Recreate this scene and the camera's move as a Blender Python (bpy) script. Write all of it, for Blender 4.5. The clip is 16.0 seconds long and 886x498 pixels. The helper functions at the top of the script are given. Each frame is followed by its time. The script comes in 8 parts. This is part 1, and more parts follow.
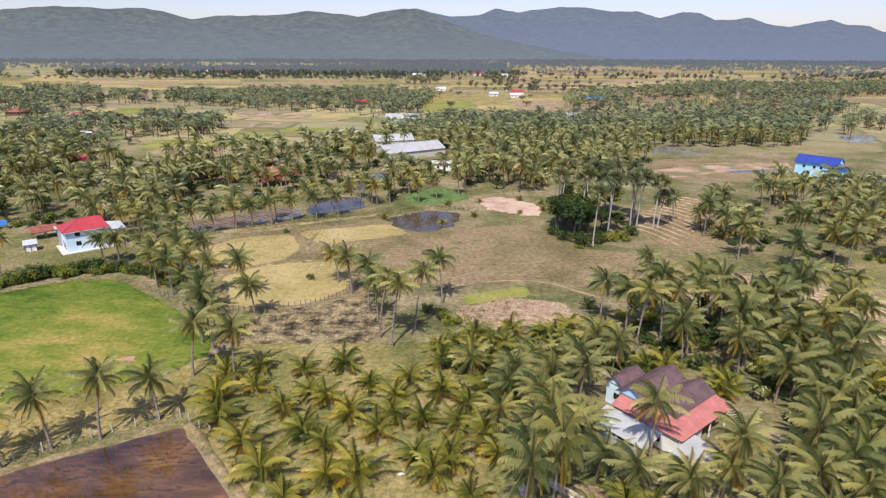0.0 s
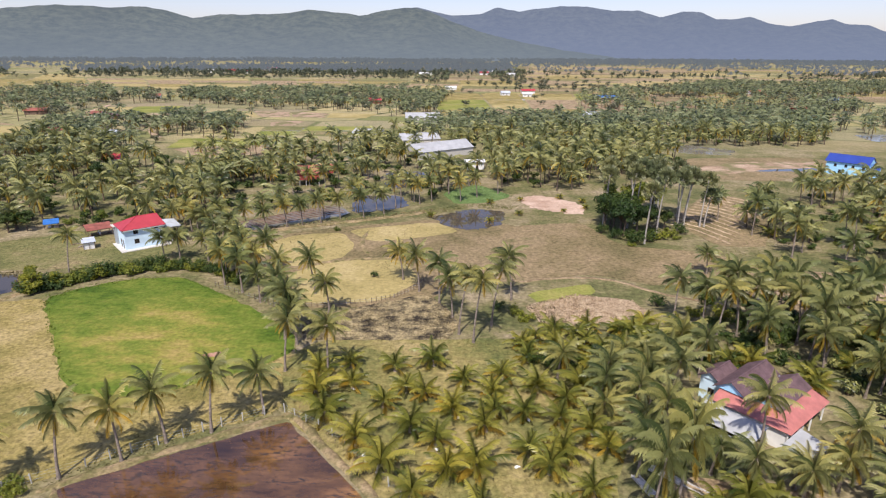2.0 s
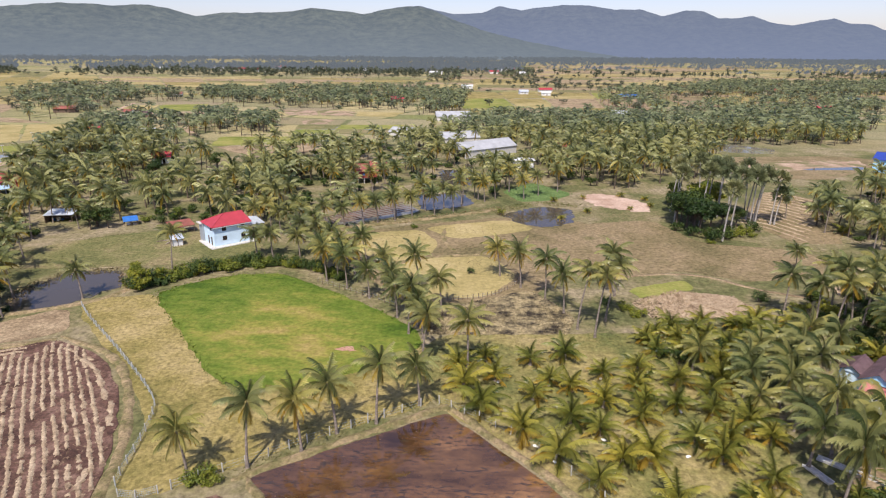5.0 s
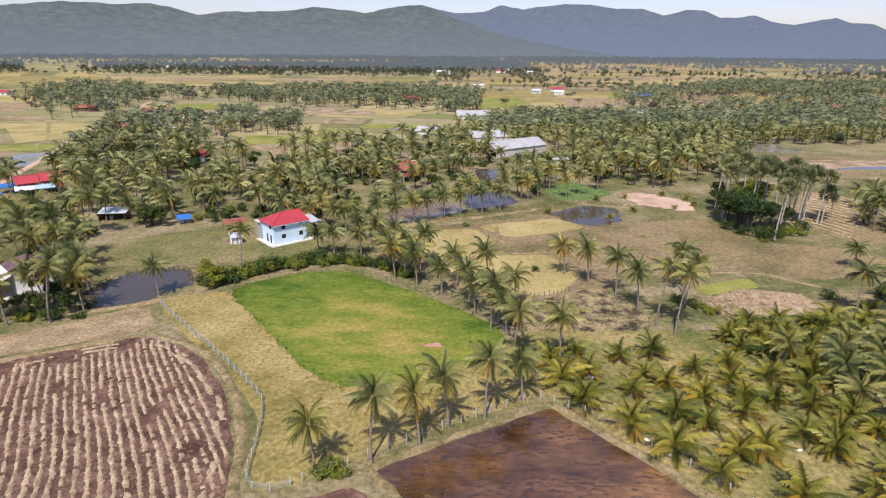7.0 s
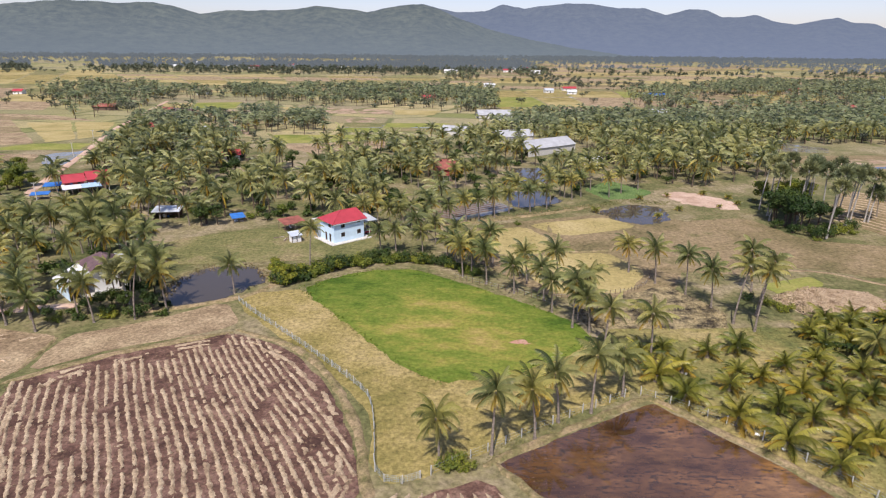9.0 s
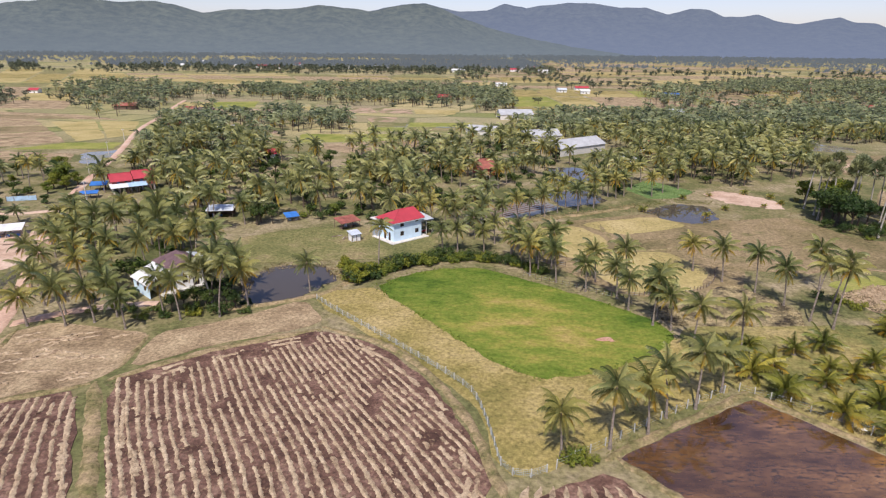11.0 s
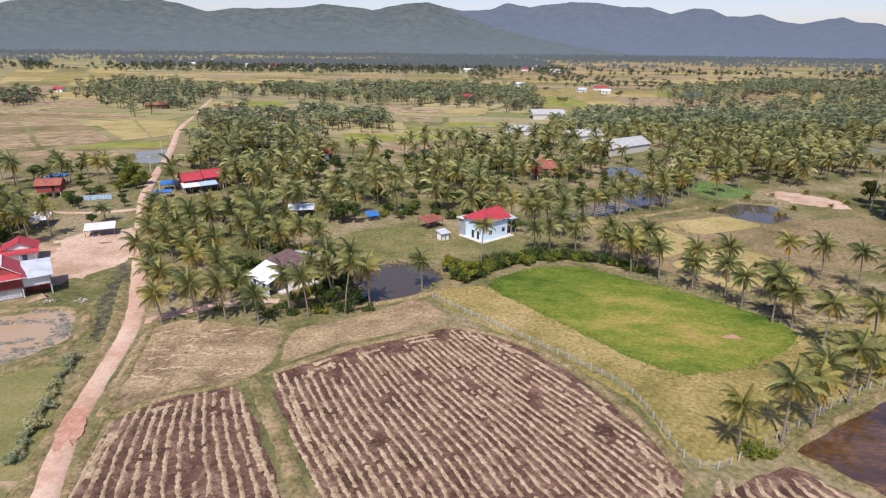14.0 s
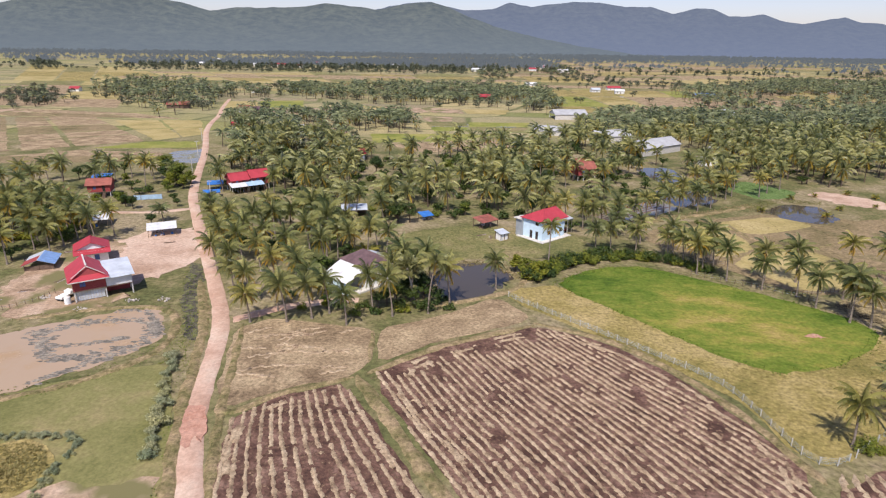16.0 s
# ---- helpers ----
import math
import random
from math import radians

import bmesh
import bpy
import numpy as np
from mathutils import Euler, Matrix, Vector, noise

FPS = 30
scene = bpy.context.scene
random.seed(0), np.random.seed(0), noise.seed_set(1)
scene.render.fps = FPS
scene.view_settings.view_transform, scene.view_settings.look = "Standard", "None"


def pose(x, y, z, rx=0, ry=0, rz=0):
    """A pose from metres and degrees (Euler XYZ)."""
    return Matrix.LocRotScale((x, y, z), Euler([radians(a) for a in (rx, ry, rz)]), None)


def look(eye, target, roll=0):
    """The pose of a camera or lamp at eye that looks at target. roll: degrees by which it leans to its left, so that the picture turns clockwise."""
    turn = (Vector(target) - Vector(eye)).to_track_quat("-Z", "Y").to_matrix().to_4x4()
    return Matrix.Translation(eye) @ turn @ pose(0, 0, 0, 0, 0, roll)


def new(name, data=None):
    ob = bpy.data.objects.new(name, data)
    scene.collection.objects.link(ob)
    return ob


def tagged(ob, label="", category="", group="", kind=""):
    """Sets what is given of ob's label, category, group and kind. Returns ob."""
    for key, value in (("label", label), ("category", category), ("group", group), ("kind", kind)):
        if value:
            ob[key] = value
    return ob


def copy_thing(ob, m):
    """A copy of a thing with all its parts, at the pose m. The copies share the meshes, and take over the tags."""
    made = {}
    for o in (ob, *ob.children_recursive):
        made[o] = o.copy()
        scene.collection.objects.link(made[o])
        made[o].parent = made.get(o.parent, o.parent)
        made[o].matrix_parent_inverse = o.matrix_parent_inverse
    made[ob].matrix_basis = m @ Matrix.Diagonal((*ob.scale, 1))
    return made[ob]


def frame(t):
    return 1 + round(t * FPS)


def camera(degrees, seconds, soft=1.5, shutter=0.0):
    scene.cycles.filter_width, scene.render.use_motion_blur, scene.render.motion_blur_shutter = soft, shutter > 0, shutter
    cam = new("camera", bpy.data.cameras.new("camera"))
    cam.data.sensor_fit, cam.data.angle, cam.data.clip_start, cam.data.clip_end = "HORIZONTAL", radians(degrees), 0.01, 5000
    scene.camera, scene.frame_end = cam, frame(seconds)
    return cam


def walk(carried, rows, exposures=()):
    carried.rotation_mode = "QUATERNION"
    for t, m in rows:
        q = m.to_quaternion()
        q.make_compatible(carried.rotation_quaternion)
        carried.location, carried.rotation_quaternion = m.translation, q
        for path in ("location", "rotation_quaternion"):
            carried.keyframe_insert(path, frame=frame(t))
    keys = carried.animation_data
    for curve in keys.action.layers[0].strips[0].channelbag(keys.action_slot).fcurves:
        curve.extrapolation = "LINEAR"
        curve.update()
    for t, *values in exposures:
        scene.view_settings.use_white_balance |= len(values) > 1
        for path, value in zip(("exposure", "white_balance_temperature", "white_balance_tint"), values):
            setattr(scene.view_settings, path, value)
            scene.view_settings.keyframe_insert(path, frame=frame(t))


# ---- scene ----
cam = camera(73.0, 16.0, soft=1.2)
# seconds, eye, yaw, pitch, roll
PATH = [
    (0.0, -0.000, 0.000, 50.000, -0.000, -18.362, -0.287),
    (1.0, -7.295, -0.630, 50.005, -0.036, -18.403, -0.316),
    (2.0, -14.669, -1.268, 50.012, -0.071, -18.445, -0.345),
    (3.0, -22.120, -1.911, 50.022, -0.104, -18.487, -0.374),
    (4.0, -29.645, -2.559, 50.037, -0.135, -18.528, -0.404),
    (5.0, -37.242, -3.211, 50.057, -0.165, -18.569, -0.434),
    (6.0, -44.907, -3.866, 50.085, -0.192, -18.610, -0.464),
    (7.0, -52.639, -4.523, 50.122, -0.218, -18.649, -0.495),
    (8.0, -60.434, -5.181, 50.170, -0.242, -18.687, -0.526),
    (9.0, -68.290, -5.839, 50.229, -0.263, -18.724, -0.558),
    (10.0, -76.204, -6.496, 50.303, -0.282, -18.759, -0.591),
    (11.0, -84.174, -7.151, 50.391, -0.299, -18.792, -0.625),
    (12.0, -92.197, -7.803, 50.496, -0.313, -18.823, -0.659),
    (13.0, -100.270, -8.451, 50.620, -0.324, -18.851, -0.694),
    (14.0, -108.390, -9.094, 50.763, -0.333, -18.877, -0.731),
    (15.0, -116.556, -9.731, 50.927, -0.338, -18.900, -0.768),
    (16.0, -124.763, -10.361, 51.114, -0.341, -18.919, -0.807),
]
walk(cam, [(t, pose(x, y, z, 90 + pitch, roll, yaw)) for t, x, y, z, yaw, pitch, roll in PATH],
     exposures=[(0.0, 0.18), (8.0, 0.13), (16.0, 0.05)])

# ---- world, sun ----
SUN_EL, SUN_AZ = 56.0, 195.0          # height; bearing from +y, clockwise
world = bpy.data.worlds.new("sky")
scene.world = world
world.use_nodes = True
wt = world.node_tree
wt.nodes.clear()
sky = wt.nodes.new("ShaderNodeTexSky")
sky.sky_type, sky.sun_disc = "NISHITA", False
sky.sun_elevation, sky.sun_rotation = radians(SUN_EL), radians(SUN_AZ)
sky.air_density, sky.dust_density, sky.ozone_density = 1.0, 0.8, 2.2
wbg, wout = wt.nodes.new("ShaderNodeBackground"), wt.nodes.new("ShaderNodeOutputWorld")
wbg.inputs["Strength"].default_value = 0.13
tint = wt.nodes.new("ShaderNodeMix")
tint.data_type, tint.blend_type = "RGBA", "MULTIPLY"
tint.inputs[0].default_value, tint.inputs[7].default_value = 1.0, (1.06, 0.94, 1.1, 1)
wt.links.new(sky.outputs[0], tint.inputs[6])
wt.links.new(tint.outputs[2], wbg.inputs["Color"])
wt.links.new(wbg.outputs[0], wout.inputs["Surface"])
sun = new("sun", bpy.data.lights.new("sun", "SUN"))
sun.data.energy, sun.data.angle, sun.data.color = 5.0, radians(0.53), (1.0, 0.91, 0.83)
a, e = radians(SUN_AZ), radians(SUN_EL)
sun.matrix_world = look((0, 0, 80), (-math.sin(a) * math.cos(e), -math.cos(a) * math.cos(e), 80 - math.sin(e)))

# ---- materials ----
def nodes_of(name):
    m = bpy.data.materials.new(name)
    m.use_nodes = True
    t = m.node_tree
    t.nodes.clear()
    b, o = t.nodes.new("ShaderNodeBsdfPrincipled"), t.nodes.new("ShaderNodeOutputMaterial")
    t.links.new(b.outputs[0], o.inputs["Surface"])
    return m, t, b, o


def noise_node(t, vec, scale, detail=4.0, rough=0.55, stretch=None):
    if stretch:
        mp = t.nodes.new("ShaderNodeMapping")
        mp.inputs["Scale"].default_value = stretch[:3]
        if len(stretch) > 3:
            mp.inputs["Rotation"].default_value = (0, 0, radians(stretch[3]))
        t.links.new(vec, mp.inputs["Vector"])
        vec = mp.outputs[0]
    n = t.nodes.new("ShaderNodeTexNoise")
    n.inputs["Scale"].default_value, n.inputs["Detail"].default_value, n.inputs["Roughness"].default_value = scale, detail, rough
    t.links.new(vec, n.inputs["Vector"])
    return n.outputs[0]


def ramp(t, fac, stops):
    r = t.nodes.new("ShaderNodeValToRGB")
    el = r.color_ramp.elements
    while len(el) < len(stops):
        el.new(0.5)
    for k, (p, c) in enumerate(stops):
        el[k].position, el[k].color = p, (*c, 1)
    t.links.new(fac, r.inputs[0])
    return r.outputs[0]


def mix(t, fac, a, b, how="MIX"):
    m = t.nodes.new("ShaderNodeMix")
    m.data_type, m.blend_type = "RGBA", how
    for s, v in ((0, fac), (6, a), (7, b)):
        if isinstance(v, (int, float)):
            m.inputs[s].default_value = v
        elif isinstance(v, tuple):
            m.inputs[s].default_value = (*v, 1)
        else:
            t.links.new(v, m.inputs[s])
    return m.outputs[2]


def bumped(t, b, height, strength, distance):
    n = t.nodes.new("ShaderNodeBump")
    n.inputs["Strength"].default_value, n.inputs["Distance"].default_value = strength, distance
    t.links.new(height, n.inputs["Height"])
    t.links.new(n.outputs[0], b.inputs["Normal"])


def place(t):
    return t.nodes.new("ShaderNodeNewGeometry").outputs["Position"]


def soil(name, stops, big, small, rough=0.95, bump=0.5, dist=0.1, tint=None, stretch=None, grain=0.35, spec=0.15, fine=(10, 0.7)):
    """An earth or grass surface: large patches by a ramp, fine grain, relief."""
    m, t, b, o = nodes_of(name)
    p = place(t)
    nb, ns = noise_node(t, p, big, fine[0], fine[1], stretch), noise_node(t, p, small, 7, 0.75, stretch)
    c = ramp(t, nb, [(0.5 + (q - 0.5) * 0.72, k) for q, k in stops])
    g = ramp(t, ns, [(0.34, (1 - grain * 1.5,) * 3), (0.66, (1 + grain * 1.2,) * 3)])
    c = mix(t, 1.0, c, g, "MULTIPLY")
    if tint:
        nt = noise_node(t, p, tint[1], 3)
        c = mix(t, ramp(t, nt, [(tint[2], (0, 0, 0)), (tint[2] + 0.12, (1, 1, 1))]), c, tint[0])
    t.links.new(c, b.inputs["Base Color"])
    b.inputs["Roughness"].default_value = rough
    b.inputs["Specular IOR Level"].default_value = spec
    bumped(t, b, ns, bump, dist)
    return m


def paint(name, col, rough=0.6, vary=0.12, scale=1.2, metal=0.0, wave=0.0, stain=None, spec=0.4):
    """Painted or metal sheet, with stains; wave: the pitch of its corrugation along the object's x."""
    m, t, b, o = nodes_of(name)
    tc = t.nodes.new("ShaderNodeTexCoord").outputs["Object"]
    n1, n2 = noise_node(t, tc, scale, 5, 0.6), noise_node(t, tc, scale * 9, 3)
    c = mix(t, 1.0, col, ramp(t, n1, [(0.3, (1 - vary * 1.6,) * 3), (0.7, (1 + vary,) * 3)]), "MULTIPLY")
    if stain:
        c = mix(t, ramp(t, noise_node(t, tc, scale * 0.7, 6, 0.75), [(0.55, (0, 0, 0)), (0.72, (0.8, 0.8, 0.8))]), c, stain)
    t.links.new(c, b.inputs["Base Color"])
    b.inputs["Roughness"].default_value, b.inputs["Metallic"].default_value = rough, metal
    b.inputs["Specular IOR Level"].default_value = spec
    if wave:
        w = t.nodes.new("ShaderNodeTexWave")
        w.inputs["Scale"].default_value = 1 / wave
        t.links.new(tc, w.inputs["Vector"])
        bumped(t, b, w.outputs["Fac"], 0.5, 0.03)
    else:
        bumped(t, b, n2, 0.15, 0.01)
    return m


def leaf(name, low, high, rough=0.5, through_light=0.3, spec=0.4, per="island"):
    """Foliage: a shade for each leaf or plant, some light let through."""
    m, t, b, o = nodes_of(name)
    g = t.nodes.new("ShaderNodeNewGeometry")
    r1 = g.outputs["Random Per Island"]
    r2 = t.nodes.new("ShaderNodeObjectInfo").outputs["Random"]
    c = mix(t, r1, low, high)
    c = mix(t, 1.0, c, ramp(t, r2, [(0.0, (0.72, 0.8, 0.75)), (0.5, (1, 1, 1)), (1.0, (1.3, 1.18, 0.95))]), "MULTIPLY")
    c = mix(t, 1.0, c, ramp(t, noise_node(t, g.outputs["Position"], 0.05, 3), [(0.3, (0.75, 0.82, 0.8)), (0.7, (1.25, 1.15, 1.0))]), "MULTIPLY")
    t.links.new(c, b.inputs["Base Color"])
    b.inputs["Roughness"].default_value, b.inputs["Specular IOR Level"].default_value = rough, spec
    tr, ms = t.nodes.new("ShaderNodeBsdfTranslucent"), t.nodes.new("ShaderNodeMixShader")
    t.links.new(c, tr.inputs["Color"])
    ms.inputs[0].default_value = through_light
    t.links.new(b.outputs[0], ms.inputs[1])
    t.links.new(tr.outputs[0], ms.inputs[2])
    t.links.new(ms.outputs[0], o.inputs["Surface"])
    return m


def rice_mat():
    """Green rice, thin and yellowed towards the middle of the field, blown in streaks."""
    m, t, b, o = nodes_of("green_rice")
    p = place(t)
    n1, n2, ns = noise_node(t, p, 0.06, 5, 0.6, (0.8, 1.15, 1, 20)), noise_node(t, p, 0.2, 7, 0.68, (0.7, 1.2, 1, 30)), noise_node(t, p, 1.2, 5, 0.7)
    mp = t.nodes.new("ShaderNodeMapping")
    mp.vector_type = "TEXTURE"
    mp.inputs["Location"].default_value, mp.inputs["Scale"].default_value, mp.inputs["Rotation"].default_value = (-67, 96, 0), (36, 21, 1000), (0, 0, radians(-34))
    t.links.new(p, mp.inputs["Vector"])
    gr = t.nodes.new("ShaderNodeTexGradient")
    gr.gradient_type = "SPHERICAL"
    t.links.new(mp.outputs[0], gr.inputs[0])
    f = mix(t, 0.36, n1, gr.outputs["Fac"])
    f = mix(t, 0.5, f, n2)
    c = ramp(t, f, [(0.35, (0.055, 0.1, 0.012)), (0.42, (0.098, 0.145, 0.019)), (0.49, (0.15, 0.182, 0.03)), (0.55, (0.225, 0.217, 0.045)), (0.63, (0.31, 0.24, 0.08))])
    c = mix(t, 1.0, c, ramp(t, ns, [(0.34, (0.7,) * 3), (0.66, (1.25,) * 3)]), "MULTIPLY")
    t.links.new(c, b.inputs["Base Color"])
    b.inputs["Roughness"].default_value, b.inputs["Specular IOR Level"].default_value = 0.9, 0.15
    bumped(t, b, ns, 0.45, 0.2)
    return m


def flooded_mat():
    """Shallow brown water over orange silt: a smooth mirror, roughened where mud breaks through."""
    m, t, b, o = nodes_of("flooded_mud")
    p = place(t)
    n1, n2, n3 = noise_node(t, p, 0.06, 6, 0.6, (0.7, 1.2, 1, 8)), noise_node(t, p, 1.3, 8, 0.8, (0.5, 1.5, 1, 8)), noise_node(t, p, 0.2, 7, 0.65, (0.6, 1.4, 1, 8))
    c = ramp(t, n1, [(0.34, (0.05, 0.024, 0.013)), (0.46, (0.1, 0.05, 0.023)), (0.56, (0.165, 0.084, 0.034)), (0.66, (0.26, 0.14, 0.055))])
    c = mix(t, 1.0, c, ramp(t, n3, [(0.35, (0.42,) * 3), (0.6, (1.3,) * 3)]), "MULTIPLY")
    mud = ramp(t, n2, [(0.5, (0, 0, 0)), (0.57, (1, 1, 1))])
    mud = mix(t, 1.0, mud, ramp(t, n3, [(0.42, (0, 0, 0)), (0.56, (1, 1, 1))]), "MULTIPLY")
    c = mix(t, mud, c, (0.03, 0.018, 0.012))
    t.links.new(c, b.inputs["Base Color"])
    t.links.new(mix(t, mud, (0.03, 0.03, 0.03), (0.5, 0.5, 0.5)), b.inputs["Roughness"])
    b.inputs["IOR"].default_value, b.inputs["Specular IOR Level"].default_value = 1.6, 0.9
    bumped(t, b, n2, 0.015, 0.02)
    return m


def water(name, col, patches=None, scale=0.15, rough=0.06, ripple=0.02):
    m, t, b, o = nodes_of(name)
    p = place(t)
    c = mix(t, 0.5, col, tuple(x * 1.25 for x in col))
    n = noise_node(t, p, scale, 8, 0.65)
    r = ramp(t, n, [(0.45, (rough,) * 3), (0.62, (rough,) * 3)])
    if patches:
        f = ramp(t, n, [(patches[1], (0, 0, 0)), (patches[1] + patches[2], (1, 1, 1))])
        c = mix(t, f, c, patches[0])
        r = ramp(t, n, [(patches[1], (rough,) * 3), (patches[1] + patches[2], (0.55,) * 3)])
    t.links.new(c, b.inputs["Base Color"])
    t.links.new(r, b.inputs["Roughness"])
    b.inputs["IOR"].default_value = 1.33
    bumped(t, b, noise_node(t, p, 1.6, 4), ripple, 0.1)
    return m


def plain_ground():
    """The plain: village grass near by, a patchwork of paddies far out."""
    m, t, b, o = nodes_of("plain")
    p = place(t)
    n1, n2, n3 = noise_node(t, p, 0.04, 11, 0.72), noise_node(t, p, 0.9, 7, 0.75), noise_node(t, p, 0.012, 8, 0.7)
    near = ramp(t, n1, [(0.36, (0.075, 0.086, 0.034)), (0.45, (0.13, 0.13, 0.054)), (0.52, (0.195, 0.17, 0.086)), (0.6, (0.28, 0.23, 0.145))])
    wob = mix(t, 0.04, p, noise_out(t, p, 0.02), "LINEAR_LIGHT")
    mp = t.nodes.new("ShaderNodeMapping")
    mp.inputs["Rotation"].default_value, mp.inputs["Scale"].default_value = (0, 0, radians(14)), (0.016, 0.026, 0.02)
    t.links.new(wob, mp.inputs["Vector"])
    cells = []
    for feature in ("F1", "DISTANCE_TO_EDGE"):
        v = t.nodes.new("ShaderNodeTexVoronoi")
        v.feature, v.voronoi_dimensions = feature, "2D"
        v.inputs["Scale"].default_value, v.inputs["Randomness"].default_value = 1.0, 0.55
        t.links.new(mp.outputs[0], v.inputs["Vector"])
        cells.append(v)
    sep = t.nodes.new("ShaderNodeSeparateColor")
    t.links.new(cells[0].outputs["Color"], sep.inputs[0])
    far = ramp(t, sep.outputs[0], [(0.0, (0.24, 0.205, 0.12)), (0.2, (0.36, 0.305, 0.15)), (0.35, (0.27, 0.225, 0.14)), (0.5, (0.23, 0.23, 0.085)), (0.65, (0.38, 0.32, 0.165)), (0.8, (0.31, 0.27, 0.15)), (1.0, (0.17, 0.19, 0.06))])
    far = mix(t, ramp(t, cells[1].outputs["Distance"], [(0.02, (1, 1, 1)), (0.05, (0, 0, 0))]), far, (0.13, 0.14, 0.055))
    far = mix(t, ramp(t, n3, [(0.46, (0, 0, 0)), (0.6, (0.6, 0.6, 0.6))]), far, (0.2, 0.19, 0.11))
    xyz = t.nodes.new("ShaderNodeSeparateXYZ")
    t.links.new(p, xyz.inputs[0])
    mr = t.nodes.new("ShaderNodeMapRange")
    mr.inputs[1].default_value, mr.inputs[2].default_value = 290, 360
    t.links.new(xyz.outputs[1], mr.inputs[0])
    c = mix(t, mr.outputs[0], near, far)
    c = mix(t, 1.0, c, ramp(t, n2, [(0.34, (0.5,) * 3), (0.66, (1.45,) * 3)]), "MULTIPLY")
    t.links.new(c, b.inputs["Base Color"])
    b.inputs["Roughness"].default_value, b.inputs["Specular IOR Level"].default_value = 1.0, 0.1
    bumped(t, b, n2, 0.6, 0.15)
    return m


def noise_out(t, p, scale):
    n = t.nodes.new("ShaderNodeTexNoise")
    n.inputs["Scale"].default_value = scale
    t.links.new(p, n.inputs["Vector"])
    return n.outputs[1]


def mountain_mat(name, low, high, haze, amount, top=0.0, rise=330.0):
    """Far wooded slopes; the haze of kilometres of air is painted in as emission."""
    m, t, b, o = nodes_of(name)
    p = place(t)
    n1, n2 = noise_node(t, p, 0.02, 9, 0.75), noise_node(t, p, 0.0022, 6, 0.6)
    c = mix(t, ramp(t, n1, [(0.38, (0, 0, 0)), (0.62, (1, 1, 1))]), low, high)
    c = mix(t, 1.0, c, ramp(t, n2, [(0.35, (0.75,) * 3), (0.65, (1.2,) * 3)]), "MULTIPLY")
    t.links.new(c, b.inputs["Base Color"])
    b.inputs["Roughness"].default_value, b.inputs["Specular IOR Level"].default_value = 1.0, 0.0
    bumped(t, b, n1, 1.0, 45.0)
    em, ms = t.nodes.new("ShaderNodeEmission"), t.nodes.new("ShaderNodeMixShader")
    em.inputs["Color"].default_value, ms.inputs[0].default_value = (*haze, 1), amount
    # painted haze runs from amount at the foot to top at the crest
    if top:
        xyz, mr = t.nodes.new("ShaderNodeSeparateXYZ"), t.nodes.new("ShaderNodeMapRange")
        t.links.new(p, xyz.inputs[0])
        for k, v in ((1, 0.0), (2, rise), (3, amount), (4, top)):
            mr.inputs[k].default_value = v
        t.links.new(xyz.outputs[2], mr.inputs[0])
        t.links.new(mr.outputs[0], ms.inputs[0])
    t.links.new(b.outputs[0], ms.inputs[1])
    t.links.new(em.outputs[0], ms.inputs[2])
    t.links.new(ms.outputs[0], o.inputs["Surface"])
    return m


M = {}
M["plain"] = plain_ground()
# the third colour is painted haze, glowing over the slopes
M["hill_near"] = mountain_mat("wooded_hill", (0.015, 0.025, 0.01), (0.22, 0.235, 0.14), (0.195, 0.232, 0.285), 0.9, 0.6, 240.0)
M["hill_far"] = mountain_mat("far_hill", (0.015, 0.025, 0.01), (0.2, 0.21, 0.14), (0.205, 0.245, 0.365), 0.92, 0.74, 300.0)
# far woods: leaf colour mixed with a painted glow for the air's haze
M["far_wood"] = mountain_mat("wood_painted_haze", (0.02, 0.032, 0.012), (0.13, 0.15, 0.075), (0.2, 0.225, 0.27), 0.62)
M["rice"] = rice_mat()
M["tan_grass"] = soil("dry_grass", [(0.3, (0.155, 0.14, 0.04)), (0.5, (0.275, 0.222, 0.08)), (0.7, (0.375, 0.295, 0.135))], 0.07, 1.3, bump=0.7, dist=0.2)
M["paddy_yellow"] = soil("straw_paddy", [(0.3, (0.25, 0.21, 0.08)), (0.5, (0.35, 0.285, 0.12)), (0.7, (0.42, 0.34, 0.165))], 0.05, 1.0, bump=0.4, grain=0.2)
M["paddy_brown"] = soil("fallow_paddy", [(0.3, (0.14, 0.118, 0.055)), (0.45, (0.205, 0.16, 0.083)), (0.6, (0.265, 0.2, 0.115)), (0.72, (0.165, 0.142, 0.065))], 0.05, 0.9, bump=0.5)
M["stubble"] = soil("cut_straw", [(0.3, (0.17, 0.12, 0.072)), (0.48, (0.29, 0.215, 0.13)), (0.7, (0.42, 0.325, 0.2))], 0.14, 1.6, bump=1.0, dist=0.2)
M["burnt"] = soil("burnt_stubble", [(0.35, (0.04, 0.033, 0.026)), (0.46, (0.165, 0.135, 0.08)), (0.6, (0.37, 0.3, 0.165))], 0.3, 1.6, bump=1.0, dist=0.25)
M["mud"] = soil("wet_mud", [(0.35, (0.068, 0.036, 0.026)), (0.5, (0.125, 0.068, 0.049)), (0.65, (0.215, 0.132, 0.097))], 0.3, 2.2, rough=0.78, bump=0.9, dist=0.12, spec=0.22)
M["straw_row"] = soil("straw_on_mud", [(0.3, (0.21, 0.145, 0.095)), (0.45, (0.36, 0.27, 0.175)), (0.7, (0.5, 0.395, 0.27))], 0.5, 2.6, bump=1.0, dist=0.15, grain=0.3)
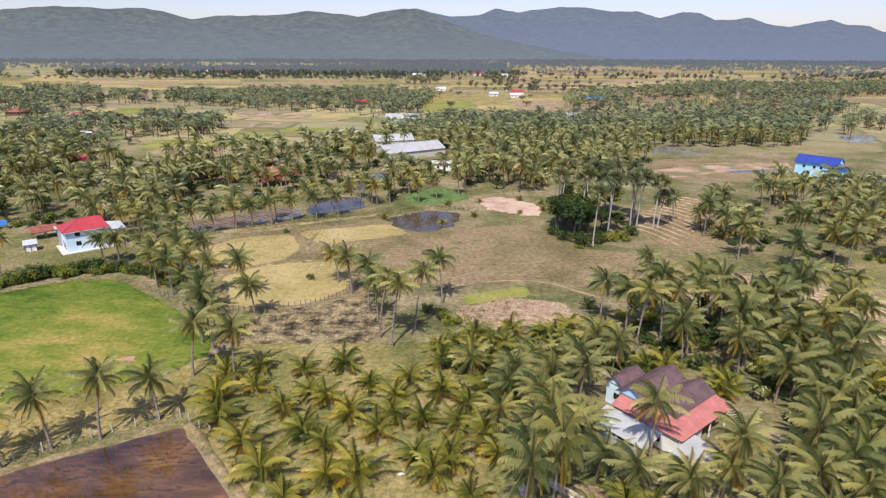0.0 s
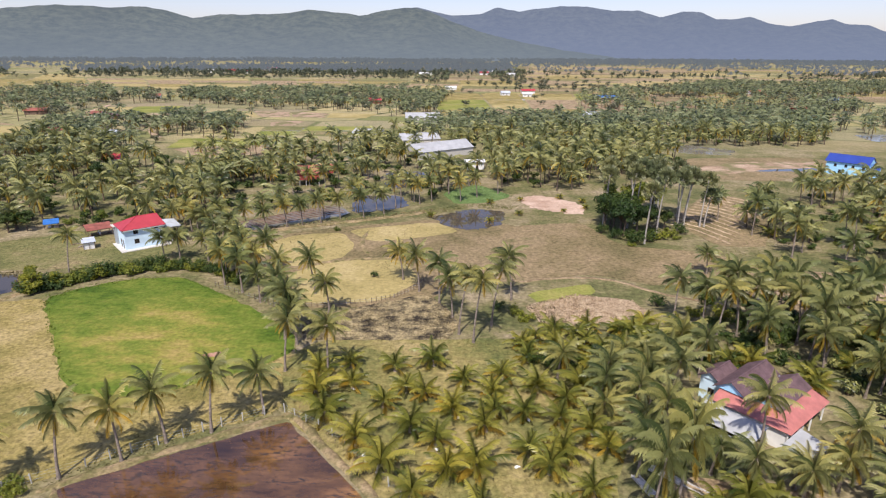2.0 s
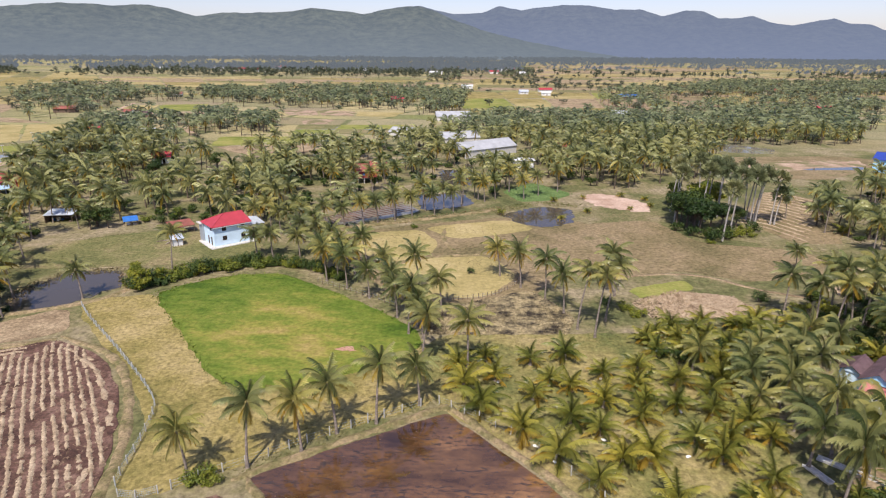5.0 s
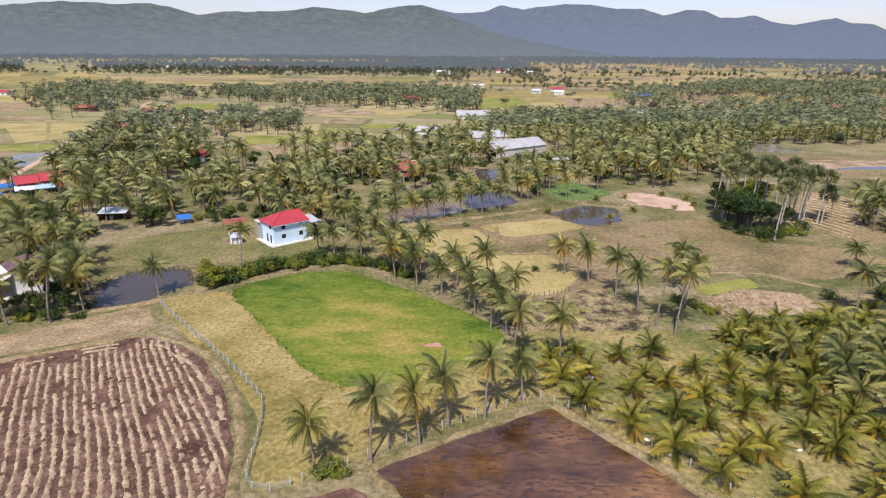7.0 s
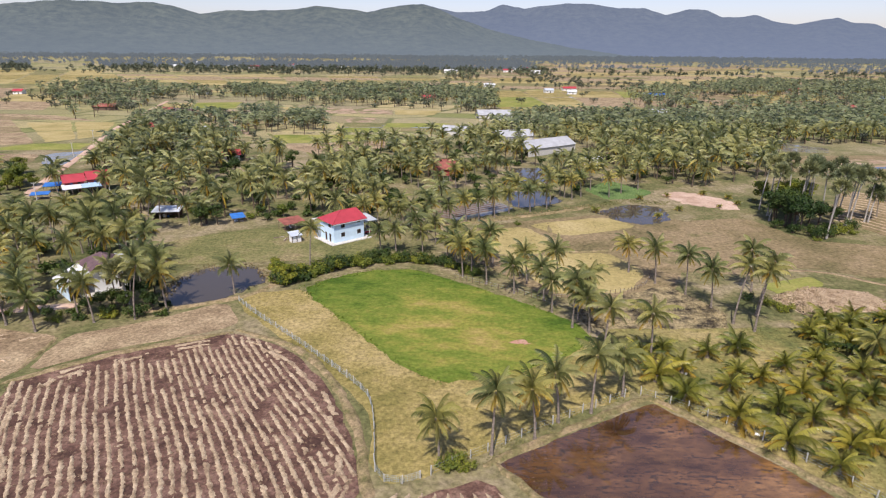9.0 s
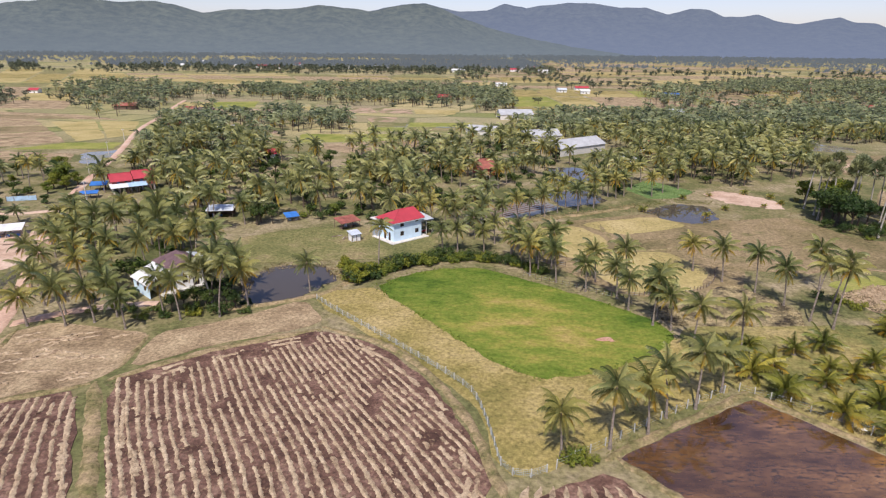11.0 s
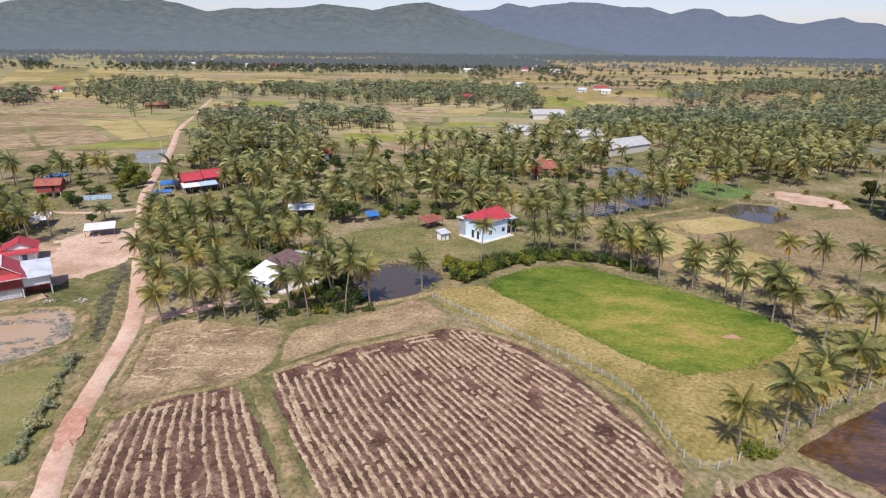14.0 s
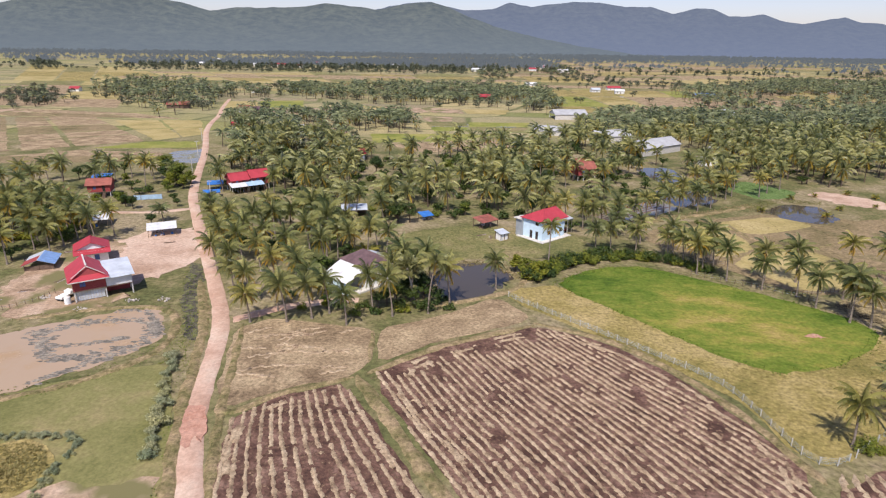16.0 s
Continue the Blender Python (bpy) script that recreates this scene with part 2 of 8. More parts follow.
M["laterite"] = soil("red_laterite", [(0.3, (0.4, 0.25, 0.18)), (0.5, (0.5, 0.345, 0.26)), (0.68, (0.55, 0.42, 0.33))], 0.1, 1.8, bump=0.3, dist=0.05, grain=0.13)
M["red_earth"] = soil("fresh_laterite", [(0.3, (0.38, 0.19, 0.13)), (0.6, (0.46, 0.27, 0.2))], 0.4, 2.0, bump=0.3, dist=0.05, grain=0.2)
M["sand"] = soil("pale_sand", [(0.3, (0.36, 0.24, 0.17)), (0.5, (0.49, 0.355, 0.27)), (0.7, (0.57, 0.435, 0.345))], 0.08, 1.2, bump=0.4, grain=0.18)
M["grass"] = soil("short_grass", [(0.3, (0.11, 0.12, 0.042)), (0.5, (0.185, 0.175, 0.07)), (0.68, (0.28, 0.22, 0.12))], 0.06, 1.2, bump=0.7, dist=0.15)
M["bund"] = soil("grassy_bund", [(0.3, (0.115, 0.112, 0.042)), (0.46, (0.215, 0.175, 0.085)), (0.63, (0.32, 0.24, 0.14))], 0.3, 1.8, bump=0.9, dist=0.2)
M["ditch"] = soil("ditch_mud", [(0.36, (0.045, 0.042, 0.034)), (0.5, (0.11, 0.1, 0.075)), (0.62, (0.16, 0.165, 0.065))], 0.5, 2.2, bump=1.0, dist=0.2)
M["orchard"] = soil("orchard_grass", [(0.3, (0.105, 0.118, 0.04)), (0.42, (0.17, 0.163, 0.056)), (0.55, (0.26, 0.218, 0.085)), (0.72, (0.36, 0.285, 0.14))], 0.06, 1.1, bump=0.6, dist=0.15)
M["dark_water"] = flooded_mat()
M["pond"] = water("pond_water", (0.06, 0.05, 0.04), ((0.1, 0.095, 0.05), 0.62, 0.06), 0.12, 0.03, 0.012)
M["pool"] = water("shallow_pool", (0.17, 0.155, 0.125), ((0.2, 0.19, 0.09), 0.5, 0.12), 0.09, 0.1, 0.03)
M["muddy_water"] = water("muddy_water", (0.34, 0.25, 0.165), ((0.36, 0.23, 0.11), 0.5, 0.2), 0.06, 0.12, 0.02)
M["pond_silt"] = soil("pond_silt", [(0.35, (0.12, 0.11, 0.09)), (0.5, (0.2, 0.18, 0.15)), (0.65, (0.3, 0.26, 0.2))], 0.5, 2.5, rough=0.8, bump=0.5, dist=0.1, spec=0.2)
M["green_paddy"] = soil("ripening_paddy", [(0.3, (0.14, 0.17, 0.035)), (0.5, (0.22, 0.23, 0.055)), (0.7, (0.31, 0.28, 0.09))], 0.05, 1.2, bump=0.5, grain=0.2)
M["veg"] = soil("seedling_bed", [(0.3, (0.09, 0.15, 0.045)), (0.7, (0.16, 0.23, 0.08))], 0.3, 2.0)
M["palm"] = leaf("palm_leaf", (0.05, 0.076, 0.025), (0.5, 0.5, 0.205), 0.36, 0.36, 0.6)
M["palm_old"] = leaf("dry_palm_leaf", (0.3, 0.21, 0.03), (0.52, 0.38, 0.07), 0.55, 0.38, 0.3)
M["palm_young"] = leaf("young_palm_leaf", (0.055, 0.085, 0.014), (0.46, 0.44, 0.1), 0.36, 0.34, 0.6)
# palm_leaf again with air haze painted in: less yellow, more blue
M["far_palm"] = leaf("hazed_palm_leaf", (0.045, 0.066, 0.035), (0.48, 0.49, 0.275), 0.4, 0.34, 0.5)
M["fan_palm"] = leaf("fan_palm_leaf", (0.07, 0.088, 0.035), (0.27, 0.285, 0.15), 0.45, 0.25, 0.5)
M["broad"] = leaf("broad_leaf", (0.022, 0.045, 0.012), (0.075, 0.115, 0.025), 0.55, 0.25, 0.3)
M["light_leaf"] = leaf("light_leaf", (0.09, 0.13, 0.018), (0.25, 0.27, 0.045), 0.55, 0.35, 0.3)
# greyer and bluer than near leaves: distance haze painted into the base colour
M["far_leaf"] = leaf("hazed_leaf", (0.055, 0.07, 0.05), (0.19, 0.2, 0.145), 0.7, 0.25, 0.2)
M["blade"] = leaf("grass_blade", (0.08, 0.15, 0.015), (0.25, 0.27, 0.06), 0.6, 0.3, 0.2)
M["dry_blade"] = leaf("dry_blade", (0.3, 0.24, 0.1), (0.46, 0.38, 0.19), 0.7, 0.3, 0.2)
M["trunk"] = paint("palm_bark", (0.24, 0.2, 0.165), 0.95, 0.35, 2.5, spec=0.1)
M["pale_trunk"] = paint("pale_palm_bark", (0.4, 0.37, 0.33), 0.95, 0.3, 2.5, spec=0.1)
M["bark"] = paint("bark", (0.13, 0.1, 0.075), 0.95, 0.3, 3.0, spec=0.1)
M["concrete"] = paint("concrete", (0.58, 0.56, 0.52), 0.9, 0.2, 2.0, spec=0.2)
M["post"] = paint("weathered_concrete", (0.46, 0.45, 0.41), 0.9, 0.2, 3.0, spec=0.2)
M["net"] = paint("net_wire", (0.3, 0.38, 0.42), 0.6, 0.1)
M["wall_blue"] = paint("pale_blue_render", (0.60, 0.76, 0.88), 0.85, 0.06, 0.6, spec=0.2)
M["wall_cyan"] = paint("bright_blue_render", (0.36, 0.66, 0.9), 0.85, 0.06, 0.6, spec=0.2)
M["wall_grey"] = paint("grey_render", (0.33, 0.36, 0.38), 0.9, 0.12, 0.6, spec=0.2)
M["wall_white"] = paint("white_render", (0.78, 0.78, 0.76), 0.85, 0.08, 0.6, spec=0.2)
M["wall_red"] = paint("dark_red_boards", (0.3, 0.055, 0.055), 0.75, 0.15, 1.0)
M["wood_dark"] = paint("weathered_wood", (0.16, 0.11, 0.08), 0.9, 0.25, 1.5)
M["roof_red"] = paint("red_roof_sheet", (0.4, 0.045, 0.06), 0.5, 0.1, 0.5, 0.0, 0.6)
M["roof_brick"] = paint("faded_red_roof", (0.46, 0.17, 0.15), 0.6, 0.15, 0.6, 0.0, 0.6, stain=(0.33, 0.14, 0.12))
M["roof_tile"] = paint("brown_tile_roof", (0.13, 0.08, 0.085), 0.7, 0.25, 0.8, 0.0, 0.5, stain=(0.2, 0.13, 0.125))
M["roof_orange"] = paint("orange_roof", (0.29, 0.095, 0.07), 0.75, 0.25, 0.6, 0.0, 0.6, stain=(0.22, 0.085, 0.06))
M["roof_blue"] = paint("deep_blue_roof", (0.03, 0.06, 0.3), 0.45, 0.1, 0.5, 0.0, 0.6)
M["tarp_blue"] = paint("blue_tarpaulin", (0.04, 0.17, 0.5), 0.5, 0.15, 0.8)
M["zinc"] = paint("zinc_sheet", (0.62, 0.67, 0.72), 0.45, 0.12, 0.5, 0.25, 0.5, stain=(0.45, 0.45, 0.44))
M["white_sheet"] = paint("white_sheet", (0.64, 0.65, 0.66), 0.75, 0.1, 0.5, 0.0, 0.5, stain=(0.42, 0.42, 0.44), spec=0.2)
M["glass"] = paint("dark_pane", (0.012, 0.014, 0.017), 0.35, 0.1, spec=0.25)
M["blue_pane"] = paint("blue_shutter", (0.07, 0.16, 0.42), 0.4, 0.1)
M["rubble"] = paint("rubble", (0.42, 0.38, 0.34), 0.95, 0.25, 1.5, spec=0.1)
M["plastic_white"] = paint("white_plastic", (0.82, 0.83, 0.82), 0.4, 0.04)
M["clod"] = soil("clods", [(0.35, (0.07, 0.042, 0.03)), (0.5, (0.14, 0.09, 0.062)), (0.65, (0.27, 0.19, 0.125))], 1.2, 3.0, bump=0.5)
M["shed_sheet"] = paint("grey_shed_sheet", (0.4, 0.41, 0.42), 0.7, 0.12, 0.3, 0.0, 0.9, stain=(0.31, 0.31, 0.32), spec=0.2)
M["pasture"] = soil("olive_pasture", [(0.3, (0.13, 0.135, 0.045)), (0.5, (0.2, 0.19, 0.075)), (0.7, (0.29, 0.23, 0.12))], 0.035, 1.5, bump=0.5, dist=0.1, grain=0.18)
M["laterite_dry"] = soil("dry_earth", [(0.3, (0.24, 0.165, 0.105)), (0.5, (0.37, 0.265, 0.18)), (0.7, (0.48, 0.36, 0.265))], 0.12, 1.4, bump=0.5, grain=0.25, tint=((0.17, 0.155, 0.07), 0.1, 0.47))
M["blue_sheet"] = paint("pale_blue_sheet", (0.38, 0.54, 0.7), 0.55, 0.12, 0.5, 0.0, 0.5)
M["grey_leaf"] = leaf("grey_leaf", (0.2, 0.225, 0.13), (0.42, 0.44, 0.3), 0.6, 0.35, 0.3)


# ---- mesh tools ----
def fast_mesh(name, v, quads, mats, idx=None, tris=None):
    """A mesh from arrays of corners and faces."""
    v = np.asarray(v, np.float32).reshape(-1, 3)
    quads = np.asarray(quads, np.int32).reshape(-1, 4) if quads is not None and len(quads) else np.zeros((0, 4), np.int32)
    tris = np.asarray(tris, np.int32).reshape(-1, 3) if tris is not None and len(tris) else np.zeros((0, 3), np.int32)
    me = bpy.data.meshes.new(name)
    me.vertices.add(len(v))
    me.vertices.foreach_set("co", v.ravel())
    loops = np.concatenate([quads.ravel(), tris.ravel()])
    me.loops.add(len(loops))
    me.loops.foreach_set("vertex_index", loops)
    n = len(quads) + len(tris)
    me.polygons.add(n)
    starts = np.concatenate([np.arange(len(quads)) * 4, len(quads) * 4 + np.arange(len(tris)) * 3]).astype(np.int32)
    me.polygons.foreach_set("loop_start", starts)
    if idx is not None:
        me.polygons.foreach_set("material_index", np.asarray(idx, np.int32))
    for m in mats:
        me.materials.append(m)
    me.update(calc_edges=True)
    return me


def part(name, bm, material, parent, label=""):
    """Links a bmesh as one mesh object under a thing or part."""
    me = bpy.data.meshes.new(name)
    bm.to_mesh(me)
    bm.free()
    for m in material if isinstance(material, (list, tuple)) else (material,):
        me.materials.append(m)
    ob = new(name, me)
    ob.parent = parent
    if label:
        ob["label"] = label
    return ob


def mesh_part(name, me, parent, label=""):
    ob = new(name, me)
    ob.parent = parent
    if label:
        ob["label"] = label
    return ob


def thing(name, m, label, category, group="", kind=""):
    ob = new(name)
    ob.empty_display_size = 0.3
    ob.matrix_world = m
    return tagged(ob, label, category, group, kind)


def box(bm, x0, x1, y0, y1, z0, z1, bevel=0.0):
    r = bmesh.ops.create_cube(bm, size=1.0)
    bmesh.ops.scale(bm, vec=(x1 - x0, y1 - y0, z1 - z0), verts=r["verts"])
    bmesh.ops.translate(bm, vec=((x0 + x1) / 2, (y0 + y1) / 2, (z0 + z1) / 2), verts=r["verts"])
    if bevel:
        es = list({e for v in r["verts"] for e in v.link_edges})
        bmesh.ops.bevel(bm, geom=es, offset=bevel, segments=1, affect="EDGES")


def boxed(*args, bevel=0.0):
    bm = bmesh.new()
    box(bm, *args, bevel=bevel)
    return bm


def sheet(bm, corners, thick):
    """A slab under the given corners of its upper face."""
    c = [Vector(p) for p in corners]
    n = (c[1] - c[0]).cross(c[2] - c[0]).normalized()
    if n.z < 0:
        c.reverse()
        n = -n
    up = [bm.verts.new(p) for p in c]
    dn = [bm.verts.new(p - n * thick) for p in c]
    bm.faces.new(up)
    bm.faces.new(dn[::-1])
    for i in range(len(c)):
        j = (i + 1) % len(c)
        bm.faces.new((up[i], dn[i], dn[j], up[j]))


def rounded(points, closed=True, times=2, cut=0.25):
    p = [np.array(q, float) for q in points]
    for _ in range(times):
        out = []
        n = len(p)
        if not closed:
            out.append(p[0])
        for i in range(n if closed else n - 1):
            a, b = p[i], p[(i + 1) % n]
            out += [a * (1 - cut) + b * cut, a * cut + b * (1 - cut)]
        if not closed:
            out.append(p[-1])
        p = out
    return p


def jag(points, step, amp, rng, closed=True):
    """Extra corners along an outline, each pushed a little aside."""
    out = []
    n = len(points)
    for i in range(n if closed else n - 1):
        a, b = points[i], points[(i + 1) % n]
        k = max(1, int(np.linalg.norm(b - a) / step))
        for j in range(k):
            out.append(a + (b - a) * j / k + np.array([rng.uniform(-amp, amp), rng.uniform(-amp, amp)]))
    if not closed:
        out.append(points[-1])
    return out


def inside(x, y, poly):
    r, n = False, len(poly)
    for i in range(n):
        (x1, y1), (x2, y2) = poly[i], poly[(i + 1) % n]
        if (y1 > y) != (y2 > y) and x < (x2 - x1) * (y - y1) / (y2 - y1) + x1:
            r = not r
    return r


LAYER = [0.02]
LAID = []


def field(name, points, material, label, category="field", height=None, smooth=2, edge=0.35, step=2.0):
    """One field or water surface, a thin slab on the ground with an uneven outline."""
    rng = random.Random(name)
    LAYER[0] += 0.0015 if height is None else 0.0
    h = LAYER[0] if height is None else height
    LAID.append((points, h))
    out = jag(rounded(points, True, smooth, 0.13) if smooth else [np.array(p, float) for p in points], step, edge, rng)
    bm = bmesh.new()
    top = [bm.verts.new((p[0], p[1], h)) for p in out]
    low = [bm.verts.new((p[0], p[1], -0.1)) for p in out]
    f = bm.faces.new(top)
    f.normal_update()
    if f.normal.z < 0:
        f.normal_flip()
    for i in range(len(top)):
        j = (i + 1) % len(top)
        bm.faces.new((top[i], low[i], low[j], top[j]))
    bmesh.ops.triangulate(bm, faces=[f])
    bmesh.ops.recalc_face_normals(bm, faces=bm.faces)
    ob = part(name, bm, material, None)
    return tagged(ob, label, category, kind="structure")


def strip(name, path, width, height, material, label, category, closed=False, wobble=0.45, step=1.5, flat=False, smooth=2):
    """A road, bund or bank along a line: a low rounded section that wavers."""
    rng = random.Random(name + label)
    p = jag(rounded(path, closed, smooth), step, wobble * 0.4, rng, closed)
    n = len(p)
    sec = [(-0.5, 0.0), (-0.42, 0.9), (0.0, 1.0), (0.42, 0.9), (0.5, 0.0)] if flat else [(-0.5, 0), (-0.3, 0.7), (0, 1), (0.3, 0.7), (0.5, 0)]
    V, Q = [], []
    LAYER[0] += 0.001
    for i in range(n):
        a, b = p[max(i - 1, 0)] if not closed else p[i - 1], p[min(i + 1, n - 1)] if not closed else p[(i + 1) % n]
        d = (b - a) / max(np.linalg.norm(b - a), 1e-6)
        s = np.array([d[1], -d[0]])
        tap = 1.0 if closed or flat else min(1.0, (i + 0.2) / 3, (n - 0.8 - i) / 3)
        w = width * (1 + rng.uniform(-wobble, wobble) * 0.6) * (0.25 + 0.75 * tap)
        hh = height * (1 + rng.uniform(-wobble, wobble)) * (1 if flat else 0.6 * tap)
        for u, z in sec:
            q = p[i] + s * u * w
            V.append((q[0], q[1], LAYER[0] + z * hh if z else -0.05))
    m = n if closed else n - 1
    for i in range(m):
        j = (i + 1) % n
        for k in range(4):
            Q.append((i * 5 + k, i * 5 + k + 1, j * 5 + k + 1, j * 5 + k))
    me = fast_mesh(name, V, Q, [material])
    me.shade_smooth()
    return tagged(new(name, me), label, category, kind="structure")


# ---- the plain and the hills ----
def plain():
    xs = np.concatenate([-np.geomspace(6500, 420, 14), np.arange(-400, 401, 40), np.geomspace(420, 6500, 14)])
    ys = np.concatenate([-np.geomspace(2500, 60, 8), np.arange(-40, 641, 40), np.geomspace(700, 6500, 16)])
    X, Y = np.meshgrid(xs, ys)
    nx, ny = len(xs), len(ys)
    i = (np.arange(ny - 1)[:, None] * nx + np.arange(nx - 1)).ravel()
    me = fast_mesh("ground", np.stack([X, Y, np.zeros_like(X)], -1), np.stack([i, i + 1, i + nx + 1, i + nx], 1), [M["plain"]])
    tagged(new("ground", me), "flat plain of grass and dry paddies reaching the hills", "ground", kind="structure")


def ridge(name, crest, dist, deep, material, label, seed):
    """A chain of wooded hills: crest heights by bearing, foot towards the plain, spurs and gullies."""
    az = np.linspace(crest[0][0], crest[-1][0], 420)
    top = np.interp(az, [c[0] for c in crest], [c[1] for c in crest])
    rows = 26
    V = []
    for r in range(rows + 6):
        s = r / rows
        d = dist - deep * (1 - min(s, 1.3))
        shape = min(s, 1.0) ** 1.35 if s <= 1 else 1 - (s - 1) * 2.2
        for a, h in zip(az, top):
            x, y = d * math.sin(radians(a)), d * math.cos(radians(a))
            spur = noise.fractal(Vector((x * 0.0028 + seed, y * 0.0011, seed)), 0.9, 2.1, 5)
            fine = noise.fractal(Vector((x * 0.012, y * 0.012, seed)), 0.8, 2.0, 4)
            k = min(s, 1.0)
            dd = d + spur * 260 * k * (1 - k) * 2
            x, y = dd * math.sin(radians(a)), dd * math.cos(radians(a))
            V.append((x, y, max(-4, h * shape + (spur * 60 * (1 - k) + fine * (10 - 6 * k)) * min(1, k * 3) + 6 * k - 4)))
    n = len(az)
    i = (np.arange(rows + 5)[:, None] * n + np.arange(n - 1)).ravel()
    me = fast_mesh(name, V, np.stack([i, i + 1, i + n + 1, i + n], 1), [material])
    me.shade_smooth()
    tagged(new(name, me), label, "hills", kind="structure")


plain()

ridge("backdrop_far_hills", [(-46, 127.8), (-38.8, 142), (-36.77, 202), (-34.67, 252), (-32.92, 264), (-31.08, 283), (-29.22, 279), (-27.29, 275), (-24.84, 289), (-23.2, 265), (-21.33, 219), (-18.84, 253), (-17.02, 249), (-14.2, 261), (-11.78, 292), (-9.36, 276), (-7.39, 275), (-4.38, 325), (-2.38, 334), (0.64, 283), (3.16, 292), (4.64, 339), (6.65, 313), (10.06, 347), (12.48, 343), (14.65, 312), (16.74, 314), (18.64, 266), (20.37, 304), (21.69, 300), (23.06, 252), (24.33, 251), (25.55, 264), (26.85, 221), (28.48, 203), (29.97, 226), (31.23, 244), (32.22, 210), (33.67, 202), (34.73, 166), (37.18, 143), (40.43, 87), (52, 87)], 4700, 1100, M["hill_far"], "wooded hills on the horizon, painted with blue haze", 3.3)
ridge("backdrop_near_hills", [(-54, 60), (-38.92, 134), (-36.89, 182), (-34.79, 221), (-33.05, 231), (-31.21, 246), (-29.36, 244), (-27.43, 240), (-24.98, 251), (-23.35, 233), (-21.48, 197), (-18.99, 224), (-17.17, 221), (-14.36, 231), (-11.95, 255), (-9.53, 243), (-7.57, 227), (-4.56, 266), (-2.56, 274), (-1.05, 245), (0.47, 203), (3.02, 149), (6.6, 95), (10.65, 48), (15.58, 8), (19.37, -13)], 3700, 900, M["hill_near"], "wooded green hills behind the plain, haze painted in", 8.1)


# ---- fields, water, roads ----
PLOUGH_A = [(-135.9, 75.5), (-123.9, 85.4), (-105.9, 93.8), (-93.2, 86.5), (-85.2, 75.0), (-80.7, 64.8), (-78.5, 56.5), (-77.6, 51.5), (-83, 34), (-114.5, 34)]
PLOUGH_B = [(-138.6, 72.4), (-148.1, 69.0), (-154.0, 62.8), (-149.0, 34), (-119, 34)]
ROAD = [(-149, 34), (-153.6, 47.1), (-156.9, 55.5), (-159.6, 64.4), (-162.4, 79.0), (-165.6, 94.1), (-174.3, 114.0), (-187.1, 141.6), (-202.4, 175.6), (-210.5, 194.1), (-225.7, 241.5), (-234.5, 270.8), (-249.1, 312.8), (-261, 344), (-273.7, 387.7), (-282.1, 429.1), (-297.6, 479), (-318, 560)]
GREEN = [(-98.2, 114.5), (-92, 121.5), (-84, 126.3), (-74, 127), (-65, 120.5), (-52.5, 110), (-41.5, 98.5), (-40, 92), (-46.4, 85), (-57, 78.8), (-67.8, 76.6), (-74.2, 81.5)]
POND_D = [(-36.4, 71.3), (-37.6, 70.8), (-59.4, 58.2), (-60.2, 57.4), (-59.9, 56.4), (-47, 36), (-12, 36), (-24, 56.6), (-28.9, 62.4), (-35.6, 70.6)]
YARD = [(-212, 132), (-208, 150), (-195, 156), (-184, 139), (-184, 124), (-192, 112), (-204, 98), (-216, 108)]
ORCHARD = [(-37, 72), (-41, 86), (-38, 96), (-14, 97), (8, 97), (16, 80), (6, 56), (0, 36), (-12, 36), (-24, 60)]

field("tan_meadow", [(-108, 112), (-97.2, 115), (-75.0, 86.0), (-44, 95), (-38, 90), (-37.5, 74), (-50, 67.5), (-69.6, 55.0), (-74.3, 53.5), (-76.8, 56.5), (-77.3, 67.1), (-83.8, 76.8), (-110, 107)], M["tan_grass"], "dry straw-coloured grass meadow inside the fence", "meadow", smooth=1)
field("rice_field", GREEN, M["rice"], "bright green rice field, patchy and wind-blown", "rice field", smooth=1)
field("orchard_floor", ORCHARD, M["orchard"], "yellow-green grass under young coconut palms", "grass", smooth=2)
field("flooded_field", POND_D, M["dark_water"], "flooded paddy with shallow reddish-brown water over mud", "flooded field", smooth=0, edge=0.25)
field("bare_patch", [(-55.6, 90.0), (-54.6, 91.2), (-52.6, 91.4), (-51.6, 90.4), (-52.8, 89.6)], M["red_earth"], "small bare reddish patch in the rice", "bare earth", smooth=1, edge=0.4, step=0.8)
field("fallow_field", [(-68, 150), (-56, 164), (-40, 170), (-16, 178), (8, 172), (12, 150), (-10, 128), (-18, 112), (-44, 110), (-56, 128)], M["paddy_brown"], "fallow brown ground round the yellow paddies", "fallow field", smooth=1)
field("paddy", [(-63.0, 150.2), (-55.8, 160.4), (-43.1, 163.3), (-37.5, 150.5), (-39.7, 140.7), (-51.5, 134.0)], M["paddy_yellow"], "ripe yellow paddy with low grass bunds", "paddy")
field("paddy", [(-51, 128.8), (-41.9, 138.6), (-25.0, 140.6), (-19.0, 126.6), (-26.2, 114.5), (-42.5, 112.0)], M["paddy_yellow"], "ripe yellow paddy beside a wooden fence", "paddy")
field("paddy", [(-42.7, 165.5), (-15.8, 174.7), (-9.0, 163.8), (-32.4, 154)], M["paddy_yellow"], "small yellow-green paddy beside a pond", "paddy")
field("fallow_field", [(-36.0, 153.0), (-13.1, 161.0), (7.9, 170.8), (28.5, 175), (34, 152), (56, 147), (66, 131), (34, 123), (20.8, 130.5), (2.3, 124.9), (-18, 128), (-21, 143.9)], M["paddy_brown"], "fallow brown paddy field with thin dry grass", "fallow field")
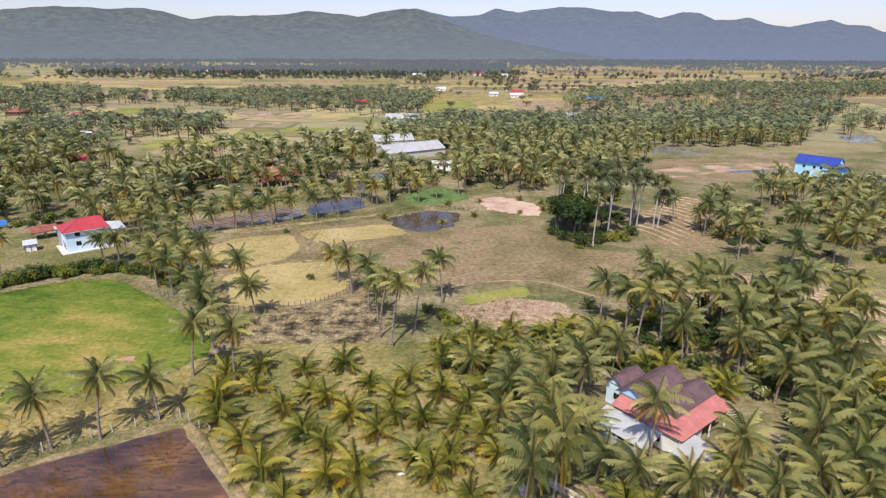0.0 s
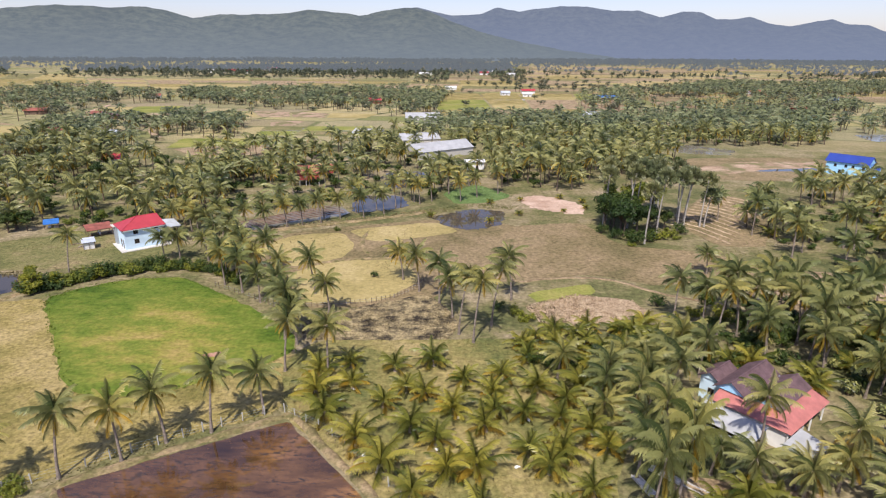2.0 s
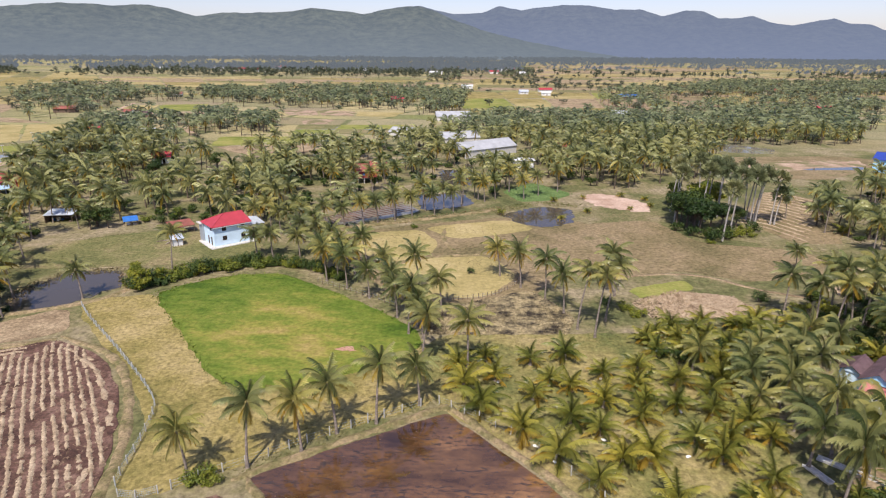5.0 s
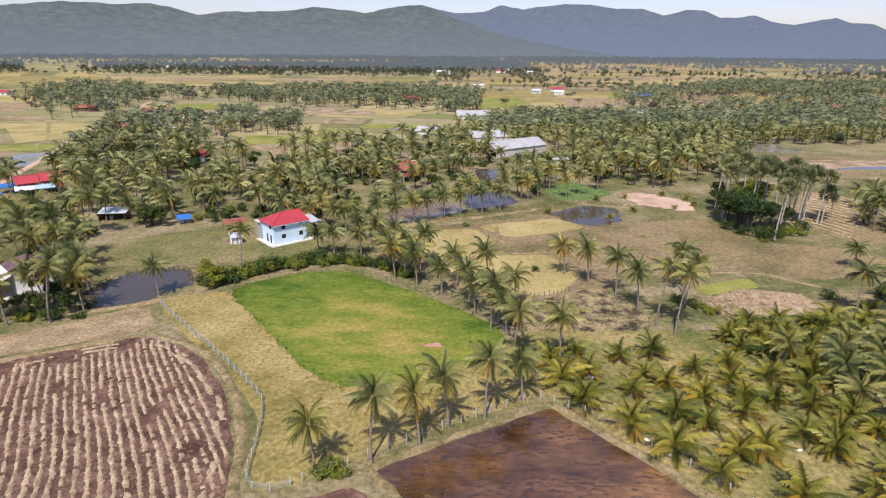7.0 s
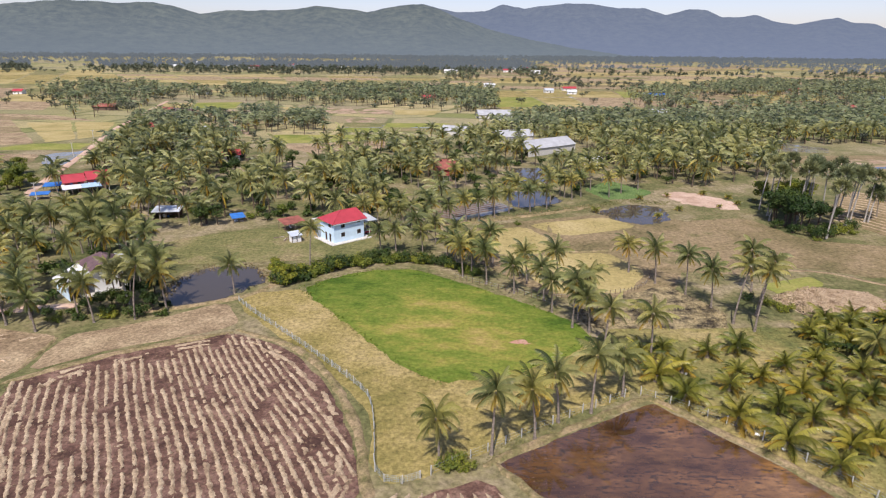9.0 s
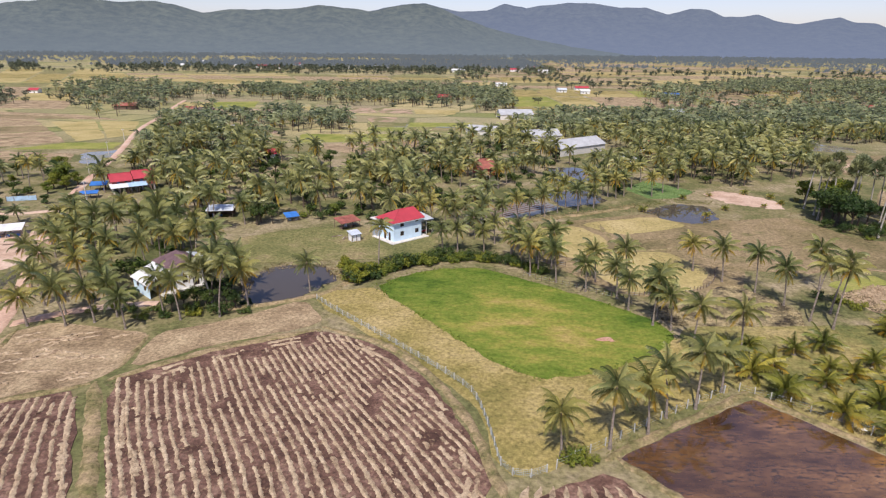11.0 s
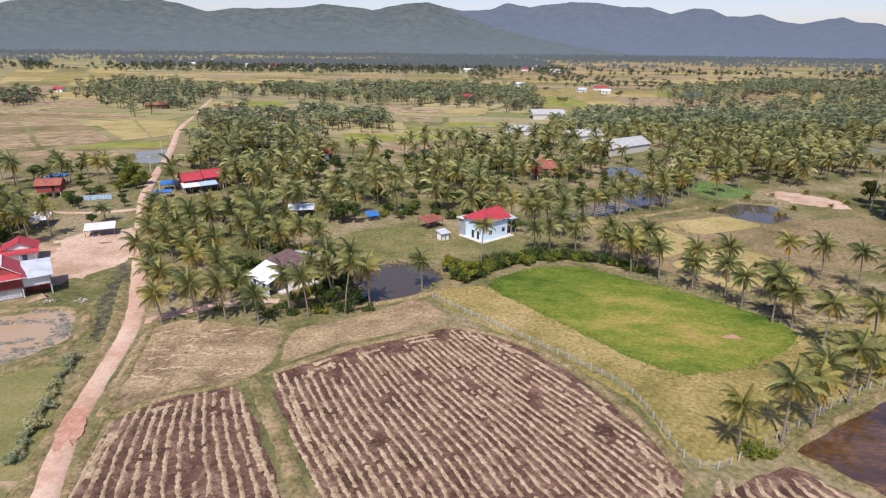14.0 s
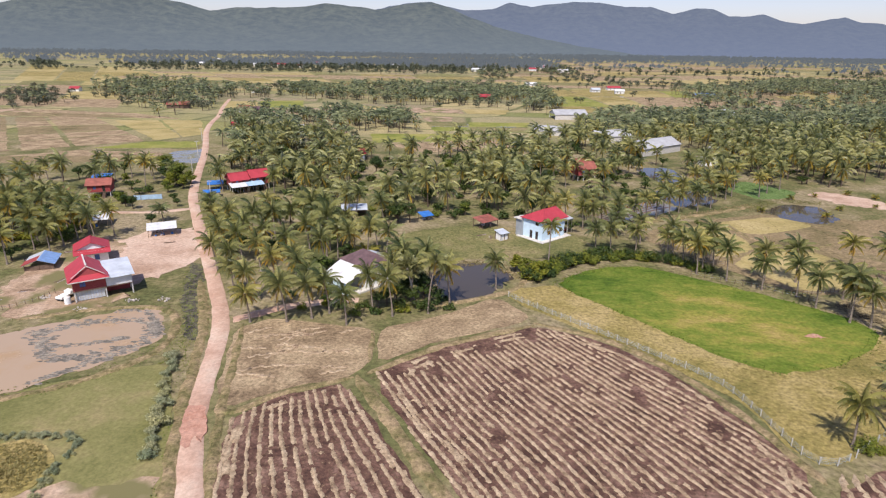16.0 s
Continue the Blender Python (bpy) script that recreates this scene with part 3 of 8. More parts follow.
field("burnt_field", [(-41.5, 104.8), (-25.9, 114), (-16.9, 117.7), (-10.5, 103.7), (-13.5, 96.5), (-39.8, 96.1)], M["burnt"], "half-burnt paddy littered with dark straw", "burnt field")
field("burnt_field", [(2.5, 112), (14.1, 118.0), (25.6, 115.2), (27.5, 105.5), (5.2, 101.8)], M["straw_row"], "heap of threshed straw, burnt at one edge", "burnt field")
field("grass_plot", [(3.6, 118.5), (18.7, 124.6), (19, 119), (5.5, 113.4)], M["green_paddy"], "small plot of fresh green grass", "grass")
field("sand_patch", [(11.5, 206.5), (21.9, 211.2), (34.0, 197.4), (30.7, 183.5), (16.1, 190.6)], M["sand"], "bare pale sandy clearing", "sand", smooth=1, edge=0.9, step=1.2)
field("vegetable_bed", [(-14.6, 213.1), (-0.6, 228.8), (11.0, 209.2), (1.4, 199.1), (-10.1, 197.3)], M["veg"], "vegetable bed with rows of green seedlings", "vegetable bed", smooth=1)
field("pond", [(-17.8, 180.0), (-6.0, 190.2), (6.4, 188.2), (3.4, 171.5), (-6.9, 165.6), (-13.9, 171.3)], M["pond"], "small still pond among the paddies", "pond", smooth=1, edge=0.8, step=1.3)
field("pond", [(-126.2, 110.1), (-127.4, 118.5), (-123.2, 126.7), (-111.4, 128.8), (-106.8, 118.9), (-112.7, 109.4), (-120.7, 103.6)], M["pond"], "village pond with dark still water", "pond", smooth=1, edge=0.8, step=1.3)
field("pond", [(-70, 163.5), (-43, 183), (-50, 197), (-76, 173)], M["pool"], "shallow pond laid out in long beds", "pond", smooth=1)
field("pond", [(-43, 184), (-25, 193), (-29, 209), (-46, 208)], M["pond"], "dark pond below the coconut palms", "pond", smooth=1, edge=0.8, step=1.3)
field("pond", [(-36, 219), (-24, 224), (-21, 254), (-38, 253)], M["pond"], "narrow pond between rows of palms", "pond", smooth=1, edge=0.8, step=1.3)
field("muddy_pond", [(-208, 84), (-199.4, 91), (-188.8, 98.2), (-180.5, 100.3), (-173.9, 87.5), (-179.3, 79.2), (-187.4, 71), (-192, 67), (-214, 68)], M["muddy_water"], "muddy brown pond beside the stilt house", "pond", smooth=1, edge=0.6, step=1.0)
LAID_POND = LAYER[0]
field("pasture", [(-194, 65), (-178, 76), (-169, 78), (-163.5, 66), (-157, 51), (-156, 34), (-196, 34)], M["pasture"], "short green pasture beside the road", "pasture")
field("stubble_field", [(-162.3, 91), (-157, 96), (-146, 94), (-136, 91.5), (-136.3, 78), (-139, 74), (-148, 71.5), (-155.5, 65.5), (-158.5, 70)], M["stubble"], "harvested field covered with cut straw", "stubble field", smooth=1)
field("stubble_field", [(-135.3, 92), (-125, 97), (-112, 107.5), (-106, 98), (-108, 95), (-122, 88.5), (-134.8, 79)], M["stubble"], "harvested field with pale cut straw", "stubble field", smooth=1)
field("sandy_yard", YARD, M["sand"], "bare sandy yard round the village houses", "yard", edge=1.5, step=1.5)
field("grass_clearing", [(-146, 130), (-140, 148), (-122, 159), (-106, 160), (-84, 150), (-84, 134), (-108, 132), (-128, 129)], M["grass"], "short grass clearing round the blue house", "grass")


def plots(quad, nu, nv, kinds, label, seed, gap=1.2):
    """A four-cornered stretch of land cut into plots by narrow bunds."""
    rq = random.Random(seed)
    a, b, c, d = [np.array(q, float) for q in quad]
    us = [0] + sorted((k + rq.uniform(-0.22, 0.22)) / nu for k in range(1, nu)) + [1]
    vs = [0] + sorted((k + rq.uniform(-0.15, 0.15)) / nv for k in range(1, nv)) + [1]
    at = lambda u, v: (a * (1 - u) + b * u) * (1 - v) + (d * (1 - u) + c * u) * v
    for v0, v1 in zip(vs, vs[1:]):
        for u0, u1 in zip(us, us[1:]):
            eu, ev = gap / max(1, np.linalg.norm(b - a)), gap / max(1, np.linalg.norm(d - a))
            k = rq.choice(kinds)
            field("far_paddy", [tuple(at(u, v)) for u, v in ((u0 + eu, v0 + ev), (u1 - eu, v0 + ev), (u1 - eu, v1 - ev), (u0 + eu, v1 - ev))], M[k], PLOT[k] + label, "paddy", height=0.03 + 0.004 * (seed - 30), smooth=0, edge=0.8, step=4.0)


PLOT = {"paddy_yellow": "ripe yellow paddy ", "stubble": "harvested pale paddy ", "paddy_brown": "fallow brown paddy ", "grass": "weedy green paddy ", "tan_grass": "dry straw-coloured plot ", "green_paddy": "bright yellow-green paddy ", "laterite_dry": "bare earth plot ", "sand": "pale sandy plot "}
plots([(-413, 404), (-366, 418), (-279, 311), (-324, 275)], 2, 5, ["paddy_brown", "stubble", "paddy_brown", "stubble"], "beyond the village", 31)
plots([(-500, 380), (-416, 404), (-327, 274), (-402, 240)], 2, 4, ["paddy_brown", "stubble", "paddy_brown"], "beyond the village", 32)
plots([(-341, 395), (-284, 402), (-258, 337), (-276, 312)], 2, 2, ["paddy_yellow"], "beside the road", 33)
plots([(-298, 284), (-279, 309), (-250, 312), (-245, 291)], 1, 1, ["green_paddy"], "beside the road", 34)
plots([(-350, 238), (-298, 282), (-256, 276), (-246, 256)], 2, 1, ["paddy_brown", "stubble"], "behind the village", 35)
plots([(-500, 470), (-345, 436), (-300, 408), (-420, 410)], 3, 2, ["stubble", "laterite_dry", "paddy_brown"], "beyond the village", 36)
plots([(-640, 760), (-515, 790), (-375, 470), (-500, 480)], 2, 4, ["grass", "tan_grass", "paddy_yellow", "stubble"], "on the plain", 37)
plots([(-900, 1180), (-720, 1220), (-520, 790), (-660, 770)], 3, 4, ["grass", "tan_grass", "paddy_yellow"], "on the plain", 38, 2.0)
plots([(-317, 536), (-248, 557), (-236, 500), (-297, 481)], 2, 1, ["green_paddy", "paddy_yellow"], "north of the grove", 39)
plots([(-294, 475), (-200, 500), (-215, 448), (-282, 444)], 2, 1, ["laterite_dry", "stubble"], "north of the grove", 40)
plots([(-205, 515), (-66, 492), (-72, 460), (-180, 468)], 4, 1, ["stubble", "paddy_yellow", "laterite_dry"], "north of the grove", 41)
plots([(-166, 349), (-88, 354), (-112, 326), (-160, 313)], 2, 1, ["green_paddy"], "behind the coconut grove", 42)
plots([(-135, 408), (-60, 412), (-70, 366), (-128, 362)], 2, 2, ["grass", "green_paddy", "grass"], "behind the coconut grove", 43)
plots([(-156, 310), (-90, 334), (-81, 306), (-130, 284)], 2, 1, ["stubble", "paddy_brown"], "behind the coconut grove", 44)
plots([(-700, 1050), (120, 1060), (90, 770), (-520, 790)], 9, 5, ["tan_grass", "paddy_yellow", "stubble", "grass"], "on the plain", 45, 2.0)
plots([(-40, 740), (200, 745), (140, 500), (-14, 480)], 4, 5, ["tan_grass", "paddy_yellow", "green_paddy", "stubble"], "on the plain", 46, 1.5)
plots([(205, 690), (440, 700), (320, 560), (190, 560)], 4, 2, ["stubble", "tan_grass", "paddy_brown"], "on the plain", 47, 1.5)
for outline, lab in (([(-130, 394), (-105, 399), (-105, 381), (-128, 380)], "shallow pool among green fields"), ([(-88, 400), (-75, 401), (-75, 386), (-87, 385)], "shallow pool among green fields"), ([(106, 326), (124, 335), (141, 316), (132, 301), (108, 305)], "bright pond behind the sandy ground"),
                     ([(253, 387), (274, 382), (253, 352), (240, 352), (242, 371)], "shallow pool behind the blue building"), ([(40, 640), (80, 640), (80, 654), (40, 654)], "far pool reflecting the sky"), ([(-254, 277), (-241, 288), (-228, 250), (-240, 252)], "flooded corner plot beside the road")):
    field("pond", outline, M["pool"], lab, "pond", smooth=1, edge=1.6, step=3.0)
field("mud_flat", [(-137, 432), (-114, 444), (-115, 414), (-130, 409)], M["laterite_dry"], "pale mud flat beside a pool", "mud flat", smooth=1)
strip("track", [(-202, 390), (-190, 366), (-173, 340)], 5.0, 0.08, M["laterite_dry"], "earth track between the far groves", "track", flat=True)
field("fallow_field", [(84, 246), (100, 290), (165, 296), (186, 268), (150, 258), (120, 236)], M["paddy_brown"], "fallow ground by the bright blue building", "fallow field", smooth=1)
field("sandy_clearing", [(93, 262), (110, 272), (127, 281), (164, 285), (159, 268), (134, 264), (121, 258), (92, 244)], M["laterite_dry"], "bare sandy strip by the bright blue building", "yard", smooth=1, edge=0.9)
field("pond", [(122, 258), (130, 263), (156, 267), (150, 259)], M["pond"], "shallow pool in fallow ground", "pond", smooth=1)
field("ridged_field", [(46, 117), (64, 135), (84, 131), (100, 112), (90, 96), (69, 97)], M["stubble"], "harvested field with curved straw rows", "stubble field")
field("ridged_field", [(56, 178), (85, 217), (97, 200), (74, 152), (60, 152)], M["paddy_brown"], "field of dry furrows behind the palms", "stubble field")
field("pasture", [(84, 135), (119, 155), (165, 165), (165, 120), (100, 112)], M["grass"], "green pasture behind the palms", "pasture")
strip("road", ROAD, 3.3, 0.10, M["laterite"], "red laterite village road, worn and pale in the middle", "road", wobble=0.12, flat=True)
strip("track", [(-164, 95), (-158.2, 99.8), (-149.8, 103.7), (-141, 105)], 2.6, 0.08, M["laterite"], "sandy track to the white house", "track", flat=True)
strip("track", [(-203, 176), (-212, 171), (-222, 170), (-236, 172)], 2.4, 0.08, M["sand"], "sandy track between village houses", "track", flat=True)
strip("footpath", [(3, 125), (12, 128), (24, 128), (32, 119), (44, 113)], 0.9, 0.03, M["stubble"], "trodden sandy footpath across the fallow field", "footpath", flat=True)

field("road_patch", [(-161.6, 65.8), (-158.6, 66.2), (-156.4, 60), (-155.9, 57), (-157.5, 58.9), (-157.3, 55.9), (-158.7, 57), (-160, 60)], M["red_earth"], "fresh red earth laid on the road", "road", height=LAYER[0] + 0.115, smooth=1, edge=0.25, step=0.8)

# bunds round the fields
strip("bund", PLOUGH_A[:3], 2.2, 0.35, M["bund"], "grass-grown bund", "bund")
strip("bund", [(-137.5, 75), (-131, 62), (-122, 44), (-116, 34)], 2.2, 0.25, M["bund"], "grass-grown bund between ploughed fields", "bund")
strip("bund", [(-105.9, 95), (-92, 88), (-84, 76), (-79.3, 65), (-77.3, 56), (-76, 50)], 1.6, 0.25, M["bund"], "grass-grown bund along the fence", "bund")
strip("bund", [(-62.5, 57), (-54, 62.3), (-38, 72), (-36.4, 72.8), (-35, 72), (-29, 64.2), (-22.8, 57), (-12, 41)], 1.4, 0.35, M["bund"], "earth bank round the flooded field", "bund")
strip("bund", [(-61.0, 57.8), (-54, 48), (-46, 36)], 1.4, 0.3, M["bund"], "earth bank round the flooded field", "bund")
strip("bund", [(-52.5, 131.5), (-40, 139.7), (-22, 142), (-14, 148)], 1.3, 0.3, M["bund"], "low bund between two yellow paddies", "bund")
strip("bund", [(-36, 164), (-36.5, 152), (-33, 144)], 1.4, 0.3, M["bund"], "low bund beside a paddy", "bund")
strip("bund", [(-72, 161), (-52, 170), (-36, 177), (-18, 187)], 2.6, 0.5, M["bund"], "overgrown bank along the ponds", "bund")
strip("bund", [(-157, 65.3), (-154.5, 64), (-148, 70), (-138, 74.5)], 1.5, 0.3, M["bund"], "grass-grown bund", "bund")
strip("bund", [(-212, 64), (-190, 66), (-177, 75), (-171.5, 85), (-177, 101), (-192, 100), (-205, 94)], 1.8, 0.3, M["bund"], "grassy rim of the muddy pond", "bund")
strip("bund", [(-127, 102), (-116, 106), (-106, 112), (-103, 124)], 1.8, 0.4, M["bund"], "grassy bank of the village pond", "bund")
strip("bund", [(-136, 79), (-136.5, 91)], 1.2, 0.2, M["bund"], "low bund between stubble fields", "bund", smooth=0)
strip("verge", [(-155.5, 44), (-160.5, 60), (-165.5, 80), (-169.3, 95), (-178, 115)], 2.2, 0.25, M["bund"], "weedy verge of the road", "verge")
strip("verge", [(-150.5, 44), (-155.5, 62), (-158.5, 78), (-161.5, 93)], 1.6, 0.22, M["bund"], "weedy verge of the road", "verge")
field("ditch", [(-169.6, 86), (-167.2, 87.5), (-171.5, 97), (-175.4, 106), (-176.2, 113), (-181.5, 126), (-184.6, 126), (-180.4, 113), (-178.6, 106), (-173.5, 95)], M["ditch"], "muddy ditch beside the road", "ditch", height=0.035, smooth=1, step=0.8, edge=0.5)
field("bare_earth", [(-176, 47), (-172, 49), (-164, 50), (-158.5, 51), (-157, 46), (-157, 40), (-176, 40)], M["laterite_dry"], "trodden reddish earth at the edge of the pasture", "bare earth", smooth=1, edge=1.2, step=1.2)
field("bare_earth", [(-221, 118), (-216, 146), (-207, 140), (-196, 112), (-188.5, 105.7), (-195.3, 97), (-207.3, 95.5), (-216, 104)], M["laterite_dry"], "dry trodden earth round the stilt house", "yard", smooth=1, edge=1.6, step=1.4)


def ploughed(name, outline, left, right, rows, label):
    """Wet ploughed mud with lumpy rows of straw that fan from the left edge's line to the right one's."""
    f = field(name, outline, M["mud"], label, "ploughed field", smooth=1)
    rng = random.Random(name)
    for r in range(rows):
        u = (r + 0.5) / rows
        a = np.array(left[0]) * (1 - u) + np.array(right[0]) * u
        b = np.array(left[1]) * (1 - u) + np.array(right[1]) * u
        n = int(np.linalg.norm(b - a) / 0.34)
        d = (b - a) / np.linalg.norm(b - a)
        s = np.array([d[1], -d[0]])
        gap = np.linalg.norm(np.array(right[0]) - np.array(left[0])) / rows
        V, Q, run = [], [], 0
        start, stop = rng.uniform(1.0, 5.0), rng.uniform(0.5, 2.5)
        for k in range(n + 1):
            w = k / n
            c0 = a + (b - a) * w
            c = c0 + s * (noise.noise(Vector((r * 7.1, k * 0.1, 1))) * 0.22 + noise.noise(Vector((c0[0] * 0.04, c0[1] * 0.04, 2))) * 1.6)
            ok = inside(c[0], c[1], outline) and k * 0.34 > start and (n - k) * 0.34 > stop and rng.random() > 0.02 and noise.noise(Vector((c[0] * 0.22, c[1] * 0.22, 3))) < 0.5
            if not ok:
                run = 0
                continue
            g = gap * (0.2 + 0.11 * noise.noise(Vector((r * 5.3, k * 0.33, 5))) + 0.09 * rng.random())
            h = 0.1 + 0.1 * noise.noise(Vector((r * 2.3, k * 0.4, 9))) + 0.08 * rng.random()
            base = len(V)
            for q, z in ((-1, 0.0), (-0.55, 0.85), (0.1, 1.0), (0.6, 0.7), (1, 0.0)):
                p = c + s * q * g * (1 + rng.uniform(-0.45, 0.45)) + d * rng.uniform(-0.15, 0.15)
                V.append((p[0], p[1], LAYER[0] - 0.01 + max(0.02, h) * z * (1 + rng.uniform(-0.5, 0.5))))
            if run:
                for q in range(4):
                    Q.append((base - 5 + q, base - 4 + q, base + 1 + q, base + q))
            run = 1
        if Q:
            ob = mesh_part("straw_row", fast_mesh("straw_row", V, Q, [M["straw_row"]]), f)
            ob["label"] = "lumpy row of pale straw between furrows"
    V, Q, b = [], [], 0
    xs, ys = [p[0] for p in outline], [p[1] for p in outline]
    for _ in range(int((max(xs) - min(xs)) * (max(ys) - min(ys)) * 1.3)):
        x, y = rng.uniform(min(xs), max(xs)), rng.uniform(min(ys), max(ys))
        if not inside(x, y, outline):
            continue
        r, h, a = rng.uniform(0.08, 0.3), rng.uniform(0.05, 0.16), rng.uniform(0, 6.28)
        c, n = math.cos(a), math.sin(a)
        z = LAYER[0] - 0.02
        V += [(x + (c * u - n * v) * r, y + (n * u + c * v) * r, z) for u, v in ((-1.3, -0.6), (1.3, -0.6), (1.3, 0.6), (-1.3, 0.6))] + [(x + c * 0.4 * r, y + n * 0.4 * r, z + h), (x - c * 0.4 * r, y - n * 0.4 * r, z + h)]
        Q += [(b, b + 1, b + 4, b + 5), (b + 2, b + 3, b + 5, b + 4)]
        b += 6
    ob = mesh_part("clods", fast_mesh("clods", V, Q, [M["clod"]]), f, "scattered clods and straw")
    ob["kind"] = "stuff"
    mid = np.mean(np.array(outline), 0)
    for k, inset in enumerate((0.94, 0.89)):
        ring = jag(rounded([mid + (np.array(p) - mid) * inset for p in outline], True, 2, 0.2), 0.4, 0.12, rng)
        V, Q, run = [], [], 0
        for i, c in enumerate(ring):
            e = ring[(i + 1) % len(ring)] - ring[i - 1]
            e = e / max(1e-6, np.linalg.norm(e))
            s = np.array([e[1], -e[0]])
            if noise.noise(Vector((c[0] * 0.15, c[1] * 0.15, 20 + k))) < 0.0:
                run = 0
                continue
            g = 0.3 + 0.25 * noise.noise(Vector((c[0] * 0.5, c[1] * 0.5, 3))) + 0.2 * rng.random()
            base = len(V)
            for q, z in ((-1, 0.0), (-0.5, 0.9), (0.5, 0.8), (1, 0.0)):
                p = c + s * q * g * (1 + rng.uniform(-0.4, 0.4))
                V.append((p[0], p[1], LAYER[0] - 0.01 + 0.14 * z * (1 + rng.uniform(-0.5, 0.5))))
            if run:
                for q in range(3):
                    Q.append((base - 4 + q, base - 3 + q, base + 1 + q, base + q))
            run = 1
        if Q:
            mesh_part("straw_row", fast_mesh("straw_row", V, Q, [M["straw_row"]]), f, "curved straw row along the headland")
    return f


ploughed("ploughed_field", PLOUGH_A, ((-136.5, 77), (-115, 34)), ((-101, 96), (-70, 44)), 33, "ploughed paddy of wet brown mud with straw rows")
ploughed("ploughed_field", PLOUGH_B, ((-155, 70), (-150, 34)), ((-137, 74), (-117.5, 34)), 15, "smaller ploughed paddy of dark mud and straw")

STUBBLE_W = [(-162.3, 91), (-157, 96), (-146, 94), (-136, 91.5), (-136.3, 78), (-139, 74), (-148, 71.5), (-155.5, 65.5), (-158.5, 70)]
rs = random.Random(71)
for r in range(30):
    x, y, a, n = rs.uniform(-160, -139), rs.uniform(69, 93), rs.gauss(0.25, 0.25), rs.randrange(3, 8)
    run = [(x + k * 1.6 * math.cos(a), y + k * 1.6 * math.sin(a) + 0.25 * math.sin(k)) for k in range(n)]
    if all(inside(q[0], q[1], STUBBLE_W) for q in run):
        strip("straw_swath", run, 0.55, 0.12, M["straw_row"], "thin swath of cut straw on the stubble", "straw", wobble=0.8, step=0.5)
f3 = field("ploughed_field", [(-78, 35), (-76.5, 48), (-67, 53), (-62.5, 54.5), (-55, 45), (-49, 35)], M["mud"], "corner of a ploughed paddy beside the fence", "ploughed field", smooth=1)
for r in range(9):
    strip("straw_row", [(-78 + r * 3.2, 36), (-76 + r * 2.4, 44), (-73 + r * 1.5, 52)], 0.9, 0.16, M["straw_row"], "lumpy row of pale straw", "", wobble=0.8, step=0.5).parent = f3
for r in range(6):
    a, b = np.array((-72, 167)) + r * np.array((-0.7, 1.25)), np.array((-45.5, 186)) + r * np.array((-0.9, 1.9))
    strip("bed", [tuple(a), tuple(a * 0.5 + b * 0.5), tuple(b)], 0.5, 0.12, M["mud"], "narrow raised bed in the shallow pond", "bed", wobble=0.6)
field("reed_patch", [(-184, 56.5), (-179.3, 57.6), (-175.8, 56.6), (-172.6, 52.2), (-173.2, 47.8), (-178, 45.5), (-186, 48)], M["tan_grass"], "patch of yellow reeds in the pasture", "reeds", smooth=1, edge=0.5)
for name, la, lb, ra, rb, n in (("straw_row", (47, 118), (65, 134.5), (86, 97), (100, 112), 13), ("furrow_ridge", (54, 172), (84, 215), (63, 152), (96, 200), 14)):
    for r in range(n):
        u = (r + 0.5) / n
        a, b = np.array(la) * (1 - u) + np.array(lb) * u, np.array(ra) * (1 - u) + np.array(rb) * u
        m = (a + b) / 2 + np.array((1.5, 2.0))
        strip(name, [tuple(a), tuple(m), tuple(b)], 0.75, 0.2, M["straw_row"], "long pale ridge of straw and earth", "ridge", wobble=0.6, step=1.0)
field("bare_ground", [(12, 58), (20, 60), (31, 57), (36, 50), (24, 44), (14, 48)], M["stubble"], "trodden bare ground before the garden house", "yard", smooth=1, edge=1.0, step=1.4)
rq = random.Random(52)
y = 640.0
while y < 1900:
    d = 26 + (y - 640) * 0.075
    x = -0.62 * y + rq.uniform(0, 60)
    while x < 0.85 * y:
        w = rq.uniform(45, 110) * (1 + (y - 640) / 1200)
        if rq.random() < (0.85 if x > -60 else 0.45) and not (x < -60 and 1000 < y < 1650):
            k = rq.choice(["paddy_brown", "stubble", "grass", "tan_grass", "stubble", "paddy_yellow"])
            o = rq.uniform(-4, 4)
            field("far_paddy", [(x, y + o), (x + w - 3, y - o), (x + w - 2, y + d - 3), (x + 1, y + d - 3)], M[k], {"paddy_yellow": "ripe yellow paddy on the plain", "paddy_brown": "fallow brown paddy on the plain", "stubble": "harvested paddy on the plain", "grass": "green grazing plot on the plain", "tan_grass": "dry grass plot on the plain"}[k], "paddy", height=0.02, smooth=0, edge=2.0, step=20.0)
        x += w
    y += d


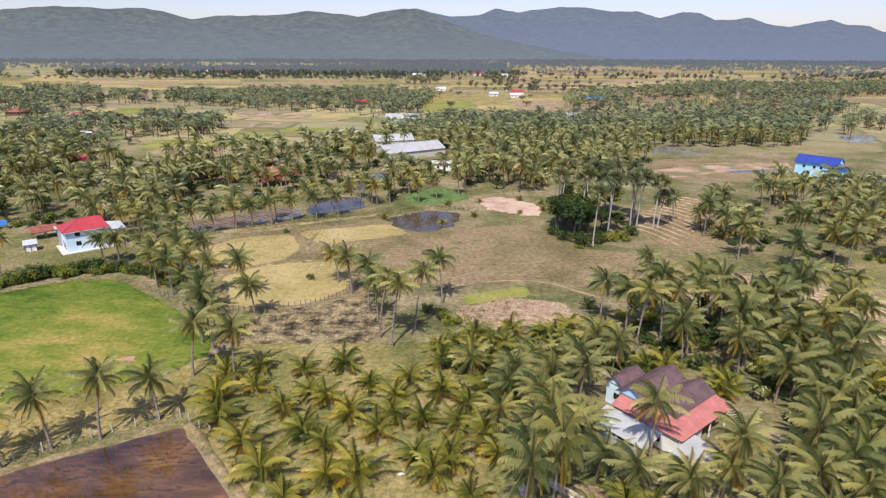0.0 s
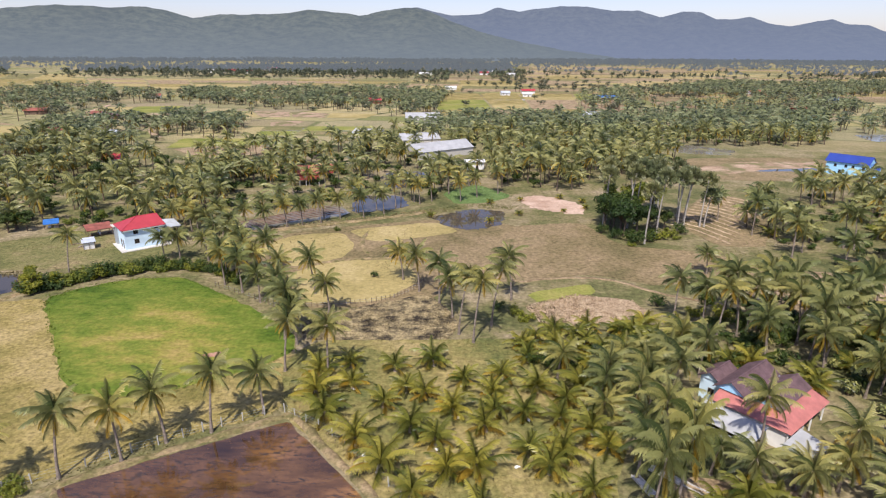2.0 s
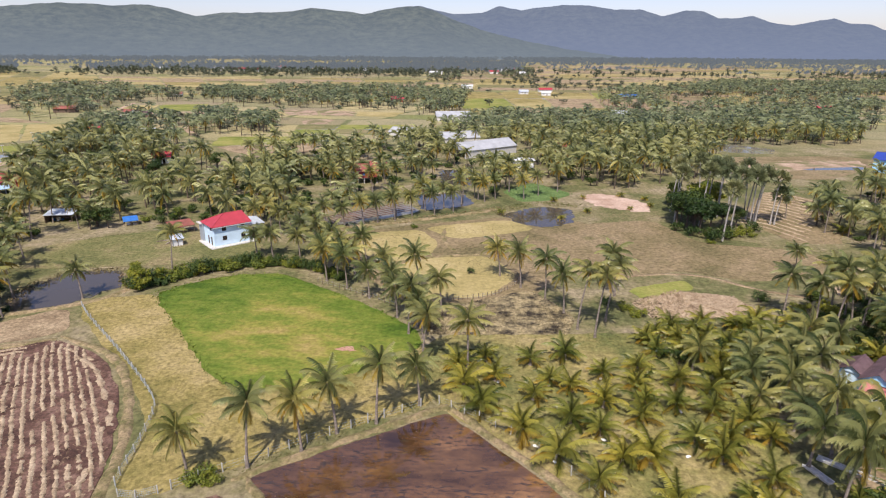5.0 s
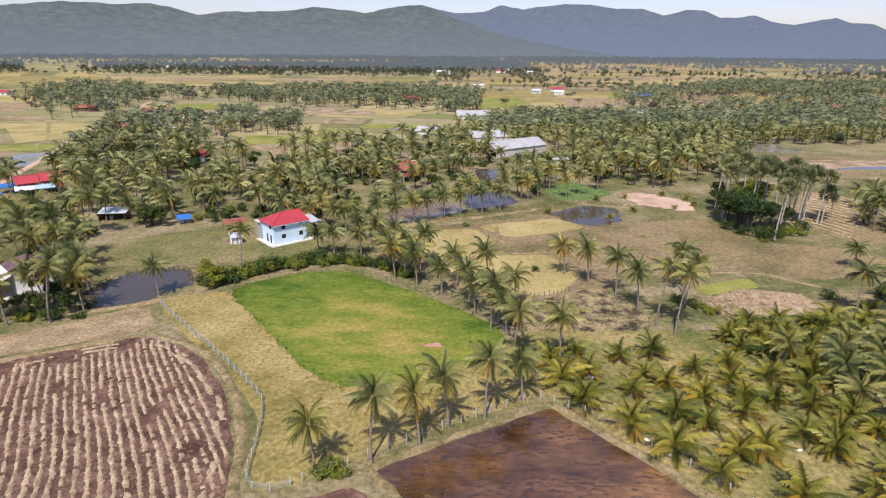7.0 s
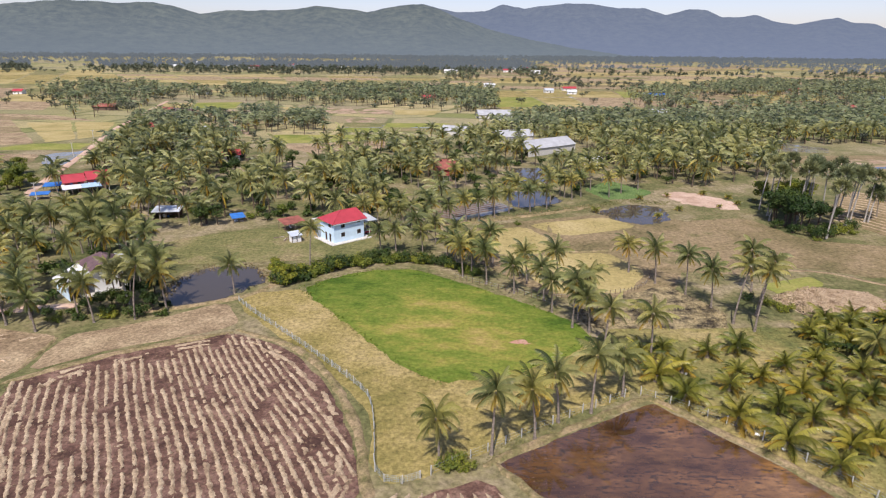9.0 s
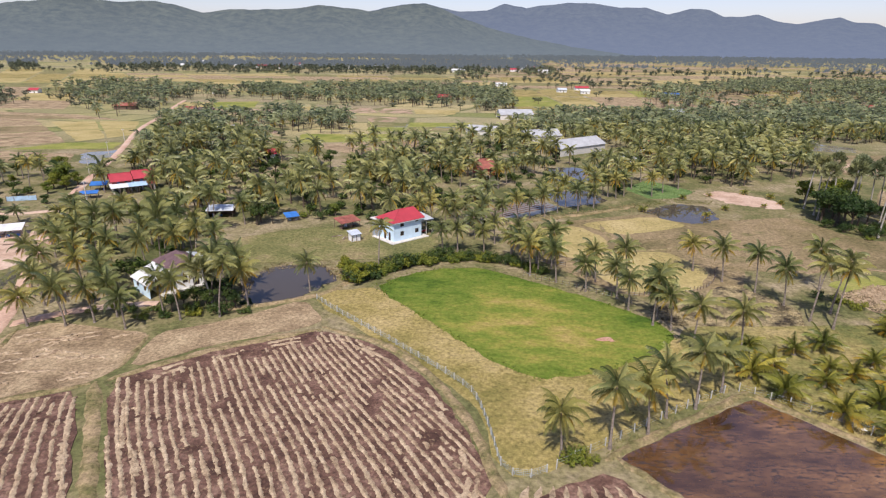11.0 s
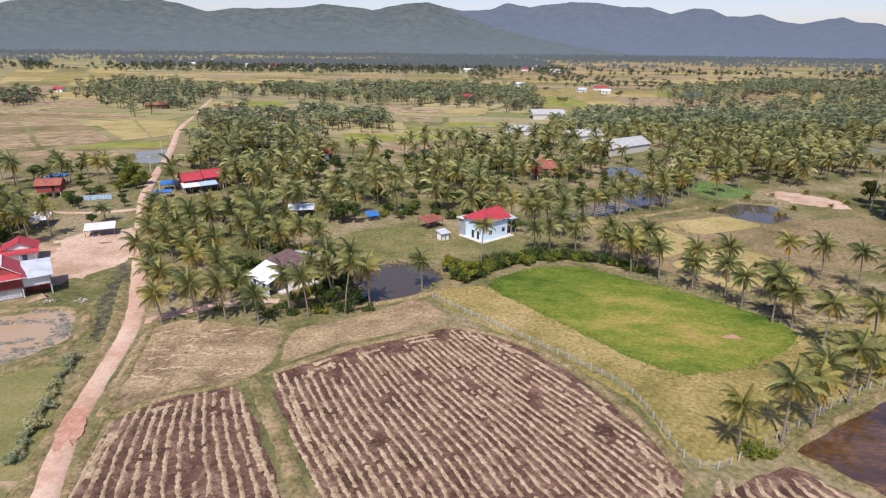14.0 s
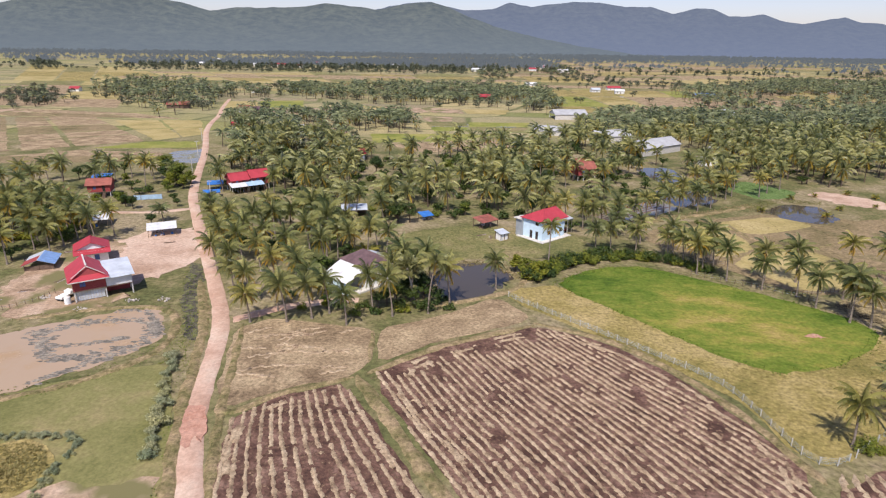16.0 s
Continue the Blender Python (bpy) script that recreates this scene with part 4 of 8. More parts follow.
# ---- plants ----
def frond(rng, length, az, el, droop, leaflets, leaf_len, tip, hang=0.45, wind=0.55):
    """One feather leaf: a bowed midrib, leaflets joined to it along both sides. Corners and four-cornered faces."""
    n = leaflets
    s = np.linspace(0, 1, n + 1)
    e = el - droop * s ** 1.45
    a = az + wind * np.sin(3.0 - az) * s ** 1.3
    d = np.stack([np.cos(e) * np.cos(a), np.cos(e) * np.sin(a), np.sin(e)], 1)
    mid = np.concatenate([[[0, 0, 0]], np.cumsum((d[:-1] + d[1:]) / 2 * length / n, 0)])
    side = np.stack([-np.sin(a), np.cos(a), 0 * a], 1)
    V, Q, base = [mid], [], n + 1
    i = np.arange(max(1, n // 7), n)
    u = s[i]
    prof = leaf_len * np.clip(0.4 + 1.9 * u - 2.1 * u ** 2, 0.2, 1)
    for sg in (-1, 1):
        h = hang * rng.uniform(0.6, 1.5) + 0.2 * np.array([rng.uniform(-1, 1) for _ in i])
        way = side[i] * sg * 0.75 + d[i] * 0.75 - np.array([0, 0, 1]) * h[:, None]
        way /= np.linalg.norm(way, axis=1)[:, None]
        far = (mid[i] + mid[i + 1]) / 2 + way * (prof * np.array([rng.uniform(0.7, 1.25) for _ in i]))[:, None]
        w = d[i] * length / n * tip
        V.append(np.stack([far - w, far + w], 1).reshape(-1, 3))
        k = base + np.arange(len(i)) * 2
        Q.append(np.stack([i, i + 1, k + 1, k], 1))
        base += 2 * len(i)
    return np.concatenate(V), np.concatenate(Q)


def palm_crown(seed, fronds, length, leaflets, leaf_w, up=86, down=-12, old=0.2, hang=0.72):
    rng = random.Random(seed)
    V, Q, I, base = [], [], [], 0
    for k in range(fronds):
        f = k / max(1, fronds - 1)
        el = radians(up + (down - up) * f ** 1.15 + rng.uniform(-10, 10))
        v, q = frond(rng, length * (0.75 + 0.3 * math.sin(math.pi * min(1, f + 0.25))) * rng.uniform(0.7, 1.2), k * 2.39996 + rng.uniform(-0.35, 0.35), el,
                     radians(rng.uniform(80, 135)) * (1.0 - 0.45 * f), leaflets, length * 0.26, leaf_w, hang)
        V.append(v)
        Q.append(q + base)
        base += len(v)
        I.append(np.full(len(q), 1 if f > 1 - old and rng.random() < 0.7 else 0))
    return np.concatenate(V), np.concatenate(Q), np.concatenate(I)


def tube(points, radii, sides):
    """A tapered round stem along a line."""
    V, Q = [], []
    n = len(points)
    for i in range(n):
        p = Vector(points[i])
        d = (Vector(points[min(i + 1, n - 1)]) - Vector(points[max(i - 1, 0)])).normalized()
        x = d.orthogonal().normalized()
        y = d.cross(x)
        for k in range(sides):
            a = 2 * math.pi * k / sides
            V.append(p + (x * math.cos(a) + y * math.sin(a)) * radii[i])
    for i in range(n - 1):
        for k in range(sides):
            j = (k + 1) % sides
            Q.append((i * sides + k, i * sides + j, (i + 1) * sides + j, (i + 1) * sides + k))
    return np.array([tuple(v) for v in V]), np.array(Q)


def palm_trunk(seed, height, lean, r0=0.2, r1=0.12, sides=7, rings=9):
    rng = random.Random(seed)
    a = rng.uniform(0, 6.28)
    s = np.linspace(0, 1, rings)
    off = lean * s ** 1.7
    pts = np.stack([np.cos(a) * off, np.sin(a) * off, height * s], 1)
    r = r1 + (r0 - r1) * (1 - s) ** 1.5
    r[0] *= 1.5
    r[1::2] *= 1.07
    return (*tube([tuple(p) for p in pts], r, sides), pts[-1])


def coconut_palm(seed, height, crown_len, lean, label, fronds=30, leaflets=27, old=0.18):
    root = thing("coconut_palm", pose(0, 0, -300), label, "palm tree", "coconut palms")
    v, q, top = palm_trunk(seed, height, lean)
    me = fast_mesh("trunk", v, q, [M["trunk"]])
    me.shade_smooth()
    mesh_part("trunk", me, root, "slender grey ringed trunk")
    v, q, i = palm_crown(seed + 50, fronds, crown_len * 0.9, leaflets, 0.15, 86, -38, old, 1.3)
    mesh_part("crown", fast_mesh("crown", v + top, q, [M["palm"], M["palm_old"]], i), root)
    return root


def young_palm(seed, crown_len, label):
    root = thing("young_coconut_palm", pose(0, 0, -300), label, "palm tree", "young coconut palms")
    v, q, top = palm_trunk(seed, 0.9, 0.05, 0.28, 0.2, 7, 4)
    mesh_part("trunk", fast_mesh("trunk", v, q, [M["trunk"]]), root, "short thick trunk stump")
    v, q, i = palm_crown(seed + 90, 22, crown_len * 0.95, 26, 0.13, up=88, down=6, old=0.25, hang=0.8)
    mesh_part("crown", fast_mesh("crown", v + top, q, [M["palm_young"], M["palm_old"]], i), root)
    return root


def sugar_palm(seed, height, label):
    """A fan palm: a ball of stiff round leaves, each a fan of blades, on a straight stem."""
    rng = random.Random(seed)
    root = thing("sugar_palm", pose(0, 0, -300), label, "palm tree", "sugar palms")
    v, q, top = palm_trunk(seed, height, 1.3, 0.24, 0.17)
    me = fast_mesh("trunk", v, q, [M["pale_trunk"]])
    me.shade_smooth()
    mesh_part("trunk", me, root, "straight pale trunk")
    V, Q, base = [], [], 0
    for k in range(34):
        f = k / 33
        el, az = radians(80 - 125 * f + rng.uniform(-8, 8)), k * 2.4
        d = Vector((math.cos(el) * math.cos(az), math.cos(el) * math.sin(az), math.sin(el)))
        c = Vector(top) + d * rng.uniform(1.4, 2.1)
        x = d.orthogonal().normalized()
        x.rotate(Matrix.Rotation(rng.uniform(0, 6.28), 3, d))
        y = d.cross(x)
        n = (d * 0.25 + x).normalized()
        for b in range(11):
            a = radians(-125 + 25 * b)
            t = d * math.cos(a) + y * math.sin(a)
            t = (t + n * 0.25).normalized()
            w = n.cross(t).normalized() * 0.16
            p = c + t * rng.uniform(1.15, 1.5)
            V += [c - w * 0.3, c + w * 0.3, p + w, p - w]
            Q.append((base, base + 1, base + 2, base + 3))
            base += 4
    mesh_part("crown", fast_mesh("crown", [tuple(v) for v in V], Q, [M["fan_palm"]]), root, "round crown of stiff fan leaves")
    return root


def leaf_cloud(rng, blobs, per_blob, size):
    """Leaves strewn through several uneven lobes; each leaf a bent blade."""
    V, Q, base = [], [], 0
    for c, r in blobs:
        for _ in range(per_blob):
            d = Vector((rng.gauss(0, 1), rng.gauss(0, 1), rng.gauss(0, 1))).normalized()
            k = rng.random() ** 0.35
            p = Vector(c) + Vector((d.x * r[0], d.y * r[1], d.z * r[2])) * k
            t = Vector((rng.gauss(0, 1), rng.gauss(0, 1), rng.gauss(0, 0.6))).normalized()
            n = (d + Vector((0, 0, 0.6)) + Vector((rng.gauss(0, 0.4), rng.gauss(0, 0.4), rng.gauss(0, 0.4)))).normalized()
            w = n.cross(t)
            if w.length < 0.05:
                continue
            w = w.normalized() * size * rng.uniform(0.3, 0.55)
            t = w.cross(n).normalized() * size * rng.uniform(0.7, 1.2)
            V += [p - t * 0.5 - w * 0.5, p - t * 0.4 + w * 0.5, p + t * 0.5 + w * 0.3, p + t * 0.6 - w * 0.4]
            Q.append((base, base + 1, base + 2, base + 3))
            base += 4
    return [tuple(v) for v in V], Q


def broad_tree(seed, height, spread, material, label, leaves=130, size=0.5):
    rng = random.Random(seed)
    root = thing("broadleaf_tree", pose(0, 0, -300), label, "tree", "broadleaf trees")
    v, q = tube([(0, 0, -0.1), (0.1, 0, height * 0.25), (0.2, 0.1, height * 0.5)], [0.3, 0.22, 0.15], 7)
    V, Q = [v], [q]
    base, blobs = len(v), []
    for k in range(11):
        a, z, r = k * 2.4 + rng.uniform(-0.3, 0.3), height * rng.uniform(0.42, 0.9), spread * rng.uniform(0.25, 0.75)
        if k == 0:
            r, z = 0.1, height * 0.88
        p = (r * math.cos(a), r * math.sin(a), z)
        v, q = tube([(0.15, 0.05, height * 0.38), (p[0] * 0.55, p[1] * 0.55, z * 0.72), p], [0.12, 0.08, 0.03], 5)
        V.append(v)
        Q.append(q + base)
        base += len(v)
        b = spread * rng.uniform(0.28, 0.5)
        blobs.append((p, (b, b, b * rng.uniform(0.55, 0.85))))
    mesh_part("trunk", fast_mesh("trunk", np.concatenate(V), np.concatenate(Q), [M["bark"]]), root, "brown trunk with spreading limbs")
    v, q = leaf_cloud(rng, blobs, leaves, size)
    mesh_part("crown", fast_mesh("crown", v, q, [material]), root)
    return root


def bush(seed, height, spread, material, label, leaves=70, size=0.3):
    rng = random.Random(seed)
    root = thing("bush", pose(0, 0, -300), label, "bush", "bushes")
    V, Q, base, blobs = [], [], 0, []
    for k in range(7):
        a, r, z = k * 2.4, spread * rng.uniform(0.1, 0.7), height * rng.uniform(0.3, 0.75)
        p = (r * math.cos(a), r * math.sin(a), z)
        v, q = tube([(p[0] * 0.15, p[1] * 0.15, -0.05), (p[0] * 0.6, p[1] * 0.6, z * 0.7), p], [0.05, 0.035, 0.015], 4)
        V.append(v)
        Q.append(q + base)
        base += len(v)
        b = spread * rng.uniform(0.3, 0.5)
        blobs.append((p, (b, b, min(z, height * rng.uniform(0.28, 0.42)))))
    mesh_part("stem", fast_mesh("stem", np.concatenate(V), np.concatenate(Q), [M["bark"]]), root)
    v, q = leaf_cloud(rng, blobs, leaves, size)
    mesh_part("foliage", fast_mesh("foliage", v, q, [material]), root)
    return root


def at_place(kind, x, y, turn=0.0, s=1.0, sz=None):
    return copy_thing(kind, Matrix.Translation((x, y, 0)) @ Matrix.Rotation(turn, 4, "Z") @ Matrix.Diagonal((s, s, sz or s, 1)))


COCO = [coconut_palm(11, 6.0, 4.6, 0.5, "coconut palm with a full green crown"),
        coconut_palm(12, 7.5, 4.6, 0.9, "slender coconut palm with some yellowed fronds", old=0.3),
        coconut_palm(13, 9.0, 4.8, 1.2, "tall coconut palm leaning slightly", fronds=28),
        coconut_palm(14, 11.5, 4.5, 1.6, "very tall slender coconut palm", fronds=27),
        coconut_palm(15, 6.5, 4.9, 0.6, "broad coconut palm with long drooping fronds", fronds=31, old=0.12)]
COCO_H = [6.0, 7.5, 9.0, 11.5]
YOUNG = [young_palm(21, 4.1, "young coconut palm with upright arching fronds"), young_palm(22, 4.4, "young coconut palm with yellow outer fronds"), young_palm(23, 3.5, "small young coconut palm in the orchard")]
SUGAR = [sugar_palm(31, 15.5, "tall sugar palm with a round crown of fan leaves"), sugar_palm(32, 9.0, "shorter sugar palm with fan leaves")]
TREES = [broad_tree(41, 7.5, 3.6, M["broad"], "dense dark green broadleaf tree"), broad_tree(42, 6.0, 3.0, M["light_leaf"], "light green broadleaf tree"), broad_tree(43, 9.0, 3.2, M["broad"], "tall dark broadleaf tree")]
BUSHES = [bush(51, 2.2, 1.8, M["broad"], "dense dark green bush"), bush(52, 1.7, 1.6, M["light_leaf"], "bright green leafy bush"), bush(53, 1.2, 1.5, M["broad"], "low spreading green shrub"), bush(54, 1.6, 1.6, M["grey_leaf"], "pale grey-green shrub beside the pasture")]
rngp = random.Random(77)
TAKEN = []


def free(x, y, gap):
    return all((x - a) ** 2 + (y - b) ** 2 > gap * gap for a, b in TAKEN)


def palm(x, y, h, kind=None, s=None):
    """A coconut palm whose crown sits h metres up."""
    k = min(range(4), key=lambda i: abs(COCO_H[i] - h)) if kind is None else kind
    z = h / (6.5 if k == 4 else COCO_H[k])
    at_place(COCO[k], x, y, rngp.uniform(-0.7, 0.7), (s or 1.0) * rngp.uniform(0.95, 1.08), z)
    TAKEN.append((x, y))


# palms that stand alone or in rows
for x, y, h in [(-68, 57.6, 6.6), (-61.2, 59.3, 8.6), (-55.1, 62.4, 7.3), (-51.2, 66.4, 7.7), (-46.0, 68.7, 8.7), (-40.1, 73.2, 6.4), (-40.0, 85.2, 8.6), (-40.2, 94.5, 6.8)]:
    palm(x, y, h)
for x, y, h in [(-32.6, 83.2, 8.6), (-42.9, 96.6, 9.2), (-19.4, 119.4, 8.0), (-15.0, 113.1, 8.6), (-12.4, 106.3, 8.0), (-11.3, 98.8, 11.6), (-8.8, 95.5, 11.6), (-5.0, 102.5, 11.5), (0.1, 114.9, 9.3), (-23.3, 126.3, 6.8)]:
    palm(x, y, h)
for x, y, h in [(-62.7, 122.6, 7.4), (-57.5, 118.4, 7.6), (-48.5, 118.7, 7.2), (-41.7, 117.8, 8.0), (-45.5, 103.6, 6.6), (-41.3, 99.3, 6.5), (-36.9, 108.2, 6.4), (-54.9, 132.7, 7.6), (-60.5, 124.8, 6.5), (-52, 113, 6.3), (-46.2, 109.5, 7.2)]:
    palm(x, y, h)
for x, y, h in [(-98.0, 124.3, 10.6), (-111.6, 112, 6.4), (-122.0, 102.8, 8.1), (-79.1, 138.5, 6.2), (-72.3, 138.7, 5.8), (-63.2, 136.8, 7.2), (-133.4, 97.4, 8.0), (-126.4, 98.9, 10.8), (-160.5, 94.2, 5.9), (-153.5, 94.4, 7.8), (-141.9, 93.4, 6.2), (-149, 96, 7), (-150.5, 104, 6.5), (-133.5, 106, 7.5), (-131, 112, 8), (-153.5, 109, 7), (-151, 122, 8), (-145, 126, 8), (-137, 126, 8.5)]:
    palm(x, y, h)
for x, y, h in [(30.0, 103.6, 9.0), (33.5, 98.9, 9.3), (34.2, 94.6, 11.0), (40.0, 88.7, 7.8), (47.7, 85.1, 7.1), (58.9, 88.8, 7.3), (13.7, 61.8, 9.0), (26.3, 63.2, 8.8), (74.9, 143.1, 8.9), (74.2, 162.5, 9.6), (70.7, 177.0, 8.0), (105.8, 187.7, 9.3)]:
    palm(x, y, h)
for x, y, h in [(60.7, 80.2, 8), (9.6, 59.8, 6.2), (21, 84, 5.4), (10.5, 80, 5), (27, 84, 6.5), (17, 84, 5), (45, 62, 7), (52, 69, 6.4), (46, 57, 6.5), (4, 83, 4.6), (53, 79, 6.6), (61, 68, 7)]:
    palm(x, y, h, 4, 0.95)
for x, y, s in [(-28.3, 80.3, 0.9), (-22.0, 85.4, 1), (-15.9, 87.2, 1), (-23.0, 75.0, 1), (-16.9, 77.3, 1), (-12.9, 73.0, 1), (-11.1, 81.2, 0.8), (-18.8, 69.0, 1), (-15.4, 66.2, 1.1), (-8.5, 69.1, 1.1), (-2.5, 72.4, 1.1), (-10.1, 60.7, 1.3), (-3.3, 63.9, 1.1), (-6.8, 77.3, 1), (1.2, 63.4, 1.2), (-25.9, 66.0, 1.3), (-22.1, 60.6, 1.3), (2.3, 71.1, 1.1), (-5, 83, 1.1), (0, 79, 1.2), (-33.5, 77.5, 1.2), (-31, 72, 1.2), (-18, 56, 1.2), (-10, 52, 1.2), (-34, 84, 1.0), (4, 76, 1.2), (6, 68, 1.3), (-29.5, 86.5, 0.7)]:
    at_place(YOUNG[rngp.randrange(3)], x, y, rngp.uniform(0, 6.28), 0.55 * s + 0.5)
    TAKEN.append((x, y))
for x, y, h, k in [(34, 172, 1.0, 0), (40.5, 169.2, 1.05, 0), (40.8, 154.2, 0.95, 0), (47.2, 163.5, 1.05, 0), (58, 176.5, 0.95, 0), (58, 172, 0.95, 0), (36.5, 178, 1.05, 0), (44, 174, 1.1, 0), (50.5, 173.2, 1.0, 0), (54.5, 167.2, 1.0, 0), (62.5, 170.6, 0.9, 0), (60, 182, 1.0, 0), (38, 186, 1.0, 0), (46, 184, 1.05, 0), (54, 187, 1.0, 0), (50, 179, 1.0, 0), (-129.5, 103.5, 0.9, 1)]:
    at_place(SUGAR[k], x, y, rngp.uniform(0, 6.28), 1.0, h)
    TAKEN.append((x, y))
# dark thicket under the sugar palms
for x, y, s, k in [(35.5, 166, 1.3, 0), (37, 161, 1.3, 0), (37, 164, 1.4, 0), (34, 170, 1.4, 0), (38.5, 169, 1.45, 0), (42, 165, 1.1, 0), (46, 167, 1.0, 0), (36.5, 173, 1.2, 0), (40, 174, 1.3, 0), (51, 168, 0.8, 0), (44, 182, 1.5, 1), (47, 187, 1.6, 1), (51, 191, 1.6, 1), (56, 193, 1.4, 1), (42, 193, 1.4, 1)]:
    at_place(TREES[k], x, y, rngp.uniform(0, 6.28), s)
for x, y, s, k in [(34, 159, 1.4, 0), (37.5, 156, 1.6, 0), (38, 153.5, 1.6, 0), (42.5, 156, 1.7, 0), (46, 158, 1.6, 1), (50, 161, 1.6, 1), (54, 163.5, 1.5, 0), (44.5, 161, 1.4, 0), (31.5, 164, 1.3, 0), (51, 158, 0.9, 1), (36.5, 151.5, 0.8, 1)]:
    at_place(BUSHES[k], x, y, rngp.uniform(0, 6.28), s)
# hedge behind the rice field
for x, y, s in [(-104, 120, 0.75), (-101.5, 117, 0.8), (-106, 123, 0.7), (-99.5, 121, 0.6)]:
    at_place(TREES[1], x, y, rngp.uniform(0, 6.28), s)
for k in range(64):
    u = k / 63
    x, y = -103 + 44 * u, 116.5 + 18.5 * math.sin(u * 2.6) ** 0.9 - 4 * u
    at_place(BUSHES[(0, 1, 1, 2)[rngp.randrange(4)]], x + rngp.uniform(-1, 1), y + rngp.uniform(-1, 1.5), rngp.uniform(0, 6.28), rngp.uniform(0.8, 1.25) * (1.65 - 0.7 * u))


def fill(zone, step, rng, skip=(), gap=3.0, keep=1.0, bare=-1.0):
    """Jittered places inside a zone of the plan."""
    xs, ys = [p[0] for p in zone], [p[1] for p in zone]
    out = []
    x = min(xs)
    while x < max(xs):
        y = min(ys)
        while y < max(ys):
            a, b = x + rng.uniform(-0.45, 0.45) * step, y + rng.uniform(-0.45, 0.45) * step
            if inside(a, b, zone) and rng.random() < keep and noise.noise(Vector((a * 0.045, b * 0.03, 11))) > bare and not any(inside(a, b, s) for s in skip) and free(a, b, gap):
                out.append((a, b))
            y += step
        x += step
    return out


def near_road(x, y, d=4.5):
    for (ax, ay), (bx, by) in zip(ROAD, ROAD[1:]):
        t = max(0, min(1, ((x - ax) * (bx - ax) + (y - ay) * (by - ay)) / ((bx - ax) ** 2 + (by - ay) ** 2)))
        if (x - ax - t * (bx - ax)) ** 2 + (y - ay - t * (by - ay)) ** 2 < d * d:
            return True
    return False


def around(x, y, r):
    return [(x + r * math.cos(k * math.pi / 4), y + r * math.sin(k * math.pi / 4)) for k in range(8)]


OPEN = [[(132, 222), (132, 248), (152, 262), (192, 262), (192, 228), (165, 220)], around(-142, 115, 9.5), around(37, 70, 10), around(32, 78, 9), around(42, 62, 7), around(-197, 188, 11), around(-241, 180, 9), around(-216, 162, 8), around(-152, 166, 8), [(-146, 130), (-140, 148), (-122, 159), (-106, 164), (-84, 152), (-84, 134), (-108, 130), (-128, 126)],
        [(-128, 126), (-128, 108), (-118, 102), (-104, 118), (-110, 130)], [(-70, 163.5), (-43, 183), (-50, 197), (-76, 173)], [(-43, 184), (-25, 193), (-29, 209), (-46, 208)],
        [(-36, 219), (-24, 224), (-21, 254), (-38, 253)], [(-14.6, 213.1), (-0.6, 228.8), (11.0, 209.2), (1.4, 199.1), (-10.1, 197.3)], around(-190, 200, 11), around(-240, 193, 7), around(-252, 190, 8), [(-258, 172), (-240, 172), (-236, 192), (-256, 194)],
        around(-71, 204, 6), [(-153, 298), (-100, 295), (-86, 341), (-96, 423), (-125, 499), (-176, 519), (-139, 380), (-172, 347), (-199, 384)], [(-178, 321), (-104, 313), (-111, 364), (-81, 441), (-137, 523), (-212, 544), (-142, 376), (-202, 393)], [(-213, 147), (-220, 147), (-250, 195), (-236, 195)], around(-216.5, 122, 7.5), [(-171, 154), (-196, 158), (-212, 192), (-185, 200), (-178, 180)], [(-24, 258), (-38, 288), (-7, 315), (12, 303), (10, 276)], around(-60, 352, 18), [(-36, 302), (-44, 334), (-14, 345), (-6, 312)], [(-46, 402), (-46, 452), (-8, 454), (-8, 404)], [(-166, 349), (-88, 354), (-81, 306), (-130, 284), (-160, 313)], around(1, 262, 6), around(5, 258, 8), [(88, 250), (108, 282), (163, 285), (190, 268), (190, 240), (150, 240), (120, 241)], around(28, 71, 10), around(-95, 150, 11)]
Z_GROVE = [(-163, 99), (-133, 98), (-126, 106), (-136, 126), (-146, 143), (-140, 160), (-106, 168), (-98, 209), (-76, 215), (-64, 261), (-144, 256), (-191, 318), (-236, 335), (-216, 251), (-206, 207), (-180, 140)]
Z_WEST = [(-222, 128), (-219, 147), (-226, 160), (-226, 182), (-226, 200), (-231, 208), (-245, 204), (-260, 197), (-274, 186), (-290, 170), (-290, 150), (-250, 110)]
Z_EAST = [(-84, 153), (-68, 150), (-62, 162), (-48, 177), (-41, 193), (-17, 209), (4, 256), (-1, 309), (-87, 325), (-141, 323), (-115, 225), (-106, 168)]
Z_PLANT = [(-55, 297), (-34, 385), (-13, 436), (31, 450), (151, 462), (294, 478), (230, 395), (206, 340), (185, 329), (136, 330), (104, 330), (98, 282), (80, 246), (64, 232), (24, 216), (4, 224), (-3, 250), (-4, 283)]
Z_SIDE = [(77, 186), (92, 198), (108, 204), (122, 210), (146, 213), (180, 210), (150, 138), (116, 140), (98, 133), (84, 134), (78, 145), (76, 160), (74, 176)]
Z_HOUSE = [(-3, 84), (12, 87), (25, 88), (30, 103), (51, 101), (69, 93), (84, 86), (74, 50), (40, 44), (7, 50), (10, 72)]
rz = random.Random(5)
for x, y, h in [(-83, 138.5, 6), (-79, 158, 6.5), (-69, 145.5, 6.3), (-66, 133, 6), (-60, 130.5, 6.8), (-57, 127, 6), (-89, 161, 7), (-74, 150, 6), (48, 131, 5), (-64, 128, 7)]:
    palm(x, y, h)
